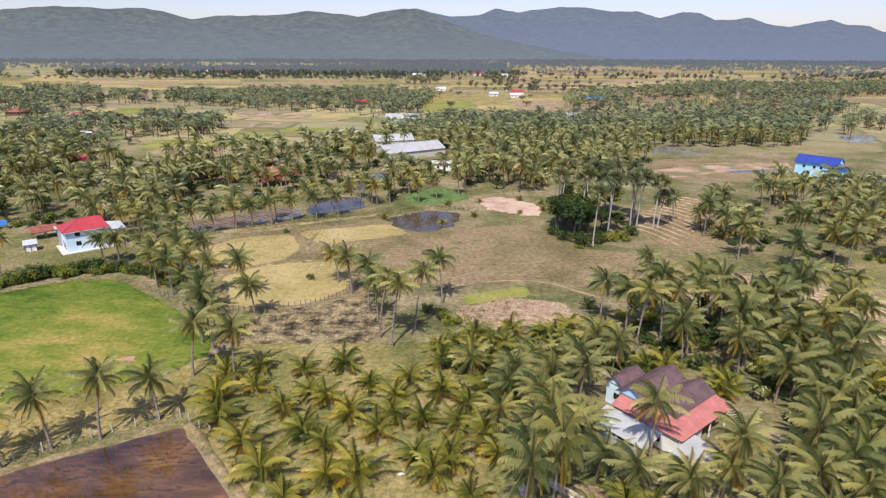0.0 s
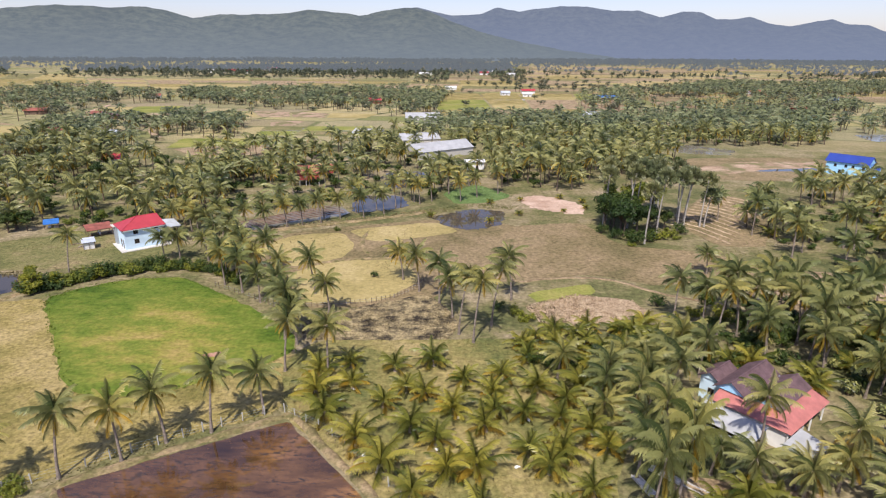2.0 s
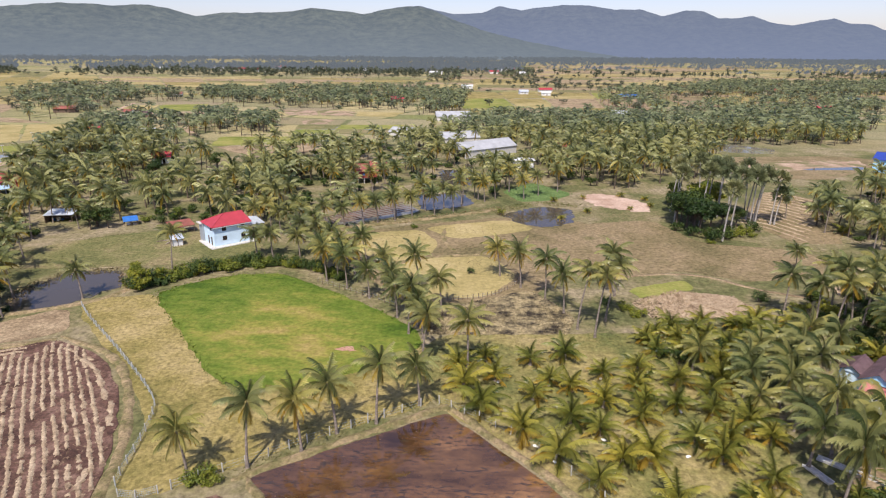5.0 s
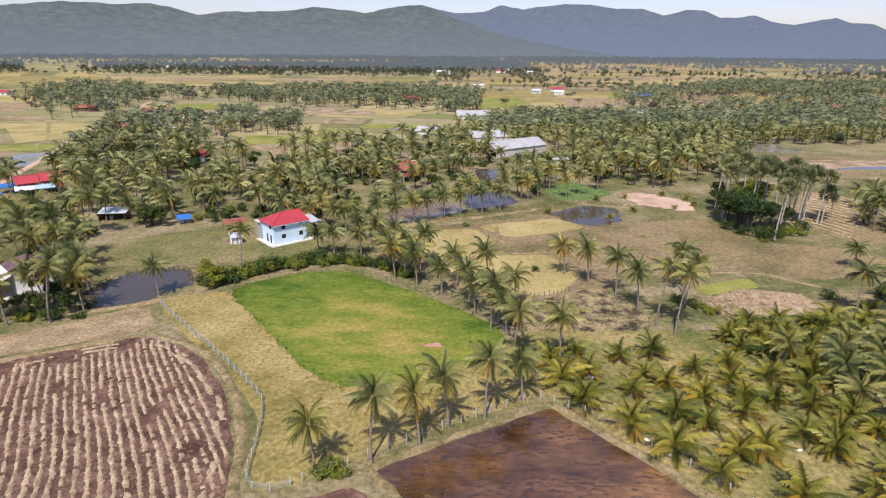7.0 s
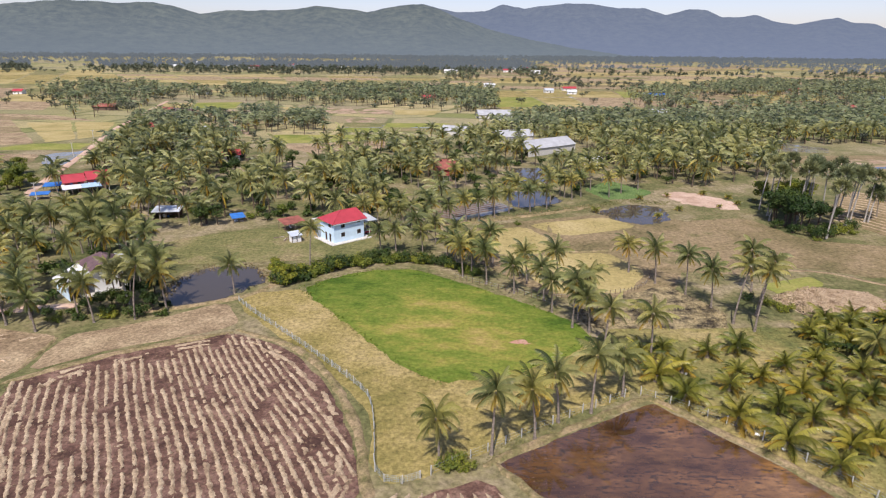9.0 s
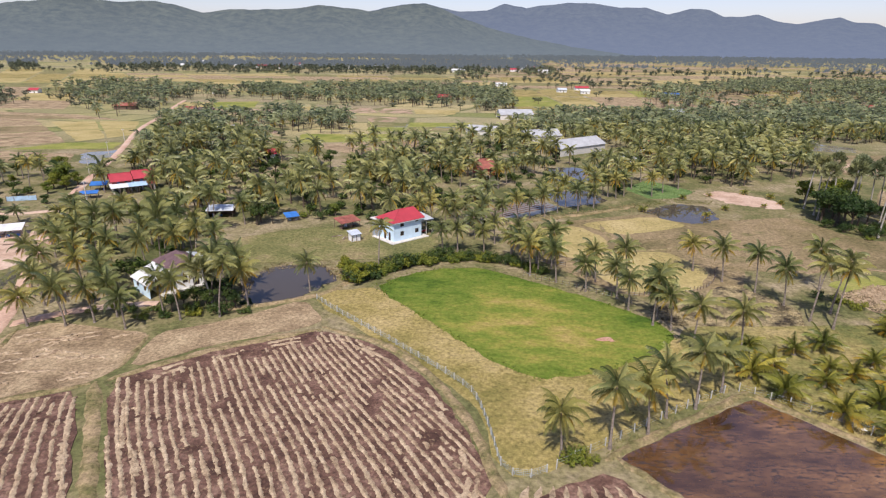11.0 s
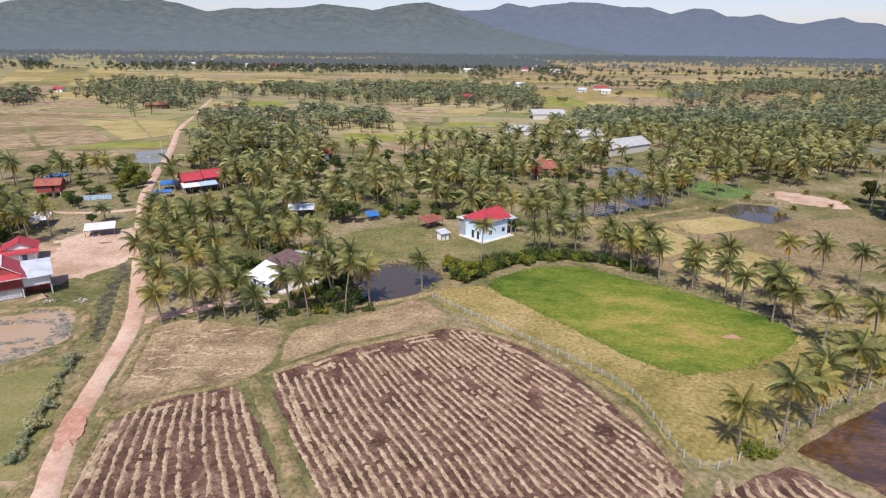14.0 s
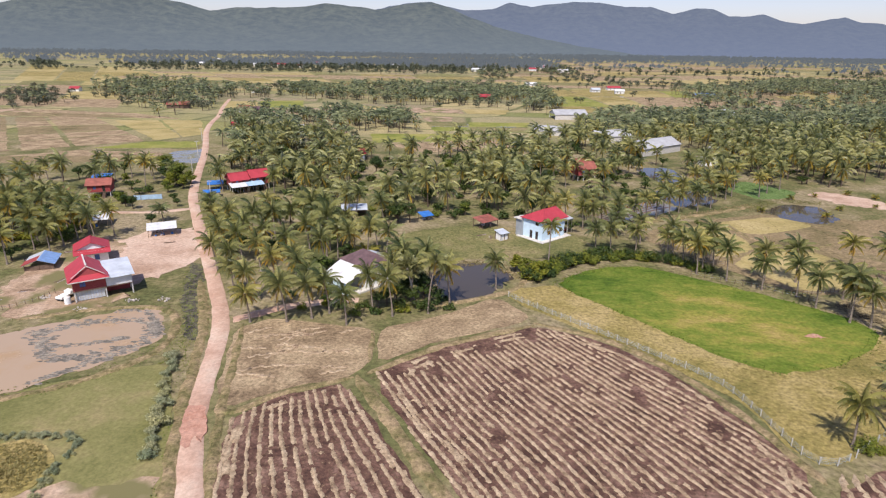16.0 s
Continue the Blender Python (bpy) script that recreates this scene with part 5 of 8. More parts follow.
for x, y, h in [(-76, 160, 6.5), (-70, 162.5, 7), (-65, 164, 6.2), (-60, 168, 7), (-56, 170.5, 6.6), (-51, 173, 7.2), (-46, 178, 6.5), (-79, 167, 7), (-82, 158, 6.5), (-86, 163, 7.5), (-72, 156, 6), (-39, 180, 7), (-33, 184, 6.5), (-22, 197, 7), (-25, 203, 7.5), (-18, 201, 7)]:
    palm(x, y, h)
for x, y, h in [(-214, 139, 8), (-221, 143, 7.5), (-227, 149, 7), (-229, 139, 8), (-232, 131, 7.5), (-227, 124, 7), (-213, 146.5, 7.5), (-236, 122, 7), (-222, 132.5, 6.5), (-206, 161, 4), (-193, 166, 5), (-188, 152, 6), (-183, 143, 6)]:
    palm(x, y, h)
for x, y, s, k in [(-137, 161, 0.8, 0), (-133, 163, 0.7, 2), (-222, 204, 1.0, 1), (-226, 212, 1.05, 2), (-217, 210, 0.9, 1), (-95, 171, 0.85, 0), (-91, 174, 0.8, 0), (-131, 104, 0.5, 0), (-135, 103, 0.5, 0), (-126, 104, 0.45, 2), (-236, 180, 0.6, 1), (-231, 184, 0.6, 1), (-250, 181, 0.6, 0), (-116, 172, 0.7, 1), (-160, 150, 0.7, 0)]:
    at_place(TREES[k], x, y, rngp.uniform(0, 6.28), s)
for x, y, s, k in [(-132, 100, 1.2, 0), (-137, 99, 1.1, 2), (-128, 100.5, 1.0, 0), (-141, 98, 1.1, 1), (-123, 105, 0.9, 2), (-66, 57.2, 1.1, 1), (-64.6, 56.6, 0.9, 1), (-67.4, 56.3, 0.8, 1), (-120, 168, 1.3, 0), (-125, 170, 1.4, 1), (-45, 165, 0.8, 1), (-30, 128, 0.7, 0), (0, 108, 1.1, 1), (2, 105, 1.2, 1), (-3, 110, 0.9, 0), (30, 112, 1.2, 0), (36, 108, 1.2, 1)]:
    at_place(BUSHES[k], x, y, rngp.uniform(0, 6.28), s)
for x, y, h in [(-176, 121, 7), (-171, 117, 6.5), (-168, 108, 6.2), (-163, 103.5, 6.8), (-172, 127, 7.5), (-166, 121, 7), (-160, 112, 7), (-178, 132, 7), (-181, 137, 6.5), (-173, 136, 7.5), (-167, 131, 7.2), (-160, 124, 7.4), (-156, 115, 6.8), (-187, 158, 7), (-191, 170, 7), (-186, 166, 6.5), (-182, 150, 7), (-195, 179, 6.5)]:
    if free(x, y, 2.5) and not any(inside(x, y, o) for o in OPEN):
        palm(x, y, h)
for x, y, h in [(-224, 150, 8), (-231, 157, 8), (-237, 148, 8), (-235, 163, 7), (-243, 157, 8), (-229, 166, 7), (-240, 138, 8), (-246, 146, 7.5), (-250, 161, 8), (-252, 152, 7), (-259, 181, 8), (-263, 192, 8), (-272, 190, 7.5), (-232, 206, 9)]:
    if free(x, y, 2.5) and not any(inside(x, y, o) for o in OPEN):
        palm(x, y, h)
for x, y, s, k in [(-221, 208, 1.45, 1), (-225, 214, 1.3, 1), (-217, 203, 0.9, 1), (-220, 197, 0.7, 1), (-212, 183, 0.45, 0), (-209, 178, 0.4, 0)]:
    at_place(TREES[k], x, y, rngp.uniform(0, 6.28), s)
for k in range(60):
    x, y = rngp.uniform(-262, -226), rngp.uniform(136, 185)
    if not any(inside(x, y, o) for o in OPEN):
        at_place(BUSHES[rngp.randrange(3)], x, y, rngp.uniform(0, 6), rngp.uniform(0.9, 1.6))
for k in range(34):
    u = k / 33
    x, y = (-185 + 13 * min(1, u * 1.7), 58.2 - 11.5 * max(0, u - 0.55) / 0.45)
    at_place(BUSHES[3], x + rngp.uniform(-0.5, 0.5), y + rngp.uniform(-0.6, 0.6), rngp.uniform(0, 6), rngp.uniform(0.25, 0.55))
for k in range(16):
    u = k / 15
    at_place(BUSHES[3], -161.6 - 7.5 * u + rngp.uniform(-0.5, 0.5), 54 + 25 * u, rngp.uniform(0, 6), rngp.uniform(0.6, 1.15))
for x, y in [(-42, 185), (-36, 190), (-30, 194), (-24, 200), (-21, 197), (-8, 201), (-2, 207), (-51, 178), (-60, 170), (-66, 165), (-43, 198), (-29, 207), (-12, 212), (-4, 226), (6, 213)]:
    if free(x, y, 2.5):
        palm(x, y, rngp.uniform(6, 8.5))
for x, y in [(13, 202), (25, 187), (33, 191), (34, 200), (10, 183), (27, 205), (2, 198), (-18, 180), (41, 196), (0, 174)]:
    at_place(YOUNG[2], x, y, rngp.uniform(0, 6.28), rngp.uniform(0.45, 0.7))
for x, y, h in [(-76, 213, 7), (-62, 211, 7.5), (-58, 219, 7), (-79, 221, 7.5), (-68, 209.5, 5.5), (-54, 226, 7), (-83, 229, 7.5), (-61, 240, 7), (-72, 240, 7.5)]:
    if free(x, y, 2.5):
        palm(x, y, h)
# dense growth beside the white house
for x, y, s, k in [(-131, 108, 0.6, 0), (-128, 111, 0.55, 0), (-127.5, 106, 0.6, 2), (-133, 103.5, 0.6, 0), (-124.5, 102.5, 0.5, 0), (-129, 101.5, 0.55, 2), (-147, 100.5, 0.4, 1), (-136.5, 101, 0.5, 0), (-150, 118, 0.6, 0), (-146, 124, 0.7, 2)]:
    at_place(TREES[k], x, y, rngp.uniform(0, 6.28), s)
for x, y, s, k in [(-144, 100, 1.0, 0), (-139.5, 101.5, 1.1, 2), (-126, 100, 1.2, 0), (-122, 100.8, 1.0, 2), (-131.5, 99.2, 1.1, 1), (-152, 100.5, 0.8, 1), (-155, 106, 0.9, 0), (-148.5, 105.5, 0.8, 2)]:
    at_place(BUSHES[k], x, y, rngp.uniform(0, 6.28), s)
for x, y, h in [(-146, 98.5, 7), (-137.5, 99.5, 7.5), (-130, 105, 8.5), (-126, 112, 8), (-156.5, 99.5, 6.5)]:
    palm(x, y, h)
Z_SCRUB = [(36, 106), (42, 110), (54, 113), (66, 112), (80, 108), (70, 86), (55, 88), (40, 88), (34, 93)]
for x, y in fill(Z_SCRUB, 4.6, rz, (), 2.6, 0.8):
    palm(x, y, rz.uniform(6.5, 10.5), 4 if rz.random() < 0.25 else None)
for x, y in fill(Z_SCRUB, 3.6, rz, (), 1.0, 0.8):
    at_place(BUSHES[(0, 2, 0, 1)[rz.randrange(4)]], x, y, rz.uniform(0, 6.28), rz.uniform(0.9, 1.6))
for x, y, k in ((38, 108, 0), (45, 106, 2), (52, 110, 0), (60, 107, 2), (68, 104, 0), (48, 99, 0), (58, 97, 2)):
    at_place(TREES[k], x, y, rz.uniform(0, 6.28), rz.uniform(0.5, 0.75))
for x, y, h in ((43, 60, 5), (48, 66.5, 6), (38, 55.5, 4), (33, 57.5, 4.5), (46, 54, 5), (40, 51, 4.5), (50, 60, 5.5), (28, 58, 3.6), (52, 73, 6), (19, 68, 4.5)):
    palm(x, y, h, 4, 0.95)
# close-set palms round the garden house
for x, y, h in ((9, 76, 4.6), (13, 73, 5.2), (15.5, 78, 5.4), (18, 73, 5), (12, 67.5, 4.2), (17, 66, 4.4), (21, 79, 5.8), (7.5, 70.5, 4), (5, 77, 4.2), (22, 58, 4.6), (27.5, 55.5, 4.4), (14, 83.5, 5), (24.5, 88, 6), (19, 60.5, 4.2), (36, 54, 5), (42, 56, 5.4), (46.5, 61, 6), (47, 68, 6.4), (51.5, 65, 6), (40, 48.5, 5), (55.5, 73, 6.8), (34, 50, 4.4), (55, 62, 6.2), (50, 55, 5.6), (58, 80, 7), (50, 78, 6.6)):
    c, n = math.cos(radians(38.6)), math.sin(radians(38.6))
    u, v = ((x - 30.6) * c + (y - 64.9) * n) / 0.95, ((y - 64.9) * c - (x - 30.6) * n) / 0.95
    if not (-5.5 < u < 13.5 and -5.2 < v < 16) and free(x, y, 2.2):
        palm(x, y, h, 4, 1.0)
# palms between the white house and the blue house
for x, y, h in ((-173.9, 160.8, 7), (-152.4, 136.3, 7), (-157.4, 161.3, 7), (-132.8, 119.6, 7), (-174.3, 215.8, 7), (-182.1, 195.3, 7), (-140.1, 136.6, 7), (-140.8, 161.8, 7), (-152.1, 168.2, 7)):
    if free(x, y, 2.5) and not near_road(x, y):
        palm(x, y, h, rngp.choice((None, 4)))
# palms and trees round the houses on the far side of the road
for x, y, h in ((-244.2, 221, 7), (-255.9, 220.4, 5.5), (-264.3, 209.8, 6.5), (-272.7, 214.2, 6.5), (-221.2, 148.8, 6), (-221.8, 137.9, 7), (-227.6, 151.2, 6.4), (-233.7, 216.8, 6), (-221.8, 208.5, 6.5), (-247, 214, 6), (-268, 203, 6), (-258, 226, 7), (-201.5, 199.4, 7), (-195.2, 171.1, 5), (-213.5, 197, 6), (-276, 206, 7), (-238, 224, 7)):
    if not near_road(x, y, 2.6):
        palm(x, y, h)
for x, y, s, k in ((-236.4, 232.7, 1.15, 1), (-232, 226, 1.0, 1), (-229, 218, 0.8, 1), (-221.5, 174.6, 0.6, 0), (-227.7, 180.3, 0.7, 1), (-225, 177, 0.55, 0), (-207.5, 156.5, 0.5, 0), (-249, 225, 0.7, 0), (-262, 216, 0.7, 0), (-242, 212, 0.6, 1)):
    at_place(TREES[k], x, y, rngp.uniform(0, 6.28), s)
near, mid, far = [], [], []
for zone, step, keep in ((Z_HOUSE, 5.8, 0.9), (Z_GROVE, 6.3, 0.85), (Z_WEST, 5.6, 0.95), (Z_SIDE, 6.8, 0.9), (Z_EAST, 6.9, 0.78), (Z_PLANT, 6.9, 0.94)):
    for x, y in fill(zone, step, rz, OPEN, 3.2, keep, -1 if zone in (Z_HOUSE, Z_PLANT) else -0.07 if zone in (Z_GROVE, Z_EAST) else -0.3):
        if near_road(x, y, 4.5 if y < 200 else 3.2):
            continue
        (near if y < 172 else mid if y < 350 else far).append((x, y))
for x, y in fill([(-2, 85), (14, 90), (27, 89), (31, 104), (12, 101), (0, 99)], 3.7, rz, (), 2.2, 0.9):
    at_place(YOUNG[rz.randrange(3)], x, y, rz.uniform(0, 6.28), rz.uniform(0.85, 1.15))
for x, y in fill([(24, 50), (44, 46), (56, 58), (68, 66), (72, 84), (56, 84), (50, 70), (34, 58)], 4.6, rz, OPEN, 2.4, 0.85):
    at_place((YOUNG + BUSHES[:3])[rz.randrange(6)], x, y, rz.uniform(0, 6.28), rz.uniform(0.85, 1.2))
for x, y in fill([(-6, 44), (30, 44), (26, 60), (12, 60), (6, 72), (-4, 60)], 5.4, rz, OPEN, 2.6, 0.9):
    at_place(YOUNG[rz.randrange(3)], x, y, rz.uniform(0, 6.28), rz.uniform(0.9, 1.2))
LOW = []
for x, y in fill(Z_SIDE, 7.0, rz, (), 1.5, 0.6):
    LOW.append((x, y))
near.sort(key=lambda p: p[1])
for x, y in near[:120]:
    if inside(x, y, Z_HOUSE) and rz.random() < 0.8:
        at_place(YOUNG[rz.randrange(3)], x, y, rz.uniform(0, 6.28), rz.uniform(1.0, 1.35))
        continue
    h = rz.uniform(5.0, 10.5)
    palm(x, y, h, 4 if rz.random() < 0.3 else None)
mid += near[120:]
for x, y in fill([(-4, 88), (12, 92), (30, 100), (50, 98), (72, 88), (70, 62), (56, 50), (40, 46), (50, 70), (46, 84), (24, 88), (12, 78), (4, 84)], 3.4, rz, OPEN, 1.2, 0.7):
    LOW.append((x, y))
for x, y in near[:170:2]:
    if rz.random() < 0.6:
        at_place(BUSHES[rz.randrange(3)] if rz.random() < 0.65 else YOUNG[1], x + rz.uniform(-3, 3), y + rz.uniform(-3, 3), rz.uniform(0, 6), rz.uniform(0.8, 1.5))


def forest(name, places, kinds, label, category, heights, turn_rng, fronds="palm"):
    """Many plants of a few kinds in one mesh."""
    VV, QQ, II, base = [], [], [], 0
    for x, y in places:
        v, q, i = kinds[turn_rng.randrange(len(kinds))]
        a, s, z = turn_rng.uniform(-0.9, 0.9), turn_rng.uniform(0.85, 1.2), turn_rng.uniform(*heights)
        c, n = math.cos(a) * s, math.sin(a) * s
        w = np.stack([v[:, 0] * c - v[:, 1] * n + x, v[:, 0] * n + v[:, 1] * c + y, v[:, 2] * z], 1)
        VV.append(w)
        QQ.append(q + base)
        II.append(i)
        base += len(v)
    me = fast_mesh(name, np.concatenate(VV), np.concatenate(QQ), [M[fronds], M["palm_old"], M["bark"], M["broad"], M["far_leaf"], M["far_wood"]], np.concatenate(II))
    return tagged(new(name, me), label, category, kind="stuff")


def palm_kind(seed, height, length, fronds, leaflets, w, sides=5, rings=4):
    v, q, i = palm_crown(seed, fronds, length * 1.02, leaflets, w, 86, -42, 0.18, 1.1)
    tv, tq, top = palm_trunk(seed, height, 0.7, 0.2, 0.13, sides, rings)
    return np.concatenate([v + top, tv]), np.concatenate([q, tq + len(v)]), np.concatenate([i, np.full(len(tq), 2)])


def tree_kind(seed, height, spread, leaves, size, index=4):
    rng = random.Random(seed)
    blobs = []
    for k in range(6):
        a, r = k * 2.4, spread * rng.uniform(0.1, 0.6)
        b = spread * rng.uniform(0.35, 0.6)
        blobs.append(((r * math.cos(a), r * math.sin(a), height * rng.uniform(0.45, 0.8)), (b, b, b * 0.7)))
    v, q = leaf_cloud(rng, blobs, leaves, size)
    tv, tq = tube([(0, 0, -0.2), (0, 0, height * 0.6)], [0.3, 0.15], 4)
    return np.concatenate([np.array(v), tv]), np.concatenate([np.array(q), tq + len(v)]), np.concatenate([np.full(len(q), index), np.full(len(tq), 2)])


MID = [palm_kind(s, h, l, 21, 10, 0.16) for s, h, l in ((61, 7, 5.0), (62, 8.5, 4.7), (63, 6, 5.3), (64, 7.5, 5.0))]
FAR = [palm_kind(s, h, l, 13, 5, 0.22, 3, 2) for s, h, l in ((71, 7, 5.0), (72, 8.5, 4.8), (73, 6.5, 5.4))]
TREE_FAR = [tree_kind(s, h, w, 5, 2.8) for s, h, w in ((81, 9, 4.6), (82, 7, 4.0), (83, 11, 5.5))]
forest("coconut_grove", mid, MID, "grove of coconut palms around the village ponds", "palm grove", (0.6, 1.28), random.Random(9))
Z_BELT_L = [(-351, 436), (-507, 679), (-514, 781), (-438, 770), (-372, 698), (-320, 705), (-275, 586), (-321, 568), (-300, 480), (-309, 429)]
Z_BELT_M = [(-316, 705), (-213, 739), (-56, 761), (-51, 654), (-68, 520), (-137, 520), (-170, 540), (-222, 565), (-263, 600)]
Z_GROVE_N = [(-214, 412), (-190, 450), (-152, 427), (-135, 358), (-148, 350), (-178, 360), (-196, 372)]
Z_GROVE_W = [(-270, 430), (-223, 440), (-212, 400), (-206, 372), (-186, 338), (-172, 312), (-179, 262), (-222, 262), (-240, 300), (-252, 345)]
Z_KNOT = [(-57, 694), (-7, 747), (-20, 502), (-54, 482)]
Z_BLUE = [(142, 678), (201, 776), (235, 780), (193, 624), (152, 518), (105, 514)]
Z_BELT_R = [(260, 805), (392, 953), (470, 936), (720, 1000), (640, 820), (446, 697), (377, 659), (330, 684), (213, 686)]
Z_EDGE_R = [(189, 552), (300, 610), (420, 640), (381, 560), (316, 495), (159, 478)]
Z_BACK = [(-669, 1059), (-896, 1463), (-55, 1971), (219, 2072), (132, 1380), (-59, 1081), (-235, 1046), (-529, 1067)]
Z_CORNER = [(-794, 1031), (-1163, 1564), (-1053, 1502), (-819, 1145)]
Z_CLUMP_A = [(-56, 938), (-50, 1221), (2, 1288), (-11, 946)]
Z_CLUMP_B = [(63, 1149), (172, 1614), (178, 1391), (100, 934), (78, 1030)]
Z_FLANK = [(164, 345), (233, 403), (285, 437), (332, 464), (300, 410), (253, 392), (210, 356), (191, 344), (166, 332)]
Z_COPSE = [(-447, 460), (-544, 593), (-523, 635), (-432, 489)]
FAR_OPEN = [[(-317, 536), (-248, 557), (-236, 500), (-297, 481)], around(-240, 346, 12), around(-214, 356, 10), around(-84, 570, 12), around(151, 640, 14), around(-340, 470, 16), around(-330, 628, 14)]
clumps = []
for zone, step, keep, woody in ((Z_BELT_L, 7.4, 0.82, 0.35), (Z_BELT_M, 6.3, 0.92, 0.3), (Z_GROVE_N, 5.6, 0.95, 0.15), (Z_GROVE_W, 6.4, 0.85, 0.22), (Z_KNOT, 6.3, 0.92, 0.25), (Z_BLUE, 7.4, 0.88, 0.35), (Z_BELT_R, 6.9, 0.92, 0.38), (Z_EDGE_R, 7.0, 0.85, 0.25), (Z_FLANK, 6.6, 0.9, 0.15), (Z_CLUMP_A, 10, 0.85, 0.7), (Z_CLUMP_B, 11, 0.75, 0.7), (Z_COPSE, 6.5, 0.9, 0.95)):
    for q in fill(zone, step, rz, FAR_OPEN, 2.0, keep, -0.1):
        q = (q[0] + rz.gauss(0, 5), q[1] + rz.gauss(0, 12))
        if not near_road(*q, 7):
            (clumps if rz.random() < woody else far).append(q)
MID_TREES = [tree_kind(k, h, w, 12, 1.6) for k, h, w in ((84, 8, 4.2), (85, 6.5, 3.6), (86, 9.5, 4.6))]
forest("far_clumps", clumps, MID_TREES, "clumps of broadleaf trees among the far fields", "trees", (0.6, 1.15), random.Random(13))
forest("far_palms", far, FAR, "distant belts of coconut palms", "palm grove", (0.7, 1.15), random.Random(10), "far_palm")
bushy = fill(Z_GROVE, 8.5, rz, OPEN, 2, 0.6) + fill(Z_EAST, 9, rz, OPEN, 2, 0.6) + fill(Z_WEST, 7.5, rz, OPEN, 2, 0.75) + fill(Z_PLANT, 11, rz, OPEN, 2, 0.5)
forest("undergrowth", LOW, [tree_kind(s, h, w, 34, 0.5, k) for s, h, w, k in ((94, 2.6, 1.9, 3), (95, 1.8, 1.7, 3), (96, 2.2, 1.6, 0))], "low green bushes crowded under the palms", "undergrowth", (0.7, 1.3), random.Random(18))
forest("undergrowth", [q for q in bushy if not near_road(*q)], [tree_kind(s, h, w, 26, 0.8, 3) for s, h, w in ((91, 3.2, 2.4), (92, 2.2, 2.0), (93, 5.5, 3.0))], "bushes and small trees under the palms", "undergrowth", (0.7, 1.2), random.Random(12))
trees = [(x + rz.gauss(0, 14), y + abs(rz.gauss(0, 70)) - 15) for x, y in fill(Z_BACK, 11.5, rz, (), 2.0, 0.9, -0.04)] + fill(Z_CORNER, 14, rz, (), 2.0, 0.85)
for k in range(9500):
    y = rz.uniform(800, 3400) if k % 3 else rz.uniform(2000, 3500)
    x = rz.uniform(-0.95, 0.95) * y
    if x < 60 and y < 1080:
        continue
    wood = 0.02 if x < -60 + 0.03 * y else 0.4
    wood -= 0.75 * max(0, (y - 1700) / 1200)
    if noise.noise(Vector((x * 0.0042, y * 0.0026, 4))) + 0.4 * noise.noise(Vector((x * 0.015, y * 0.01, 9))) > wood:
        trees.append((x, y))
for k in range(160):
    trees.append((rz.uniform(-60, 1000), rz.uniform(500, 1300)))
for k in range(70):
    y0 = rz.uniform(760, 2200)
    x0, a, n = rz.uniform(-0.05, 0.85) * y0, rz.uniform(-0.25, 0.25), rz.randrange(5, 26)
    for q in range(n):
        trees.append((x0 + q * rz.uniform(7, 15), y0 + a * q * 10 + rz.uniform(-9, 9)))
trees = [p for p in trees if not (p[1] < 760 and inside(p[0], p[1], Z_PLANT))]
wood_line = []
for k in range(4200):
    y = rz.uniform(2150, 3050)
    x = rz.uniform(-0.9, 0.9) * y
    if noise.noise(Vector((x * 0.002, y * 0.003, 14))) > -0.25:
        wood_line.append((x, y))
# these leaves use far_wood, so haze is painted into them as glow
forest("backdrop_wood_line", wood_line, [tree_kind(k, h, w, 4, 5.0, 5) for k, h, w in ((87, 12, 9), (88, 15, 11))], "belt of woods at the foot of the hills, haze painted in", "trees", (0.7, 1.2), random.Random(15))
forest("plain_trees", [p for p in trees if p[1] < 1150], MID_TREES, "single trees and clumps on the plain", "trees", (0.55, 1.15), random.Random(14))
# leaf index 5: the same painted haze glow as the wood line
forest("backdrop_far_trees", [p for p in trees if p[1] >= 1300], [tree_kind(s, h, w, 5, 2.8, 5) for s, h, w in ((81, 9, 4.6), (82, 7, 4.0), (83, 11, 5.5))], "trees at the far side of the plain with painted haze", "trees", (0.8, 1.6), random.Random(17))
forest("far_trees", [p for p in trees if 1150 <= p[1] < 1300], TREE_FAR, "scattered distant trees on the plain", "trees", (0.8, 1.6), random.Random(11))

# the plants that the others were copied from take places of their own
for kind, (x, y) in zip(COCO + YOUNG + SUGAR + TREES + BUSHES, [(-150, 140), (-156, 146), (-162, 152), (-148, 152), (-170, 146), (-7, 73), (-14, 60), (-20, 79), (57, 169), (64, 171), (-150, 232), (-120, 236), (-130, 244), (-140, 170), (-146, 176), (-152, 182), (-186, 58)]):
    kind.matrix_world = pose(x, y, 0)


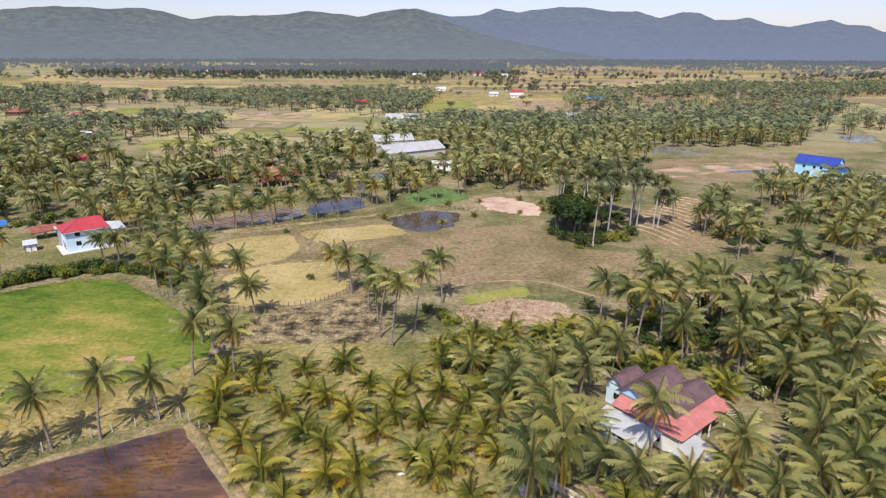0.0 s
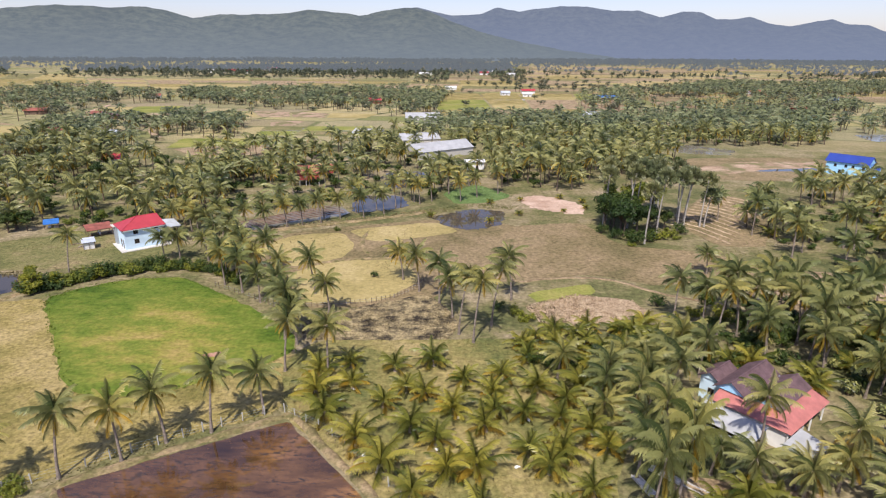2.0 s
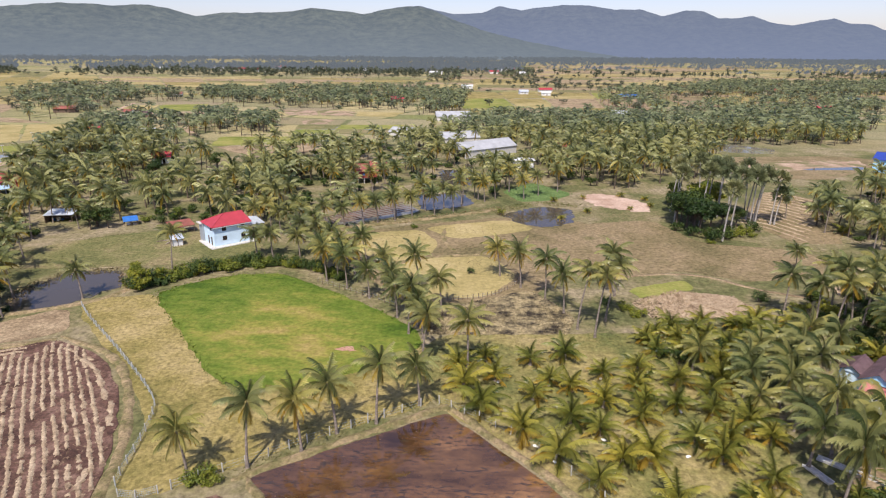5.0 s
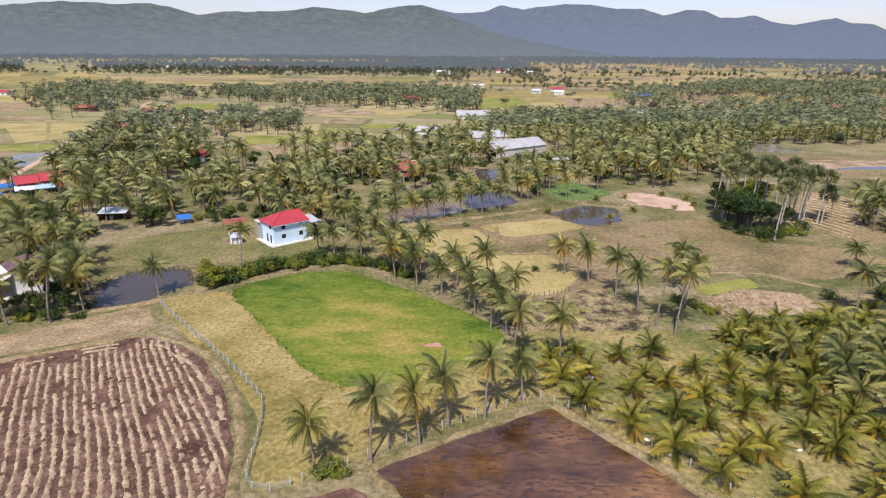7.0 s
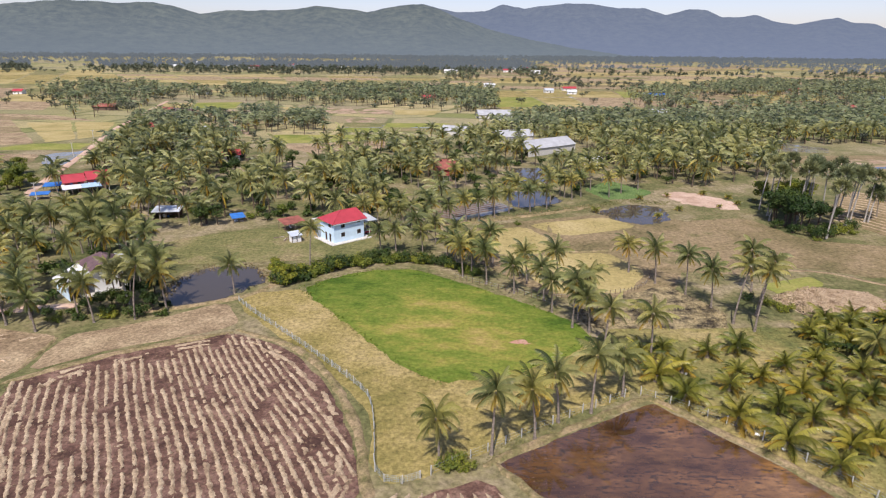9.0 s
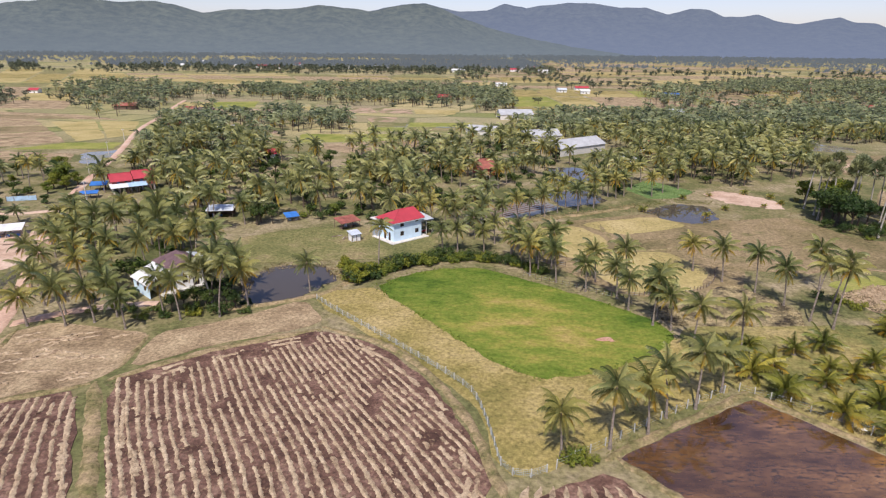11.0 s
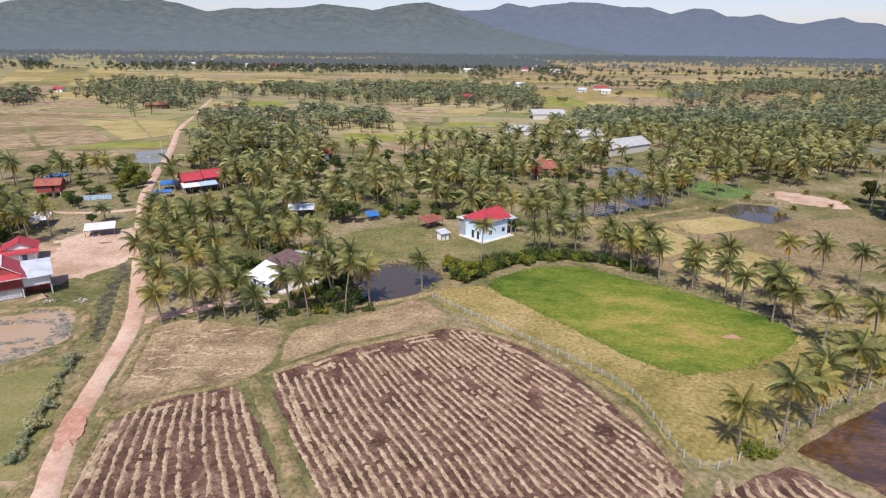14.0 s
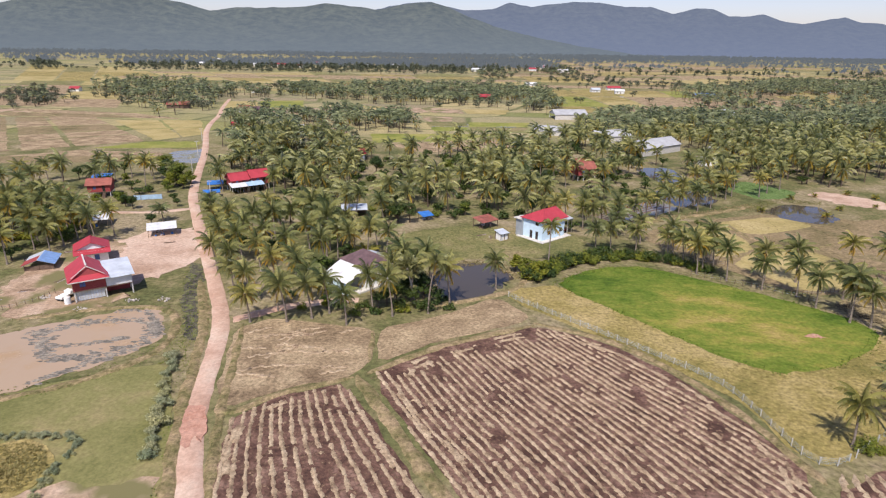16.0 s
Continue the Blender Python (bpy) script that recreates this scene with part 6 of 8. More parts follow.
# ---- buildings ----
def wall(parent, axis, along, at, z, thick, material, openings=(), label=""):
    """A wall along x or y, pierced by openings (from, to, low, high, kind)."""
    (a0, a1), (z0, z1) = along, z
    xs = sorted({a0, a1, *[o[0] for o in openings], *[o[1] for o in openings]})
    zs = sorted({z0, z1, *[o[2] for o in openings], *[o[3] for o in openings]})
    bm = bmesh.new()
    for xa, xb in zip(xs, xs[1:]):
        for za, zb in zip(zs, zs[1:]):
            cx, cz = (xa + xb) / 2, (za + zb) / 2
            if any(o[0] < cx < o[1] and o[2] < cz < o[3] for o in openings):
                continue
            if axis == "x":
                box(bm, xa, xb, at, at + thick, za, zb)
            else:
                box(bm, at, at + thick, xa, xb, za, zb)
    bmesh.ops.remove_doubles(bm, verts=bm.verts, dist=0.001)
    w = part("wall", bm, material, parent, label)
    for xa, xb, za, zb, kind in openings:
        m = at + thick / 2
        f = bmesh.new()
        b, o = 0.05, 0.03
        for q in ((xa, xa + b, za, zb), (xb - b, xb, za, zb), (xa + b, xb - b, za, za + b), (xa + b, xb - b, zb - b, zb)) + (((xa + xb) / 2 - 0.03, (xa + xb) / 2 + 0.03, za + b, zb - b),):
            if axis == "x":
                box(f, q[0], q[1], at - o, at + thick * 0.6, q[2], q[3])
            else:
                box(f, at - o, at + thick * 0.6, q[0], q[1], q[2], q[3])
        name = "door" if kind == "door" else "window"
        fr = part(name, f, M["wood_dark"], parent)
        if axis == "x":
            part("pane" if name == "window" else "door_leaf", boxed(xa + b, xb - b, m - 0.02, m + 0.02, za + b, zb - b), M["blue_pane"] if kind == "blue" else M["glass"], fr)
        else:
            part("pane" if name == "window" else "door_leaf", boxed(m - 0.02, m + 0.02, xa + b, xb - b, za + b, zb - b), M["blue_pane"] if kind == "blue" else M["glass"], fr)
    return w


def shell(parent, x0, x1, y0, y1, z0, z1, material, front=(), left=(), t=0.18):
    wall(parent, "x", (x0, x1), y0, (z0, z1), t, material, front)
    wall(parent, "x", (x0, x1), y1 - t, (z0, z1), t, material)
    wall(parent, "y", (y0 + t, y1 - t), x0, (z0, z1), t, material, left)
    wall(parent, "y", (y0 + t, y1 - t), x1 - t, (z0, z1), t, material)


def gable_roof(parent, x0, x1, y0, y1, ze, zr, axis, material, label="", t=0.08, ends=None):
    """Two slopes and a ridge cap; ends: the material of the gable walls."""
    bm = bmesh.new()
    if axis == "x":
        ym = (y0 + y1) / 2
        sheet(bm, [(x0, y0, ze), (x1, y0, ze), (x1, ym, zr), (x0, ym, zr)], t)
        sheet(bm, [(x0, ym, zr), (x1, ym, zr), (x1, y1, ze), (x0, y1, ze)], t)
        box(bm, x0 - 0.02, x1 + 0.02, ym - 0.14, ym + 0.14, zr - 0.03, zr + 0.05)
        tri = [[(x, y0 + 0.3, ze - 0.05), (x, y1 - 0.3, ze - 0.05), (x, ym, zr - 0.2)] for x in (x0 + 0.4, x1 - 0.4)]
    else:
        xm = (x0 + x1) / 2
        sheet(bm, [(x0, y0, ze), (xm, y0, zr), (xm, y1, zr), (x0, y1, ze)], t)
        sheet(bm, [(xm, y0, zr), (x1, y0, ze), (x1, y1, ze), (xm, y1, zr)], t)
        box(bm, xm - 0.14, xm + 0.14, y0 - 0.02, y1 + 0.02, zr - 0.03, zr + 0.05)
        tri = [[(x0 + 0.3, y, ze - 0.05), (x1 - 0.3, y, ze - 0.05), (xm, y, zr - 0.2)] for y in (y0 + 0.4, y1 - 0.4)]
    part("roof", bm, material, parent, label)
    if ends:
        for k, p in enumerate(tri):
            g = bmesh.new()
            n = Vector((0.1, 0, 0)) if axis == "x" else Vector((0, 0.1, 0))
            a = [g.verts.new(Vector(q)) for q in p]
            b = [g.verts.new(Vector(q) + n) for q in p]
            g.faces.new(a)
            g.faces.new(b[::-1])
            for i in range(3):
                g.faces.new((a[i], b[i], b[(i + 1) % 3], a[(i + 1) % 3]))
            bmesh.ops.recalc_face_normals(g, faces=g.faces)
            part("gable", g, ends, parent)


def hip_roof(parent, x0, x1, y0, y1, ze, zr, material, label="", t=0.1, inset=None):
    bm = bmesh.new()
    if x1 - x0 >= y1 - y0:
        i = inset or (y1 - y0) / 2
        ym = (y0 + y1) / 2
        a, b = (x0 + i, ym, zr), (x1 - i, ym, zr)
        planes = [[(x0, y0, ze), (x1, y0, ze), b, a], [(x1, y1, ze), (x0, y1, ze), a, b], [(x0, y1, ze), (x0, y0, ze), a], [(x1, y0, ze), (x1, y1, ze), b]]
    else:
        i = inset or (x1 - x0) / 2
        xm = (x0 + x1) / 2
        a, b = (xm, y0 + i, zr), (xm, y1 - i, zr)
        planes = [[(x0, y1, ze), (x0, y0, ze), a, b], [(x1, y0, ze), (x1, y1, ze), b, a], [(x0, y0, ze), (x1, y0, ze), a], [(x1, y1, ze), (x0, y1, ze), b]]
    for p in planes:
        sheet(bm, p, t)
    part("roof", bm, material, parent, label)


def slope(parent, corners, material, label="", t=0.06, name="roof"):
    bm = bmesh.new()
    sheet(bm, corners, t)
    return part(name, bm, material, parent, label)


def posts(parent, places, z0, z1, w=0.16, material=None):
    for x, y in places:
        part("post", boxed(x - w / 2, x + w / 2, y - w / 2, y + w / 2, z0, z1, bevel=0.015), material or M["concrete"], parent)


def frame_at(x, y, deg):
    return pose(x, y, 0, 0, 0, deg)


HOUSE = (-96.0, 145.6, 40.0)


def blue_house():
    h = thing("house", frame_at(*HOUSE), "two-storey pale blue rendered house with red hip roof", "house")
    part("plinth", boxed(-1.4, 11.0, -1.4, 8.4, -0.1, 0.28, bevel=0.04), M["concrete"], h, "pale concrete apron")
    win = lambda x, z: (x, x + 1.15, z, z + 1.15, "window")
    shell(h, 0, 9.4, 0, 7.0, 0.28, 5.7, M["wall_blue"], [win(2.2, 1.6), win(2.2, 4.1), win(7.2, 1.6), (7.3, 8.3, 4.75, 5.2, "window")],
          [(1.5, 2.4, 0.3, 2.5, "door"), (3.6, 4.5, 0.3, 2.5, "door"), (1.5, 2.6, 4.2, 5.1, "window")])
    bm = bmesh.new()
    a, b = (4.3, 3.5, 7.95), (9.2, 3.5, 7.95)
    for q in ([(-0.7, -0.7, 5.6), (10.1, -0.7, 5.6), b, a], [(10.1, 7.7, 5.6), (-0.7, 7.7, 5.6), a, b], [(-0.7, 7.7, 5.6), (-0.7, -0.7, 5.6), a], [(10.1, -0.7, 5.6), (10.1, 7.7, 5.6), b]):
        sheet(bm, q, 0.1)
    part("roof", bm, M["roof_red"], h, "bright red sheet-metal hip roof")
    for p0, p1 in ((a, b), ((-0.7, -0.7, 5.62), a), ((10.1, -0.7, 5.62), b), ((-0.7, 7.7, 5.62), a)):
        v, q = tube([p0, p1], [0.09, 0.09], 5)
        mesh_part("ridge_cap", fast_mesh("ridge_cap", v, q, [M["roof_red"]]), h)
    part("fascia", boxed(-0.62, 10.02, -0.64, -0.56, 5.3, 5.52), M["wall_white"], h)
    # grey side block behind, flat topped
    part("side_block", boxed(-0.5, 2.4, 7.02, 9.4, 0, 4.9, bevel=0.03), M["wall_grey"], h, "unpainted grey concrete block")
    part("flat_roof", boxed(-1.0, 2.8, 7.02, 9.9, 4.92, 5.1), M["concrete"], h)
    # carport
    slope(h, [(9.6, -0.2, 4.6), (14.4, 0.6, 4.2), (14.2, 6.0, 5.0), (9.6, 6.6, 5.4)], M["zinc"], "pale zinc lean-to roof")
    part("beam", boxed(9.7, 14.1, 0.62, 0.74, 3.9, 4.1), M["wall_grey"], h)
    posts(h, [(13.9, 0.9), (13.7, 5.6), (11.6, 0.6)], 0, 4.1)
    tagged(copy_of_bench(15.0, 0.0), "", "")


def copy_of_bench(dx, dy):
    m = frame_at(*HOUSE) @ pose(11.9, 2.4, 0)
    b = thing("handcart", m, "white and red handcart parked under the lean-to", "cart")
    part("tray", boxed(-1.0, 1.0, -0.5, 0.5, 0.5, 0.85, bevel=0.03), M["plastic_white"], b)
    part("side_board", boxed(-1.0, 1.0, -0.56, -0.505, 0.55, 1.05), M["roof_red"], b)
    for x in (-0.6, 0.6):
        w = bmesh.new()
        bmesh.ops.create_cone(w, cap_ends=True, segments=14, radius1=0.33, radius2=0.33, depth=0.08, matrix=pose(x, -0.62, 0.33, 90))
        part("wheel", w, M["glass"], b)
        part("leg", boxed(x - 0.04, x + 0.04, 0.3, 0.4, 0, 0.5), M["wood_dark"], b)
    return b


def open_shed(x, y, deg, w, d, z0, z1, roof, label, wood=None, clutter=0, wall_mat=None, name="shed"):
    """A lean-to on posts, lower in front; some have a back wall."""
    s = thing(name, frame_at(x, y, deg), label, "shed")
    slope(s, [(-0.3, -0.3, z0), (w + 0.3, -0.3, z0), (w + 0.3, d + 0.3, z1), (-0.3, d + 0.3, z1)], roof)
    for q in (0, w / 2, w):
        part("post", boxed(q - 0.06, q + 0.06, -0.06, 0.06, 0, z0 - 0.1), wood or M["wood_dark"], s)
        part("post", boxed(q - 0.06, q + 0.06, d - 0.06, d + 0.06, 0, z1 - 0.1), wood or M["wood_dark"], s)
    part("beam", boxed(-0.2, w + 0.2, -0.05, 0.05, z0 - 0.22, z0 - 0.08), wood or M["wood_dark"], s)
    if wall_mat:
        part("wall", boxed(0.1, w - 0.1, d - 0.2, d - 0.12, 0, z1 - 0.15), wall_mat, s)
        part("wall", boxed(0.0, 0.08, 0.1, d - 0.2, 0, z0 - 0.15), wall_mat, s)
    rng = random.Random(label)
    for k in range(clutter):
        a, b, c = rng.uniform(0.4, w - 0.8), rng.uniform(0.4, d - 0.8), rng.uniform(0.3, 0.9)
        part("crate", boxed(a, a + rng.uniform(0.4, 1.0), b, b + rng.uniform(0.4, 0.9), 0, c, bevel=0.03), rng.choice([M["wood_dark"], M["rubble"], M["plastic_white"], M["tarp_blue"]]), s)
    return s


def stilt_house(x, y, deg, w, d, floor, eave, ridge_z, wall_m, roof_m, label, axis="x", front=(), skirt=None, under=None):
    h = thing("stilt_house", frame_at(x, y, deg), label, "house")
    part("floor", boxed(-0.1, w + 0.1, -0.1, d + 0.1, floor - 0.18, floor), M["wood_dark"], h)
    posts(h, [(a, b) for a in (0.15, w / 3, 2 * w / 3, w - 0.15) for b in (0.15, d / 2, d - 0.15)], 0, floor - 0.18, 0.22)
    shell(h, 0, w, 0, d, floor, eave, wall_m, front or [(w * 0.25, w * 0.25 + 0.9, floor + 0.9, floor + 1.9, "blue"), (w * 0.65, w * 0.65 + 0.9, floor + 0.05, floor + 2.0, "door")], t=0.1)
    gable_roof(h, -0.6, w + 0.6, -0.6, d + 0.6, eave - 0.1, ridge_z, axis, roof_m, ends=wall_m)
    for k in range(5):
        part("step", boxed(w * 0.65 + 0.0, w * 0.65 + 0.9, -1.7 + 0.3 * k, -1.4 + 0.3 * k, 0, floor * (k + 1) / 6), M["wood_dark"], h)
    if under:
        part("screen", boxed(0.3, w - 0.3, 0.3, 0.36, 0.1, floor - 0.25), under, h)
    return h


def red_stilt_house():
    h = thing("stilt_house", frame_at(-198.2, 101.9, 34.0), "dark red wooden stilt house with a zinc-roofed annex", "house")
    posts(h, [(0.15, 0.15), (5.75, 0.15), (0.15, 4), (5.75, 4), (0.15, 8), (5.75, 8), (10.7, 0.15), (10.7, 4), (10.7, 8)], 0, 2.3, 0.26)
    part("floor", boxed(-0.1, 10.9, -0.1, 8.6, 2.3, 2.5), M["wood_dark"], h)
    shell(h, 0, 5.9, 0, 8.5, 2.5, 4.85, M["wall_red"], [(1.2, 2.3, 3.2, 4.3, "blue")], t=0.12)
    for k in range(1, 8):
        part("batten", boxed(0.12, 5.8, -0.035, -0.003, 2.5 + k * 0.3, 2.53 + k * 0.3), M["wall_red"], h)
    part("screen", boxed(0.35, 5.5, 0.4, 0.46, 0.25, 2.1), M["zinc"], h, "weathered corrugated screen under the house")
    for k in range(10):
        part("rail", boxed(0.35 + 0.5 * k, 0.42 + 0.5 * k, 0.34, 0.4, 0.2, 2.15), M["concrete"], h)
    # roof: a gable to the front above a skirt
    bm = bmesh.new()
    sheet(bm, [(-0.8, -0.9, 4.75), (2.95, 1.2, 7.3), (2.95, 9.3, 7.3), (-0.8, 9.3, 4.75)], 0.08)
    sheet(bm, [(2.95, 1.2, 7.3), (6.7, -0.9, 4.75), (6.7, 9.3, 4.75), (2.95, 9.3, 7.3)], 0.08)
    sheet(bm, [(-0.8, -0.9, 4.75), (6.7, -0.9, 4.75), (5.6, 0.5, 5.5), (0.3, 0.5, 5.5)], 0.08)
    part("roof", bm, M["roof_red"], h, "bright red sheet roof with white barge boards")
    g = bmesh.new()
    vs = [g.verts.new(p) for p in ((0.4, 0.5, 5.45), (5.5, 0.5, 5.45), (2.95, 0.9, 7.1))]
    ws = [g.verts.new((v.co.x, v.co.y + 0.1, v.co.z)) for v in vs]
    g.faces.new(vs)
    g.faces.new(ws[::-1])
    for i in range(3):
        g.faces.new((vs[i], ws[i], ws[(i + 1) % 3], vs[(i + 1) % 3]))
    part("gable", g, M["wall_red"], h)
    for sx, ex in ((-0.1, 2.95), (6.0, 2.95)):
        bm = bmesh.new()
        sheet(bm, [(sx, 0.05, 5.35), (ex, 0.55, 7.42), (ex, 0.7, 7.42), (sx, 0.2, 5.35)], 0.14)
        part("barge_board", bm, M["concrete"], h, "pale barge board")
    part("ridge_cap", boxed(2.8, 3.1, 1.2, 9.35, 7.27, 7.36), M["concrete"], h)
    part("gutter", boxed(-0.8, 6.7, -1.02, -0.9, 4.6, 4.78), M["concrete"], h)
    # annex
    slope(h, [(6.0, -0.7, 4.4), (11.4, -0.7, 4.4), (11.4, 8.4, 5.5), (6.0, 8.4, 5.5)], M["zinc"], "pale zinc annex roof")
    part("annex_wall", boxed(6.0, 10.7, -0.05, 0.02, 2.35, 4.25), M["white_sheet"], h, "white sheet-metal annex wall")
    part("annex_wall", boxed(10.72, 10.8, 0.0, 8.3, 2.35, 4.3), M["white_sheet"], h)
    part("back_wall", boxed(6.1, 10.6, 3.4, 3.55, 0, 2.3), M["wall_red"], h, "dark boarded wall under the annex")
    # water jar and tank
    for nm, x, y, r, z, m, lab in (("water_tank", -1.3, 0.6, 0.62, 1.5, "plastic_white", "round white water tank beside the stilt house"),):
        t = thing(nm, frame_at(-198.2, 101.9, 34.0) @ pose(x, y, 0), lab, "water tank")
        b = bmesh.new()
        bmesh.ops.create_cone(b, cap_ends=True, segments=18, radius1=r, radius2=r, depth=z, matrix=pose(0, 0, z / 2))
        part("body", b, M[m], t)
        b = bmesh.new()
        bmesh.ops.create_cone(b, cap_ends=True, segments=18, radius1=r, radius2=r * 0.3, depth=0.3, matrix=pose(0, 0, z + 0.15))
        part("lid", b, M["concrete"], t)


def red_house_small():
    h = thing("house", frame_at(-209.3, 122.6, 30.0), "small white house with a red gabled roof", "house")
    shell(h, 0, 6.4, 0, 6.5, 0, 3.5, M["wall_white"], [(3.6, 4.6, 1.2, 2.5, "blue")], t=0.15)
    gable_roof(h, -0.7, 7.1, 0.6, 7.2, 3.6, 5.4, "y", M["roof_red"], "red sheet roof", ends=M["wall_white"])
    slope(h, [(-0.7, -1.2, 3.1), (7.1, -1.2, 3.1), (7.1, 0.8, 3.75), (-0.7, 0.8, 3.75)], M["roof_red"], name="porch_roof")
    posts(h, [(0, -1), (3.2, -1), (6.4, -1)], 0, 3.1, 0.16)


def white_house():
    h = thing("house", frame_at(-141.3, 108.6, 47.0) @ Matrix.Diagonal((1, 1, 1.2, 1)), "white house with a dark brown hip roof among palms", "house")
    part("plinth", boxed(-0.3, 9.2, -0.4, 9.4, -0.05, 0.3, bevel=0.03), M["concrete"], h)
    shell(h, 2.4, 9.0, 0.6, 8.6, 0.3, 4.4, M["wall_white"], [(4.4, 5.5, 1.3, 2.6, "window"), (7.0, 8.0, 0.32, 2.5, "door")], t=0.18)
    hip_roof(h, 1.9, 9.7, -0.1, 9.3, 4.35, 6.3, M["roof_tile"], "dark brown tiled hip roof")
    slope(h, [(-3.2, 0.2, 2.5), (2.2, 0.2, 4.3), (2.2, 8.8, 4.3), (-3.2, 8.8, 2.5)], M["white_sheet"], "white sheet lean-to roof")
    wall(h, "y", (0.5, 8.5), -2.7, (0.0, 2.5), 0.12, M["wall_blue"], [(2.0, 3.0, 1.2, 2.3, "window"), (5.6, 6.6, 1.2, 2.3, "window")])
    slope(h, [(9.75, 2.0, 4.4), (12.0, 2.0, 3.9), (12.0, 9.4, 3.9), (9.75, 9.4, 4.4)], M["zinc"], "zinc lean-to roof")
    posts(h, [(11.8, 2.3), (11.8, 9.0)], 0, 3.85)


def garden_house():
    h = thing("house", frame_at(30.6, 64.9, 38.6) @ Matrix.Diagonal((0.95, 0.95, 0.86, 1)), "house with brown gabled roofs and faded pink verandah roof", "house")
    shell(h, 3.0, 12.4, 2.8, 11.6, 0, 4.9, M["wall_blue"], [(4.5, 5.6, 1.2, 2.5, "window"), (9, 10.1, 1.2, 2.5, "window")], [(4.2, 5.3, 1.3, 2.5, "window"), (8.2, 9.3, 1.3, 2.5, "window")], t=0.18)
    gable_roof(h, 2.2, 12.9, 2.1, 6.9, 4.75, 6.3, "x", M["roof_tile"], "faded brown tiled roof", ends=M["wall_cyan"])
    gable_roof(h, 1.5, 12.9, 6.6, 11.9, 4.77, 6.7, "x", M["roof_tile"], "faded brown tiled roof", ends=M["wall_cyan"])
    gable_roof(h, 3.4, 9.6, 11.4, 15.4, 4.3, 5.7, "x", M["roof_tile"], "faded brown tiled roof", ends=M["wall_blue"])
    shell(h, 4.0, 9.2, 11.8, 15.0, 0, 4.4, M["wall_blue"], (), [(12.6, 13.6, 1.3, 2.5, "window")], t=0.16)
    # pink verandah roof on two sides
    slope(h, [(-0.4, -0.5, 3.5), (12.9, -0.5, 3.5), (12.9, 2.6, 4.7), (2.8, 2.6, 4.7)], M["roof_brick"], "faded pink sheet roof", name="verandah_roof")
    slope(h, [(-0.4, -0.5, 3.52), (2.8, 2.6, 4.72), (2.8, 11.0, 4.72), (-0.4, 11.0, 3.52)], M["roof_brick"], "faded pink sheet roof", name="verandah_roof")
    posts(h, [(0, 0), (4, 0), (8, 0), (12.4, 0), (0, 3.6), (0, 7.2), (0, 10.6)], 0, 3.45, 0.2, M["wall_white"])
    wall(h, "y", (0.2, 10.5), 0.12, (0, 3.4), 0.12, M["wall_white"], [(3.0, 4.2, 1.0, 2.4, "window"), (7.0, 8.2, 1.0, 2.4, "window")])
    wall(h, "x", (0.2, 6.0), 0.12, (0, 3.4), 0.12, M["wall_white"], [(2.5, 3.6, 1.0, 2.4, "window")])
    # zinc annex in front
    slope(h, [(-4.6, 2.4, 2.3), (-0.45, 2.4, 3.2), (-0.45, 11.6, 3.2), (-4.6, 11.6, 2.3)], M["shed_sheet"], "pale stained sheet annex roof", name="annex_roof")
    posts(h, [(-4.4, 2.6), (-4.4, 7), (-4.4, 11.4)], 0, 2.3, 0.14)
    part("annex_wall", boxed(-4.3, -4.2, 2.8, 11.2, 0, 1.5), M["wall_grey"], h)
    slope(h, [(-3.2, -4.4, 2.5), (2.6, -4.4, 2.5), (2.6, -0.55, 3.35), (-3.2, -0.55, 3.35)], M["shed_sheet"], "pale stained sheet annex roof", name="annex_roof")
    posts(h, [(-3.0, -4.2), (-0.3, -4.2), (2.4, -4.2)], 0, 2.5, 0.14)


def long_blue_building():
    h = thing("building", frame_at(151.9, 256.2, -48.7), "long bright blue building with a deep blue roof", "building")
    ops = [(x, x + 1.0, 3.4, 4.6, "window") for x in (3.0, 7.0, 9.6, 13.5)] + [(5.0, 6.1, 0.1, 2.3, "door")]
    shell(h, 0, 15.5, 0, 8.5, 0, 5.6, M["wall_cyan"], ops, t=0.2)
    gable_roof(h, -0.6, 16.1, -0.7, 9.2, 5.5, 8.3, "x", M["roof_blue"], "deep blue sheet roof", ends=M["wall_cyan"])
    shell(h, 15.52, 18.5, 1.0, 7.0, 0, 3.6, M["wall_cyan"], [(16.5, 17.5, 1.2, 2.4, "window")], t=0.2)
    slope(h, [(15.6, 0.6, 3.6), (18.9, 0.6, 3.6), (18.9, 7.4, 4.2), (15.6, 7.4, 4.2)], M["roof_blue"], name="annex_roof")


def long_shed(x, y, deg, w, d, eave, top, label):
    eave, top = eave - 0.9, top - 0.5
    h = thing("farm_shed", frame_at(x, y, deg), label, "farm shed", "white farm sheds")
    gable_roof(h, -0.5, w + 0.5, -0.5, d + 0.5, eave, top, "x", M["shed_sheet"], "pale sheet roof", ends=M["shed_sheet"])
    wall(h, "x", (0, w), 0, (0, eave - 0.1), 0.15, M["concrete"])
    wall(h, "x", (0, w), d - 0.15, (0, 1.0), 0.15, M["concrete"])
    for k in range(int(w / 4) + 1):
        q = k * w / int(w / 4)
        for yy in (0.1, d - 0.1):
            part("post", boxed(q - 0.08, q + 0.08, yy - 0.08, yy + 0.08, 0, eave - 0.02), M["concrete"], h)


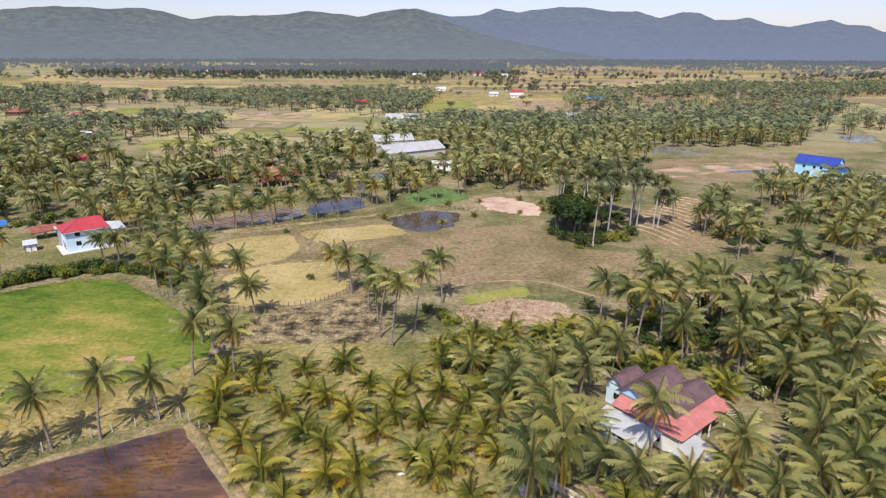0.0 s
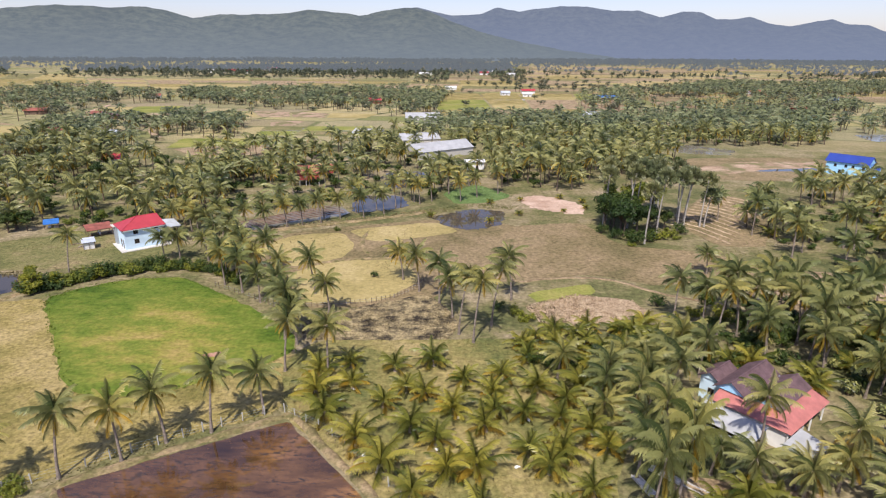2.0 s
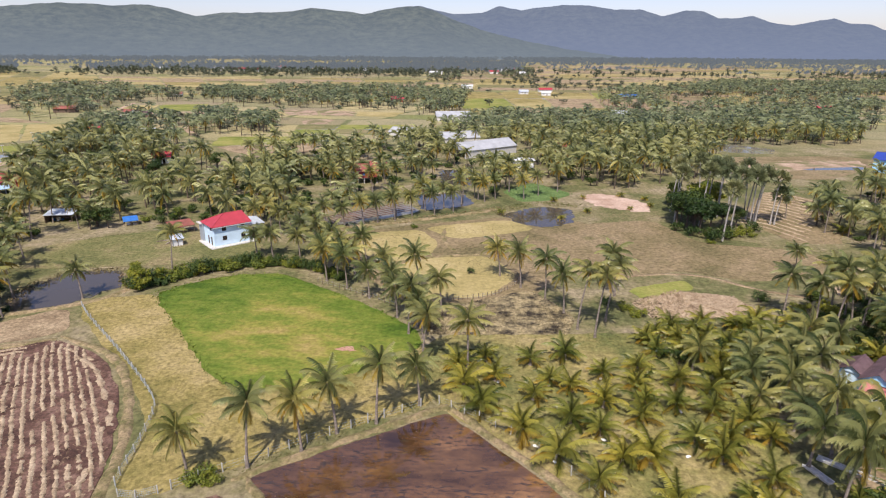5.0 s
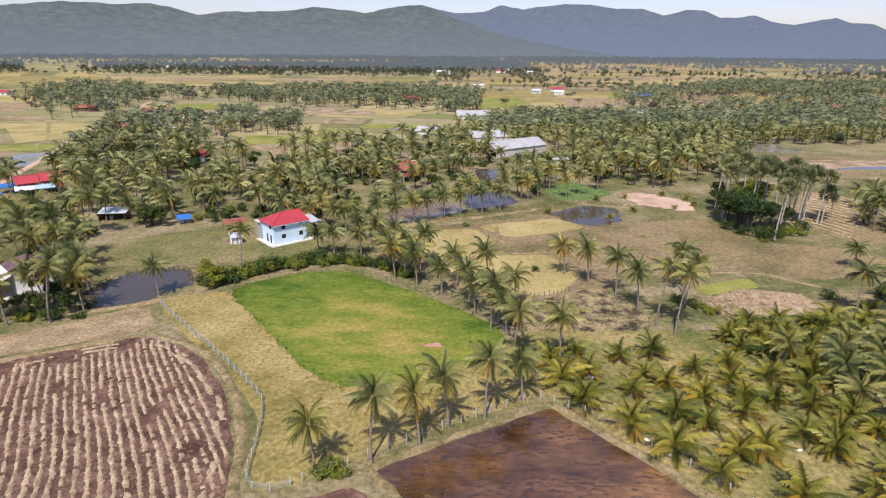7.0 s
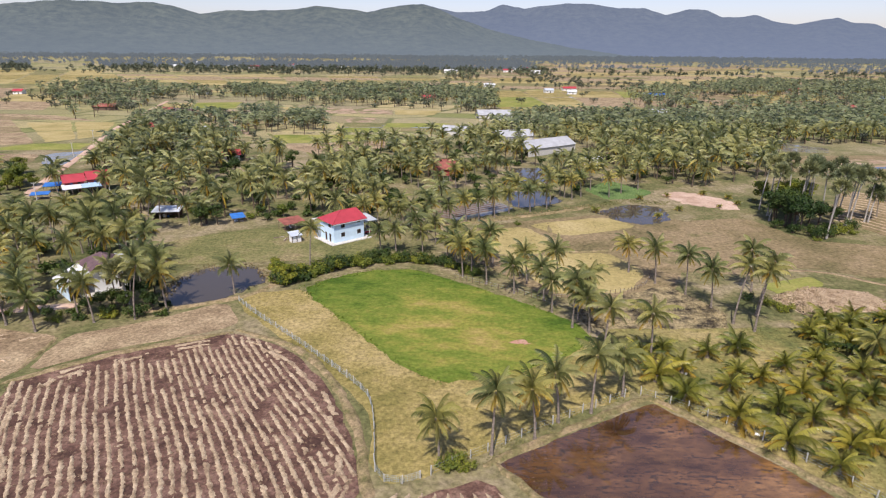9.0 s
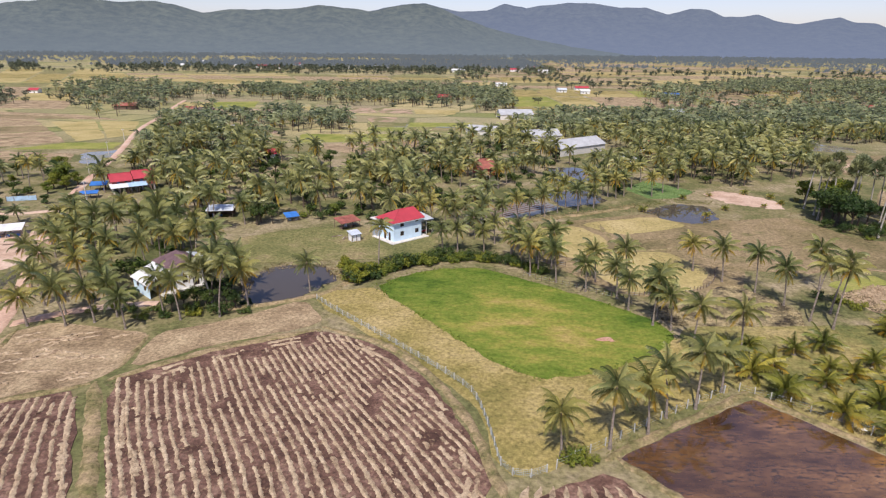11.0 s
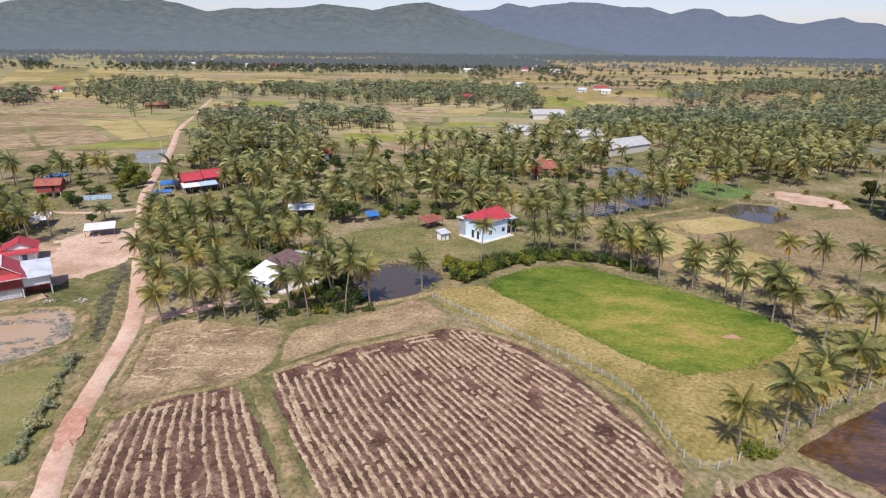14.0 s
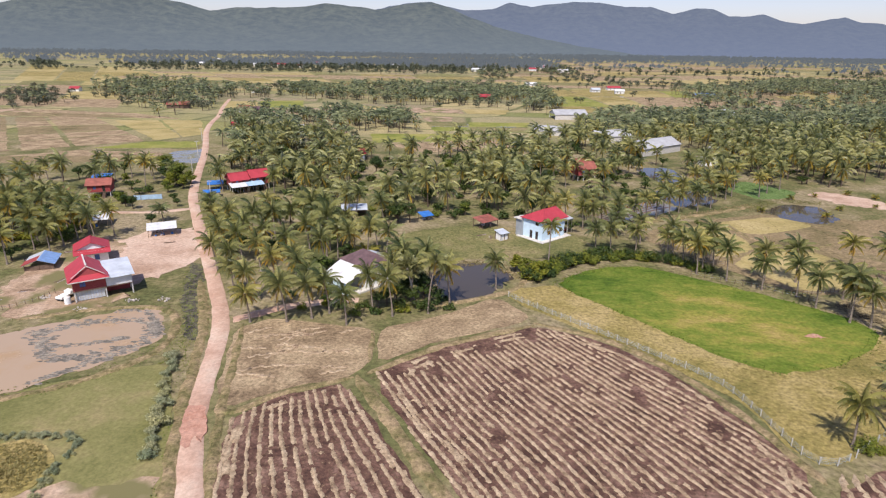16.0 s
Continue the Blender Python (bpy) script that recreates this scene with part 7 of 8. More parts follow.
def low_house(x, y, deg, w, d, eave, top, wall_m, roof_m, label, axis="x"):
    h = thing("house", frame_at(x, y, deg), label, "house", "village houses")
    shell(h, 0, w, 0, d, 0, eave, wall_m, [(w * 0.2, w * 0.2 + 1.0, 1.0, 2.1, "window"), (w * 0.55, w * 0.55 + 1.0, 0.05, 2.1, "door")], t=0.15)
    gable_roof(h, -0.6, w + 0.6, -0.8, d + 0.6, eave - 0.05, top, axis, roof_m, ends=wall_m)
    return h


blue_house()
red_stilt_house()
red_house_small()
white_house()
garden_house()
long_blue_building()
open_shed(-107.2, 146.0, 35, 2.6, 2.4, 2.0, 2.6, M["zinc"], "small white store shed with a zinc roof", wall_mat=M["wall_white"], name="store_shed")
tagged(bpy.data.objects["store_shed"], "small white-walled store shed with zinc roof", "shed")
part("front_wall", boxed(0.1, 2.5, 0.1, 0.18, 0, 1.9), M["wall_white"], bpy.data.objects["store_shed"])
open_shed(-111.5, 156.0, 40, 6.0, 4.0, 2.2, 3.0, M["roof_orange"], "open shed with a rusty brown roof", clutter=5)
open_shed(-154.0, 167.5, 8, 7.5, 5.0, 2.4, 3.0, M["zinc"], "long open shed with a zinc roof", clutter=5, wall_mat=M["wood_dark"])
# this open stall stands in for a parked white-roofed vehicle
open_shed(-203.3, 145.4, 24, 7.0, 5.0, 2.1, 2.7, M["white_sheet"], "roadside stall with a white sheet roof", clutter=7)
open_shed(-223.5, 153.5, 20, 4.5, 6.5, 2.3, 3.0, M["white_sheet"], "tall open shelter with a white sheet roof", clutter=2)
s = thing("livestock_shed", frame_at(-219.6, 119.0, 20), "low timber shed, blue and maroon sheet roof", "shed")
gable_roof(s, -0.5, 6.3, -0.5, 7.0, 1.5, 2.7, "y", M["zinc"])
slope(s, [(-0.55, -0.6, 1.56), (2.8, -0.6, 2.78), (2.8, 3.2, 2.78), (-0.55, 3.2, 1.56)], M["wall_red"], "maroon roof sheets", name="roof_sheet")
slope(s, [(3.0, -0.6, 2.78), (6.35, -0.6, 1.56), (6.35, 6.9, 1.56), (3.0, 6.9, 2.78)], paint("faded_blue_sheet", (0.2, 0.33, 0.58), 0.5, 0.15), "faded blue roof sheets", name="roof_sheet")
posts(s, [(0, 0), (2.9, 0), (5.8, 0), (0, 6.5), (5.8, 6.5)], 0, 1.5, 0.12, M["wood_dark"])
part("wall", boxed(0, 5.8, 0.05, 0.12, 0, 1.2), M["wood_dark"], s)
stilt_house(-243.0, 188.0, 16, 7.0, 6.0, 1.9, 4.3, 6.1, M["wall_red"], M["roof_orange"], "dark red stilt house with a rusty orange roof")
low_house(-254.5, 187.0, 14, 4.6, 4.0, 2.3, 3.3, M["wall_grey"], M["roof_orange"], "small green-grey shed with an orange roof")
stilt_house(-197.4, 197.4, 36, 6.0, 6.0, 2.2, 4.4, 6.6, M["wall_red"], M["roof_red"], "dark wooden stilt house with red roof and zinc awning")
stilt_house(-191.5, 201.8, 36, 6.2, 6.2, 2.2, 4.7, 7.0, M["wall_red"], M["roof_red"], "taller dark wooden stilt house with red roof")
for x, y, m, w in ((-196.2, 194.4, "white_sheet", 5.2), (-191.5, 197.9, "blue_sheet", 5.4)):
    open_shed(x, y, 36, w, 3.2, 2.6, 3.6, M[m], "pale sheet awning in front of the stilt house")
open_shed(-207, 200.5, 20, 5.0, 4.0, 2.2, 2.8, M["tarp_blue"], "shelter covered with a blue tarpaulin", clutter=3)
open_shed(-204.5, 189.5, 20, 5.0, 3.0, 1.8, 2.2, M["tarp_blue"], "low shelter covered with blue tarpaulin", clutter=3)
open_shed(-129.0, 164.5, 30, 3.4, 3.0, 1.5, 2.2, M["tarp_blue"], "small blue tarpaulin shelter", clutter=2)
open_shed(-252, 206, 10, 6.0, 5.0, 2.6, 3.4, M["tarp_blue"], "blue tarpaulin roof behind the houses")
stilt_house(-69.0, 224.0, 12, 7.5, 7.5, 2.3, 4.9, 7.2, M["wall_red"], M["roof_orange"], "raised house with an orange-red roof among palms")
low_house(-4, 259, 4, 8.0, 6.0, 3.4, 4.0, M["wall_white"], M["white_sheet"], "small white house below the palms")
low_house(-66, 247, 20, 6.0, 5.0, 2.6, 4.4, M["wall_red"], M["roof_orange"], "small rusty-roofed house in the grove")
low_house(-247, 352.0, 25, 9.0, 6.0, 3.2, 5.2, M["wall_white"], M["roof_red"], "white house with red roof by the road")
low_house(-214, 350.0, 15, 9.0, 6.0, 2.8, 4.0, M["wall_white"], M["zinc"], "white house with zinc roof by the road")
for k, (x, y, a, w, wm, rm, lab) in enumerate([(-262, 445, 5, 10, "wood_dark", "roof_tile", "dark farmhouse between the trees"), (-276, 452, -8, 8, "wall_white", "roof_orange", "white farmhouse with orange roof"), (-338, 472, 10, 16, "wood_dark", "roof_orange", "farmhouse with a rusty roof"),
                                             (150, 648, 4, 22, "wood_dark", "tarp_blue", "open farm building with a blue roof"), (82, 745, 6, 16, "wall_white", "roof_red", "farmhouse with a red roof on the plain"), (76, 690, -5, 10, "wall_white", "white_sheet", "white outbuilding on the plain"),
                                             (54, 708, 10, 10, "wall_white", "zinc", "outbuilding with zinc roof"), (-85, 590, 8, 12, "wall_red", "roof_red", "red house at the grove's edge"), (364, 757, 12, 16, "wall_white", "roof_red", "red-roofed house among palms"),
                                             (383, 631, -6, 11, "wall_white", "tarp_blue", "house with a blue roof among palms"), (288, 521, 8, 12, "wall_red", "roof_red", "red house in the plantation"), (95, 470, 4, 14, "wall_white", "zinc", "zinc-roofed house in the plantation"),
                                             (20, 300, 10, 7, "wall_white", "roof_orange", "small house with an orange roof"), (-165, 262, 20, 7, "wall_white", "roof_red", "small red-roofed house in the grove"), (-100, 246, 10, 6, "wood_dark", "zinc", "hut with a zinc roof in the grove"),
                                             (343, 839, 0, 16, "wall_white", "roof_red", "red-roofed house in a far grove"), (-10, 800, 5, 14, "wall_white", "white_sheet", "white house beyond the grove"), (-319, 632, 12, 14, "wall_white", "roof_orange", "orange-roofed house in a far grove"),
                                             (-500, 620, 3, 9, "wall_white", "roof_red", "red-roofed house in a far grove")]):
    low_house(x, y, a, w, 7.0, 3.0, 5.0, M[wm], M[rm], lab)
long_shed(-25.5, 280.5, 36.5, 33, 13, 4.6, 7.5, "long grey-roofed farm shed in the plantation")
long_shed(-35.5, 322, 20, 21, 12, 4.4, 7.0, "grey-roofed farm shed in the plantation")
long_shed(-68, 356, -24, 18, 12, 3.6, 5.6, "short grey farm shed beside fields")
long_shed(-40, 431, 5, 24, 16, 4.6, 7.2, "grey farm shed at the far edge of the plantation")
for k in range(16):
    rf = random.Random(400 + k)
    x, y = rf.uniform(-750, 300), rf.uniform(1180, 1650)
    low_house(x, y, rf.uniform(-15, 15), rf.uniform(14, 34), 10, 4.0, 6.5, M["wall_white"], M["white_sheet"] if k % 3 else M["roof_red"], "pale building of a distant village")


def sheet_screen(x, y, deg, n, label):
    """Plastic sheeting hung between poles, sagging a little."""
    t = thing("sheet_screen", frame_at(x, y, deg), label, "screen")
    for k in range(n + 1):
        part("pole", boxed(k * 2.2 - 0.05, k * 2.2 + 0.05, -0.05, 0.05, 0, 1.9), M["wood_dark"], t)
    V, Q = [], []
    for k in range(n * 6 + 1):
        u = k / 6
        sag = 0.12 * math.sin(math.pi * (u % 1))
        for z in (0.1, 0.8, 1.75 - sag):
            V.append((u * 2.2, 0.1 * math.sin(k * 1.3 + z), z))
    for k in range(n * 6):
        for q in range(2):
            Q.append((k * 3 + q, k * 3 + 3 + q, k * 3 + 4 + q, k * 3 + 1 + q))
    mesh_part("sheeting", fast_mesh("sheeting", V, Q, [M["blue_sheet"]]), t, "pale blue-grey plastic sheeting")


sheet_screen(-226.5, 185.5, 16, 4, "pale blue-grey plastic sheet fence by the track")


# ---- fences and poles ----
def fence(path, gap, height, label, net=False, wood=False, wires=3, skip=0.0):
    """Posts along a line with wires, or netting, between them."""
    f = thing("fence", Matrix.Identity(4), label, "fence")
    rng = random.Random(label)
    pts = rounded(path, False, 1)
    seg = [np.linalg.norm(b - a) for a, b in zip(pts, pts[1:])]
    total, made, d = sum(seg), [], 0.0
    bm0 = bmesh.new()
    w = 0.07 if not wood else 0.05
    box(bm0, -w, w, -w, w, -0.1, height, bevel=0.015)
    me = bpy.data.meshes.new("post")
    bm0.to_mesh(me)
    bm0.free()
    me.materials.append(M["post"] if not wood else M["wood_dark"])
    while d <= total:
        r, k = d, 0
        while k < len(seg) - 1 and r > seg[k]:
            r -= seg[k]
            k += 1
        p = pts[k] + (pts[k + 1] - pts[k]) * min(1, r / seg[k])
        made.append(p)
        if rng.random() >= skip:
            ob = mesh_part("post", me, f)
            ob.matrix_basis = Matrix.Translation((p[0], p[1], 0)) @ pose(0, 0, 0, rng.uniform(-3, 3), rng.uniform(-3, 3), rng.uniform(0, 90)) @ Matrix.Diagonal((1, 1, rng.uniform(0.9, 1.12), 1))
        d += gap * rng.uniform(0.85, 1.15)
    levels = [height * (k + 1) / (wires + 0.5) for k in range(wires)]
    for z in levels:
        line = []
        for a, c in zip(made, made[1:]):
            line += [(a[0], a[1], z), ((a[0] + c[0]) / 2, (a[1] + c[1]) / 2, z - 0.04)]
        line.append((made[-1][0], made[-1][1], z))
        v, q = tube(line, [0.012 if not net else 0.018] * len(line), 3)
        mesh_part("wire", fast_mesh("wire", v, q, [M["net"]]), f, "thin wire")
    if net:
        V, Q, b = [], [], 0
        for a, c in zip(made, made[1:]):
            n = max(2, int(np.linalg.norm(c - a) / 0.22))
            for k in range(n):
                p = a + (c - a) * k / n
                s = (c - a) / np.linalg.norm(c - a) * 0.012
                V += [(p[0] - s[0], p[1] - s[1], 0.03), (p[0] + s[0], p[1] + s[1], 0.03), (p[0] + s[0], p[1] + s[1], height * 0.85), (p[0] - s[0], p[1] - s[1], height * 0.85)]
                Q.append((b, b + 1, b + 2, b + 3))
                b += 4
        mesh_part("netting", fast_mesh("netting", V, Q, [M["net"]]), f, "blue-grey wire netting")["kind"] = "stuff"


fence([(-109.3, 107.8), (-104.7, 102.1), (-93.7, 90.5), (-90.1, 86.5), (-81.3, 76.5), (-78.2, 72.1), (-76.6, 62.1), (-76.3, 57.7), (-75.7, 54.6), (-73.2, 53.2), (-69.0, 55.3)], 2.1, 1.25, "concrete post fence with blue-grey netting round the meadow", net=True, wires=4)
fence([(-69.0, 55.3), (-58.9, 61.6), (-50.4, 67.0), (-38.2, 73.8)], 2.9, 1.45, "white concrete post fence above the flooded field")
fence([(-37.2, 73.6), (-33.3, 71.0), (-28.5, 67.4), (-25.0, 63.5), (-21.1, 58.6), (-12, 45)], 2.5, 1.45, "white concrete post fence along the orchard")
fence([(-64.5, 121.6), (-56, 116.0), (-50, 112), (-43.8, 105.8)], 1.6, 1.35, "weathered timber post fence beside the rice field", wood=True, wires=2)
fence([(-44.5, 110.2), (-36, 111.6), (-26, 114), (-20.5, 120), (-18.4, 126)], 1.1, 1.1, "rough wooden fence along the yellow paddy", wood=True, wires=2)
fence([(-62, 146), (-66, 140), (-60, 131), (-52, 128)], 2.2, 1.2, "grey post fence beside the yellow paddies", wood=True, wires=2)
fence([(-214, 96), (-207, 101), (-205, 108)], 1.4, 1.1, "broken timber fence of the yard", wood=True, wires=1)


def utility_pole(x, y, h):
    p = thing("utility_pole", frame_at(x, y, 30), "pale concrete utility pole with a short cross arm", "utility pole")
    v, q = tube([(0, 0, -0.1), (0, 0, h)], [0.15, 0.09], 8)
    mesh_part("shaft", fast_mesh("shaft", v, q, [M["concrete"]]), p)
    part("cross_arm", boxed(-0.7, 0.7, -0.05, 0.05, h - 0.5, h - 0.38), M["concrete"], p)
    for q in (-0.6, 0.0, 0.6):
        part("insulator", boxed(q - 0.05, q + 0.05, -0.05, 0.05, h - 0.36, h - 0.18, bevel=0.02), M["plastic_white"], p)


for x, y in ((-201.7, 188.2), (-225, 232), (-238, 272), (-252, 315)):
    utility_pole(x, y, 6.6)
for k, (x, y) in enumerate([(-195.5, 99.0), (-187.5, 103.8), (-206, 104.5), (-205, 112), (-181, 104), (-198, 107.0)]):
    rr = random.Random(k)
    b = bmesh.new()
    for _ in range(14):
        r = bmesh.ops.create_icosphere(b, subdivisions=1, radius=rr.uniform(0.12, 0.3))
        bmesh.ops.translate(b, vec=(rr.gauss(0, 0.6), rr.gauss(0, 0.5), rr.uniform(0.05, 0.2)), verts=r["verts"])
    ob = part("rubble_heap", b, M["rubble"], None)
    ob.location = (x, y, 0.05)
    tagged(ob, "heap of pale rubble in the sandy yard", "rubble", kind="stuff")


def sack(x, y, deg, label):
    """A slumped woven sack with a tied neck."""
    t = thing("sack", frame_at(x, y, deg), label, "sack", "white sacks")
    b = bmesh.new()
    r = bmesh.ops.create_icosphere(b, subdivisions=2, radius=0.36)
    for v in r["verts"]:
        v.co.x *= 0.9
        v.co.y *= 0.6
        v.co.z = max(-0.2, v.co.z * 0.5) + 0.22
        v.co += Vector((noise.noise(v.co * 3), noise.noise(v.co * 3 + Vector((5, 0, 0))), 0)) * 0.08
    part("body", b, M["plastic_white"], t)
    part("neck", boxed(0.3, 0.46, -0.08, 0.08, 0.1, 0.26, bevel=0.03), M["plastic_white"], t)


for k, (x, y) in enumerate([(-22.4, 60.4), (-27.9, 79.6), (-2.1, 71.6), (-15.0, 64.9), (-11.5, 80.7), (-12.1, 72.2), (6.3, 66.2), (-24.5, 63.6), (-5.0, 61.5)]):
    sack(x, y, k * 47, "white woven sack lying beneath young palms")


def plank_pile(x, y, deg, n, label):
    t = thing("plank_pile", frame_at(x, y, deg), label, "timber", "plank piles")
    rr = random.Random(label + str(x))
    for k in range(n):
        a, z = rr.uniform(-0.5, 0.5), 0.04 + 0.07 * (k // 4)
        ob = part("plank", boxed(-1.5, 1.5, -0.09, 0.09, -0.025, 0.025), M["wood_dark"] if k % 3 else M["rubble"], t)
        ob.matrix_basis = pose(rr.uniform(-0.2, 0.2), a, z, 0, rr.uniform(-2, 2), rr.uniform(-14, 14))


for x, y, d, n in ((-212, 108, 20, 9), (-208.5, 114, 70, 8), (-217, 133, 10, 12), (-224, 128, 40, 9), (-203, 158, 5, 7), (-196, 141.5, 30, 6), (-215, 102, 60, 7), (-112, 151, 30, 8), (-110, 149, 80, 6)):
    plank_pile(x, y, d, n, "loose pile of weathered planks on bare ground")


def gutter(x0, y0, x1, y1, label):
    a = math.degrees(math.atan2(y1 - y0, x1 - x0))
    n = math.hypot(x1 - x0, y1 - y0)
    t = thing("drain_channel", frame_at(x0, y0, a), label, "drain")
    part("bed", boxed(0, n, -0.35, 0.35, 0.0, 0.16, bevel=0.02), M["concrete"], t)
    part("kerb", boxed(0, n, -0.5, -0.36, 0.0, 0.34, bevel=0.02), M["concrete"], t)
    part("kerb", boxed(0, n, 0.36, 0.5, 0.0, 0.34, bevel=0.02), M["concrete"], t)


gutter(11.8, 61.6, 18.5, 55.2, "pale concrete drain across the sandy ground")
gutter(9.4, 60.2, 10.6, 56.6, "short pale concrete drain between young palms")


def parked_truck(x, y, deg):
    t = thing("small_truck", frame_at(x, y, deg), "small white pickup parked by the stilt house", "truck")
    part("chassis", boxed(-2.0, 2.0, -0.75, 0.75, 0.38, 0.6, bevel=0.04), M["glass"], t)
    part("bed", boxed(-2.0, 0.3, -0.8, 0.8, 0.6, 1.1, bevel=0.05), M["plastic_white"], t)
    part("cab", boxed(0.35, 1.5, -0.78, 0.78, 0.6, 1.65, bevel=0.14), M["plastic_white"], t)
    part("bonnet", boxed(1.45, 2.15, -0.76, 0.76, 0.6, 1.05, bevel=0.1), M["plastic_white"], t)
    part("windscreen", boxed(1.49, 1.515, -0.62, 0.62, 1.1, 1.5), M["glass"], t)
    for px in (-1.3, 1.35):
        for py in (-0.72, 0.72):
            w = bmesh.new()
            bmesh.ops.create_cone(w, cap_ends=True, segments=16, radius1=0.36, radius2=0.36, depth=0.22, matrix=pose(px, py, 0.36, 90))
            wh = part("wheel", w, M["glass"], t)
            r = bmesh.new()
            bmesh.ops.create_cone(r, cap_ends=True, segments=12, radius1=0.2, radius2=0.2, depth=0.24, matrix=pose(px, py, 0.36, 90))
            part("rim", r, M["concrete"], wh)


parked_truck(-201.5, 104.4, 80)


# ---- grass and weeds ----
def tufts(name, zone, count, size, material, label, seed, skip=()):
    """Standing blades in tufts over a zone, thinned by patches."""
    rng = random.Random(seed)
    xs, ys = [p[0] for p in zone], [p[1] for p in zone]
    V, Q, b, made = [], [], 0, 0
    under = [(q, h) for q, h in LAID if max(p[0] for p in q) > min(xs) and min(p[0] for p in q) < max(xs) and max(p[1] for p in q) > min(ys) and min(p[1] for p in q) < max(ys)]
    while made < count:
        x, y = rng.uniform(min(xs), max(xs)), rng.uniform(min(ys), max(ys))
        made += 1
        if not inside(x, y, zone) or any(inside(x, y, s) for s in skip) or near_road(x, y, 2.0):
            continue
        s = size * rng.uniform(0.6, 1.3) * (0.75 + 0.5 * noise.noise(Vector((x * 0.12, y * 0.12, seed))))
        z = max([h for q, h in under if inside(x, y, q)], default=0.0)
        for k in range(3):
            a = rng.uniform(0, 6.28)
            dx, dy = math.cos(a) * s * 0.22, math.sin(a) * s * 0.22
            lx, ly = rng.uniform(-0.3, 0.7) * s, rng.uniform(-0.3, 0.5) * s
            V += [(x - dx, y - dy, z - 0.01), (x + dx, y + dy, z - 0.01), (x + dx * 0.4 + lx, y + dy * 0.4 + ly, z + s * rng.uniform(0.3, 0.6)), (x - dx * 0.4 + lx, y - dy * 0.4 + ly, z + s * rng.uniform(0.3, 0.6))]
            Q.append((b, b + 1, b + 2, b + 3))
            b += 4
    tagged(new(name, fast_mesh(name, V, Q, [material])), label, "grass", kind="stuff")


tufts("rice_plants", GREEN, 14000, 0.17, M["rice"], "tufts of green rice bent by the wind", 1)
tufts("rice_plants", [(-67 + (x + 67) * 1.025, 101 + (y - 101) * 1.025) for x, y in GREEN], 7000, 0.5, M["blade"], "rank green stems along the edge of the rice", 19, ([(-67 + (x + 67) * 0.95, 101 + (y - 101) * 0.95) for x, y in GREEN],))
tufts("meadow_grass", [(-108, 112), (-97, 114), (-75, 85), (-44, 95), (-38, 90), (-38, 74), (-69, 55), (-76, 55), (-78, 68), (-109, 106)], 16000, 0.22, M["tan_grass"], "tufts of dry meadow grass", 2, (GREEN,))
tufts("orchard_grass", ORCHARD, 12000, 0.28, M["orchard"], "tufts of yellow grass in the orchard", 3)
tufts("straw_litter", [(-41.5, 104.8), (-25.9, 114), (-16.9, 117.7), (-10.5, 103.7), (-13.5, 96.5), (-39.8, 96.1)], 5000, 0.4, M["burnt"], "standing burnt stubble and straw", 4)
tufts("straw_litter", [(2.5, 112), (14.1, 118.0), (25.6, 115.2), (27.5, 105.5), (5.2, 101.8)], 3500, 0.5, M["straw_row"], "loose heaped straw", 5)
tufts("straw_litter", [(2.5, 112), (8, 115), (10, 104), (5.2, 101.8)], 900, 0.4, M["burnt"], "burnt edge of the straw heap", 25)
tufts("weeds", [(-178, 116), (-169, 96), (-165, 80), (-154, 44), (-162, 44), (-171, 78), (-175, 96), (-184, 122)], 6000, 0.35, M["blade"], "weeds along the road and ditch", 6, ([(-194, 65), (-178, 76), (-169, 78), (-164.5, 66), (-159, 51), (-158, 34), (-196, 34)],))
tufts("weeds", [(-150, 126), (-140, 150), (-122, 160), (-84, 152), (-64, 138), (-84, 130), (-106, 126)], 9000, 0.25, M["grass"], "short rough grass round the house", 7)
tufts("weeds", [(-220, 95), (-225, 135), (-205, 175), (-190, 170), (-176, 118), (-190, 101)], 5000, 0.2, M["grass"], "weeds round the sandy yard", 8, (YARD,))
tufts("weeds", [(-72, 158), (-36, 174), (-14, 188), (10, 192), (36, 178), (60, 148), (64, 130), (30, 122), (-15, 120), (-40, 132)], 12000, 0.3, M["paddy_brown"], "dry weeds on the fallow fields", 9)
tufts("reeds", [(-184, 56), (-179.3, 57), (-176.2, 56), (-173.2, 52), (-174, 48), (-180, 46)], 2200, 0.5, M["dry_blade"], "yellow reeds in the pasture", 10)
tufts("weeds", [(-74, 160), (-52, 168), (-36, 175), (-17, 186), (-18, 190), (-38, 180), (-54, 173), (-76, 164)], 3500, 0.7, M["bund"], "rank weeds on the bank of the ponds", 11)
tufts("weeds", [(-19, 181), (-6, 192), (8, 190), (12, 196), (-4, 198), (-22, 188)], 2500, 0.6, M["grass"], "rank weeds round the pond", 12)
tufts("weeds", [(-36, 74), (-30, 67), (-20, 55), (-12, 42), (-10, 44), (-19, 59), (-29, 70), (-35, 76)], 2500, 0.4, M["bund"], "weeds along the orchard bank", 13)
tufts("weeds", [(-62, 57), (-54, 62.5), (-37.5, 73.5), (-38.5, 75.5), (-56, 64), (-64, 58)], 3000, 0.45, M["grass"], "weeds under the fence", 14)
sl = random.Random(8)
V, T, b = [], [], 0
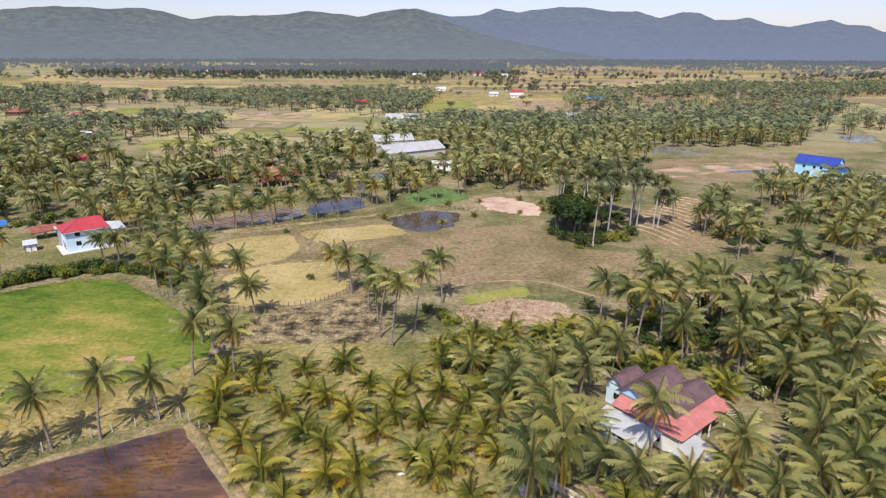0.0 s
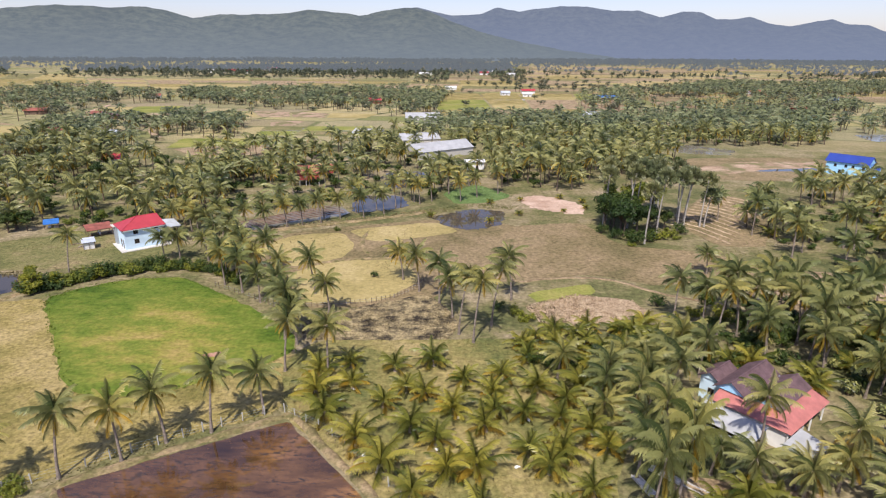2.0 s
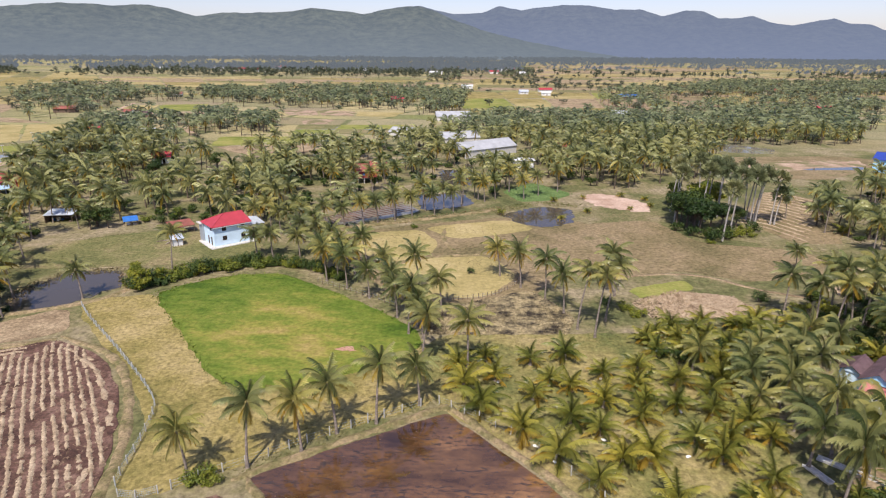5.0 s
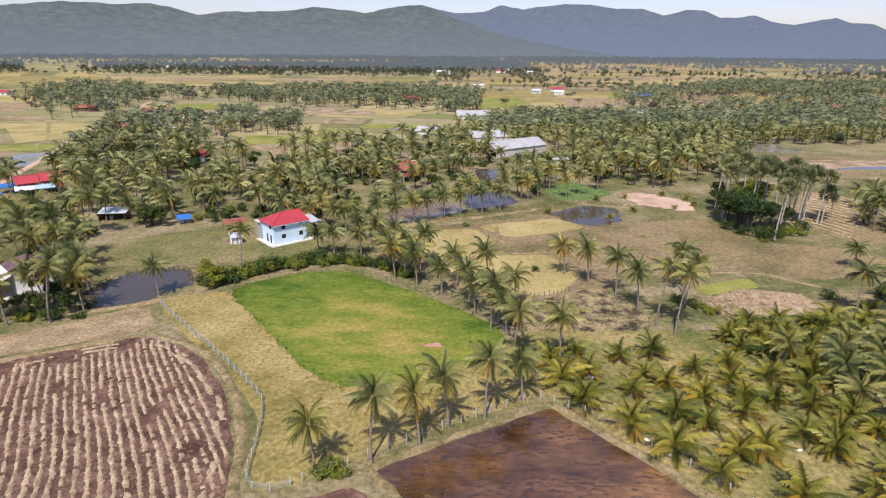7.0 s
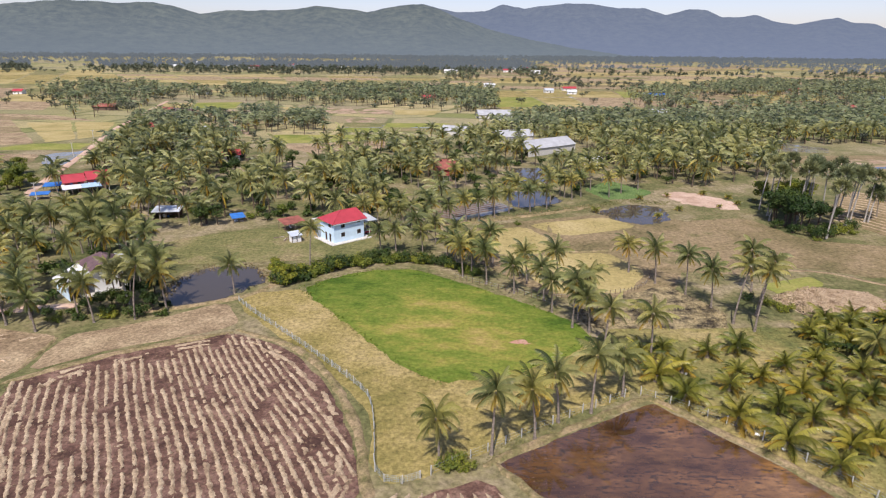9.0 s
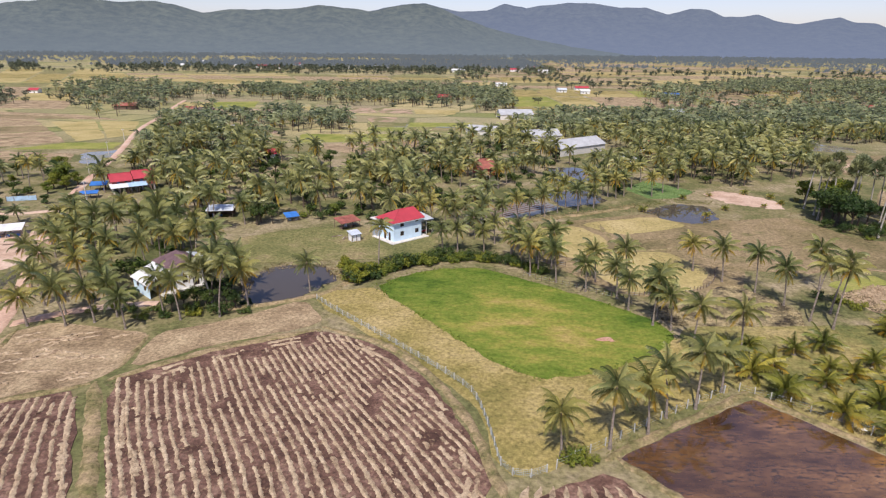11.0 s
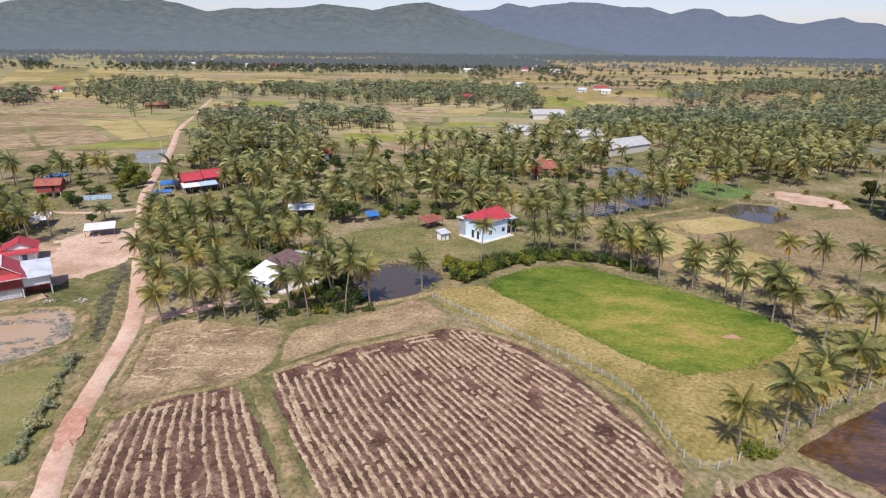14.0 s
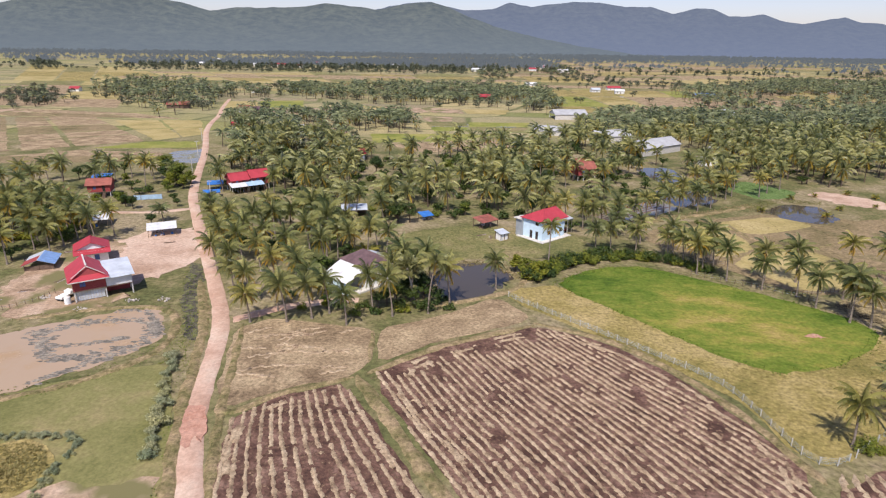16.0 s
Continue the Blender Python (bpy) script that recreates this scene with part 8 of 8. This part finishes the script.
for path, wide, many in (([(-198, 89), (-193, 92), (-184, 95.5), (-178, 92.5), (-176.8, 88), (-178.2, 84.8), (-181, 82.5)], 1.1, 260), ([(-198, 88.5), (-194.5, 85), (-192.5, 81), (-188.5, 78.6), (-182.5, 80.8)], 1.5, 260),
                         ([(-193.5, 83.5), (-189, 84), (-184, 85.6), (-181, 87.2)], 0.7, 100), ([(-188, 98), (-182.5, 99.5), (-175.4, 89), (-175.6, 85.8), (-180, 80.4), (-188, 72)], 0.7, 240)):
    line = jag(rounded(path, False, 2), 0.5, 0.1, sl, False)
    for _ in range(many):
        c = line[sl.randrange(len(line))]
        x, y, r, a = c[0] + sl.gauss(0, wide * 0.55), c[1] + sl.gauss(0, wide * 0.55), sl.uniform(0.15, 0.65), sl.uniform(0, 6.28)
        z = LAID_POND + sl.uniform(0.01, 0.05)
        V.append((x, y, z + 0.04))
        for k in range(7):
            q = r * sl.uniform(0.55, 1.2)
            V.append((x + 1.6 * q * math.cos(a + k * 0.898), y + 0.8 * q * math.sin(a + k * 0.898), z - 0.04))
        T += [(b, b + 1 + k, b + 1 + (k + 1) % 7) for k in range(7)]
        b += 8
tagged(new("silt_bank", fast_mesh("silt_bank", V, [], [M["pond_silt"]], tris=T)), "grey silt and weed standing out of the muddy pond", "silt", kind="stuff")
cl = random.Random(6)
V, Q, b = [], [], 0
for _ in range(900):
    x, y = cl.uniform(-60, -12), cl.uniform(36, 71)
    if not inside(x, y, POND_D) or noise.noise(Vector((x * 0.2, y * 0.2, 1))) < -0.05:
        continue
    r, h, a = cl.uniform(0.05, 0.16), cl.uniform(0.02, 0.06), cl.uniform(-0.5, 0.5)
    c, n, z = math.cos(a), math.sin(a), 0.03
    V += [(x + (c * u - n * v) * r, y + (n * u + c * v) * r, z) for u, v in ((-1.6, -0.5), (1.6, -0.5), (1.6, 0.5), (-1.6, 0.5))] + [(x + c * 0.5 * r, y + n * 0.5 * r, z + h), (x - c * 0.5 * r, y - n * 0.5 * r, z + h)]
    Q += [(b, b + 1, b + 4, b + 5), (b + 2, b + 3, b + 5, b + 4)]
    b += 6
tagged(new("mud_clods", fast_mesh("mud_clods", V, Q, [M["mud"]])), "clods of mud standing in the flooded field", "mud", kind="stuff")
tufts("pond_weeds", [(-128, 108), (-129, 119), (-124, 129), (-110, 131), (-104, 120), (-106, 116), (-112, 127), (-122, 124.5), (-125, 117), (-124, 109)], 2500, 0.6, M["bund"], "rank weeds round the village pond", 15)
tufts("weeds", [(-215, 62), (-190, 64), (-174, 76), (-169, 88), (-176, 103), (-206, 96), (-208, 92), (-190, 99), (-178, 99), (-173, 87), (-178, 79), (-195, 67)], 5000, 0.3, M["blade"], "weeds round the muddy pond", 16)
tufts("seedlings", [(-14.6, 213.1), (-0.6, 228.8), (11.0, 209.2), (1.4, 199.1), (-10.1, 197.3)], 2500, 0.4, M["veg"], "rows of seedlings in the vegetable bed", 17)
tufts("weeds", [(52, 150), (66, 136), (84, 134), (120, 156), (170, 165), (185, 230), (120, 236), (84, 208), (66, 172)], 9000, 0.45, M["grass"], "rough grass under the palms", 18)
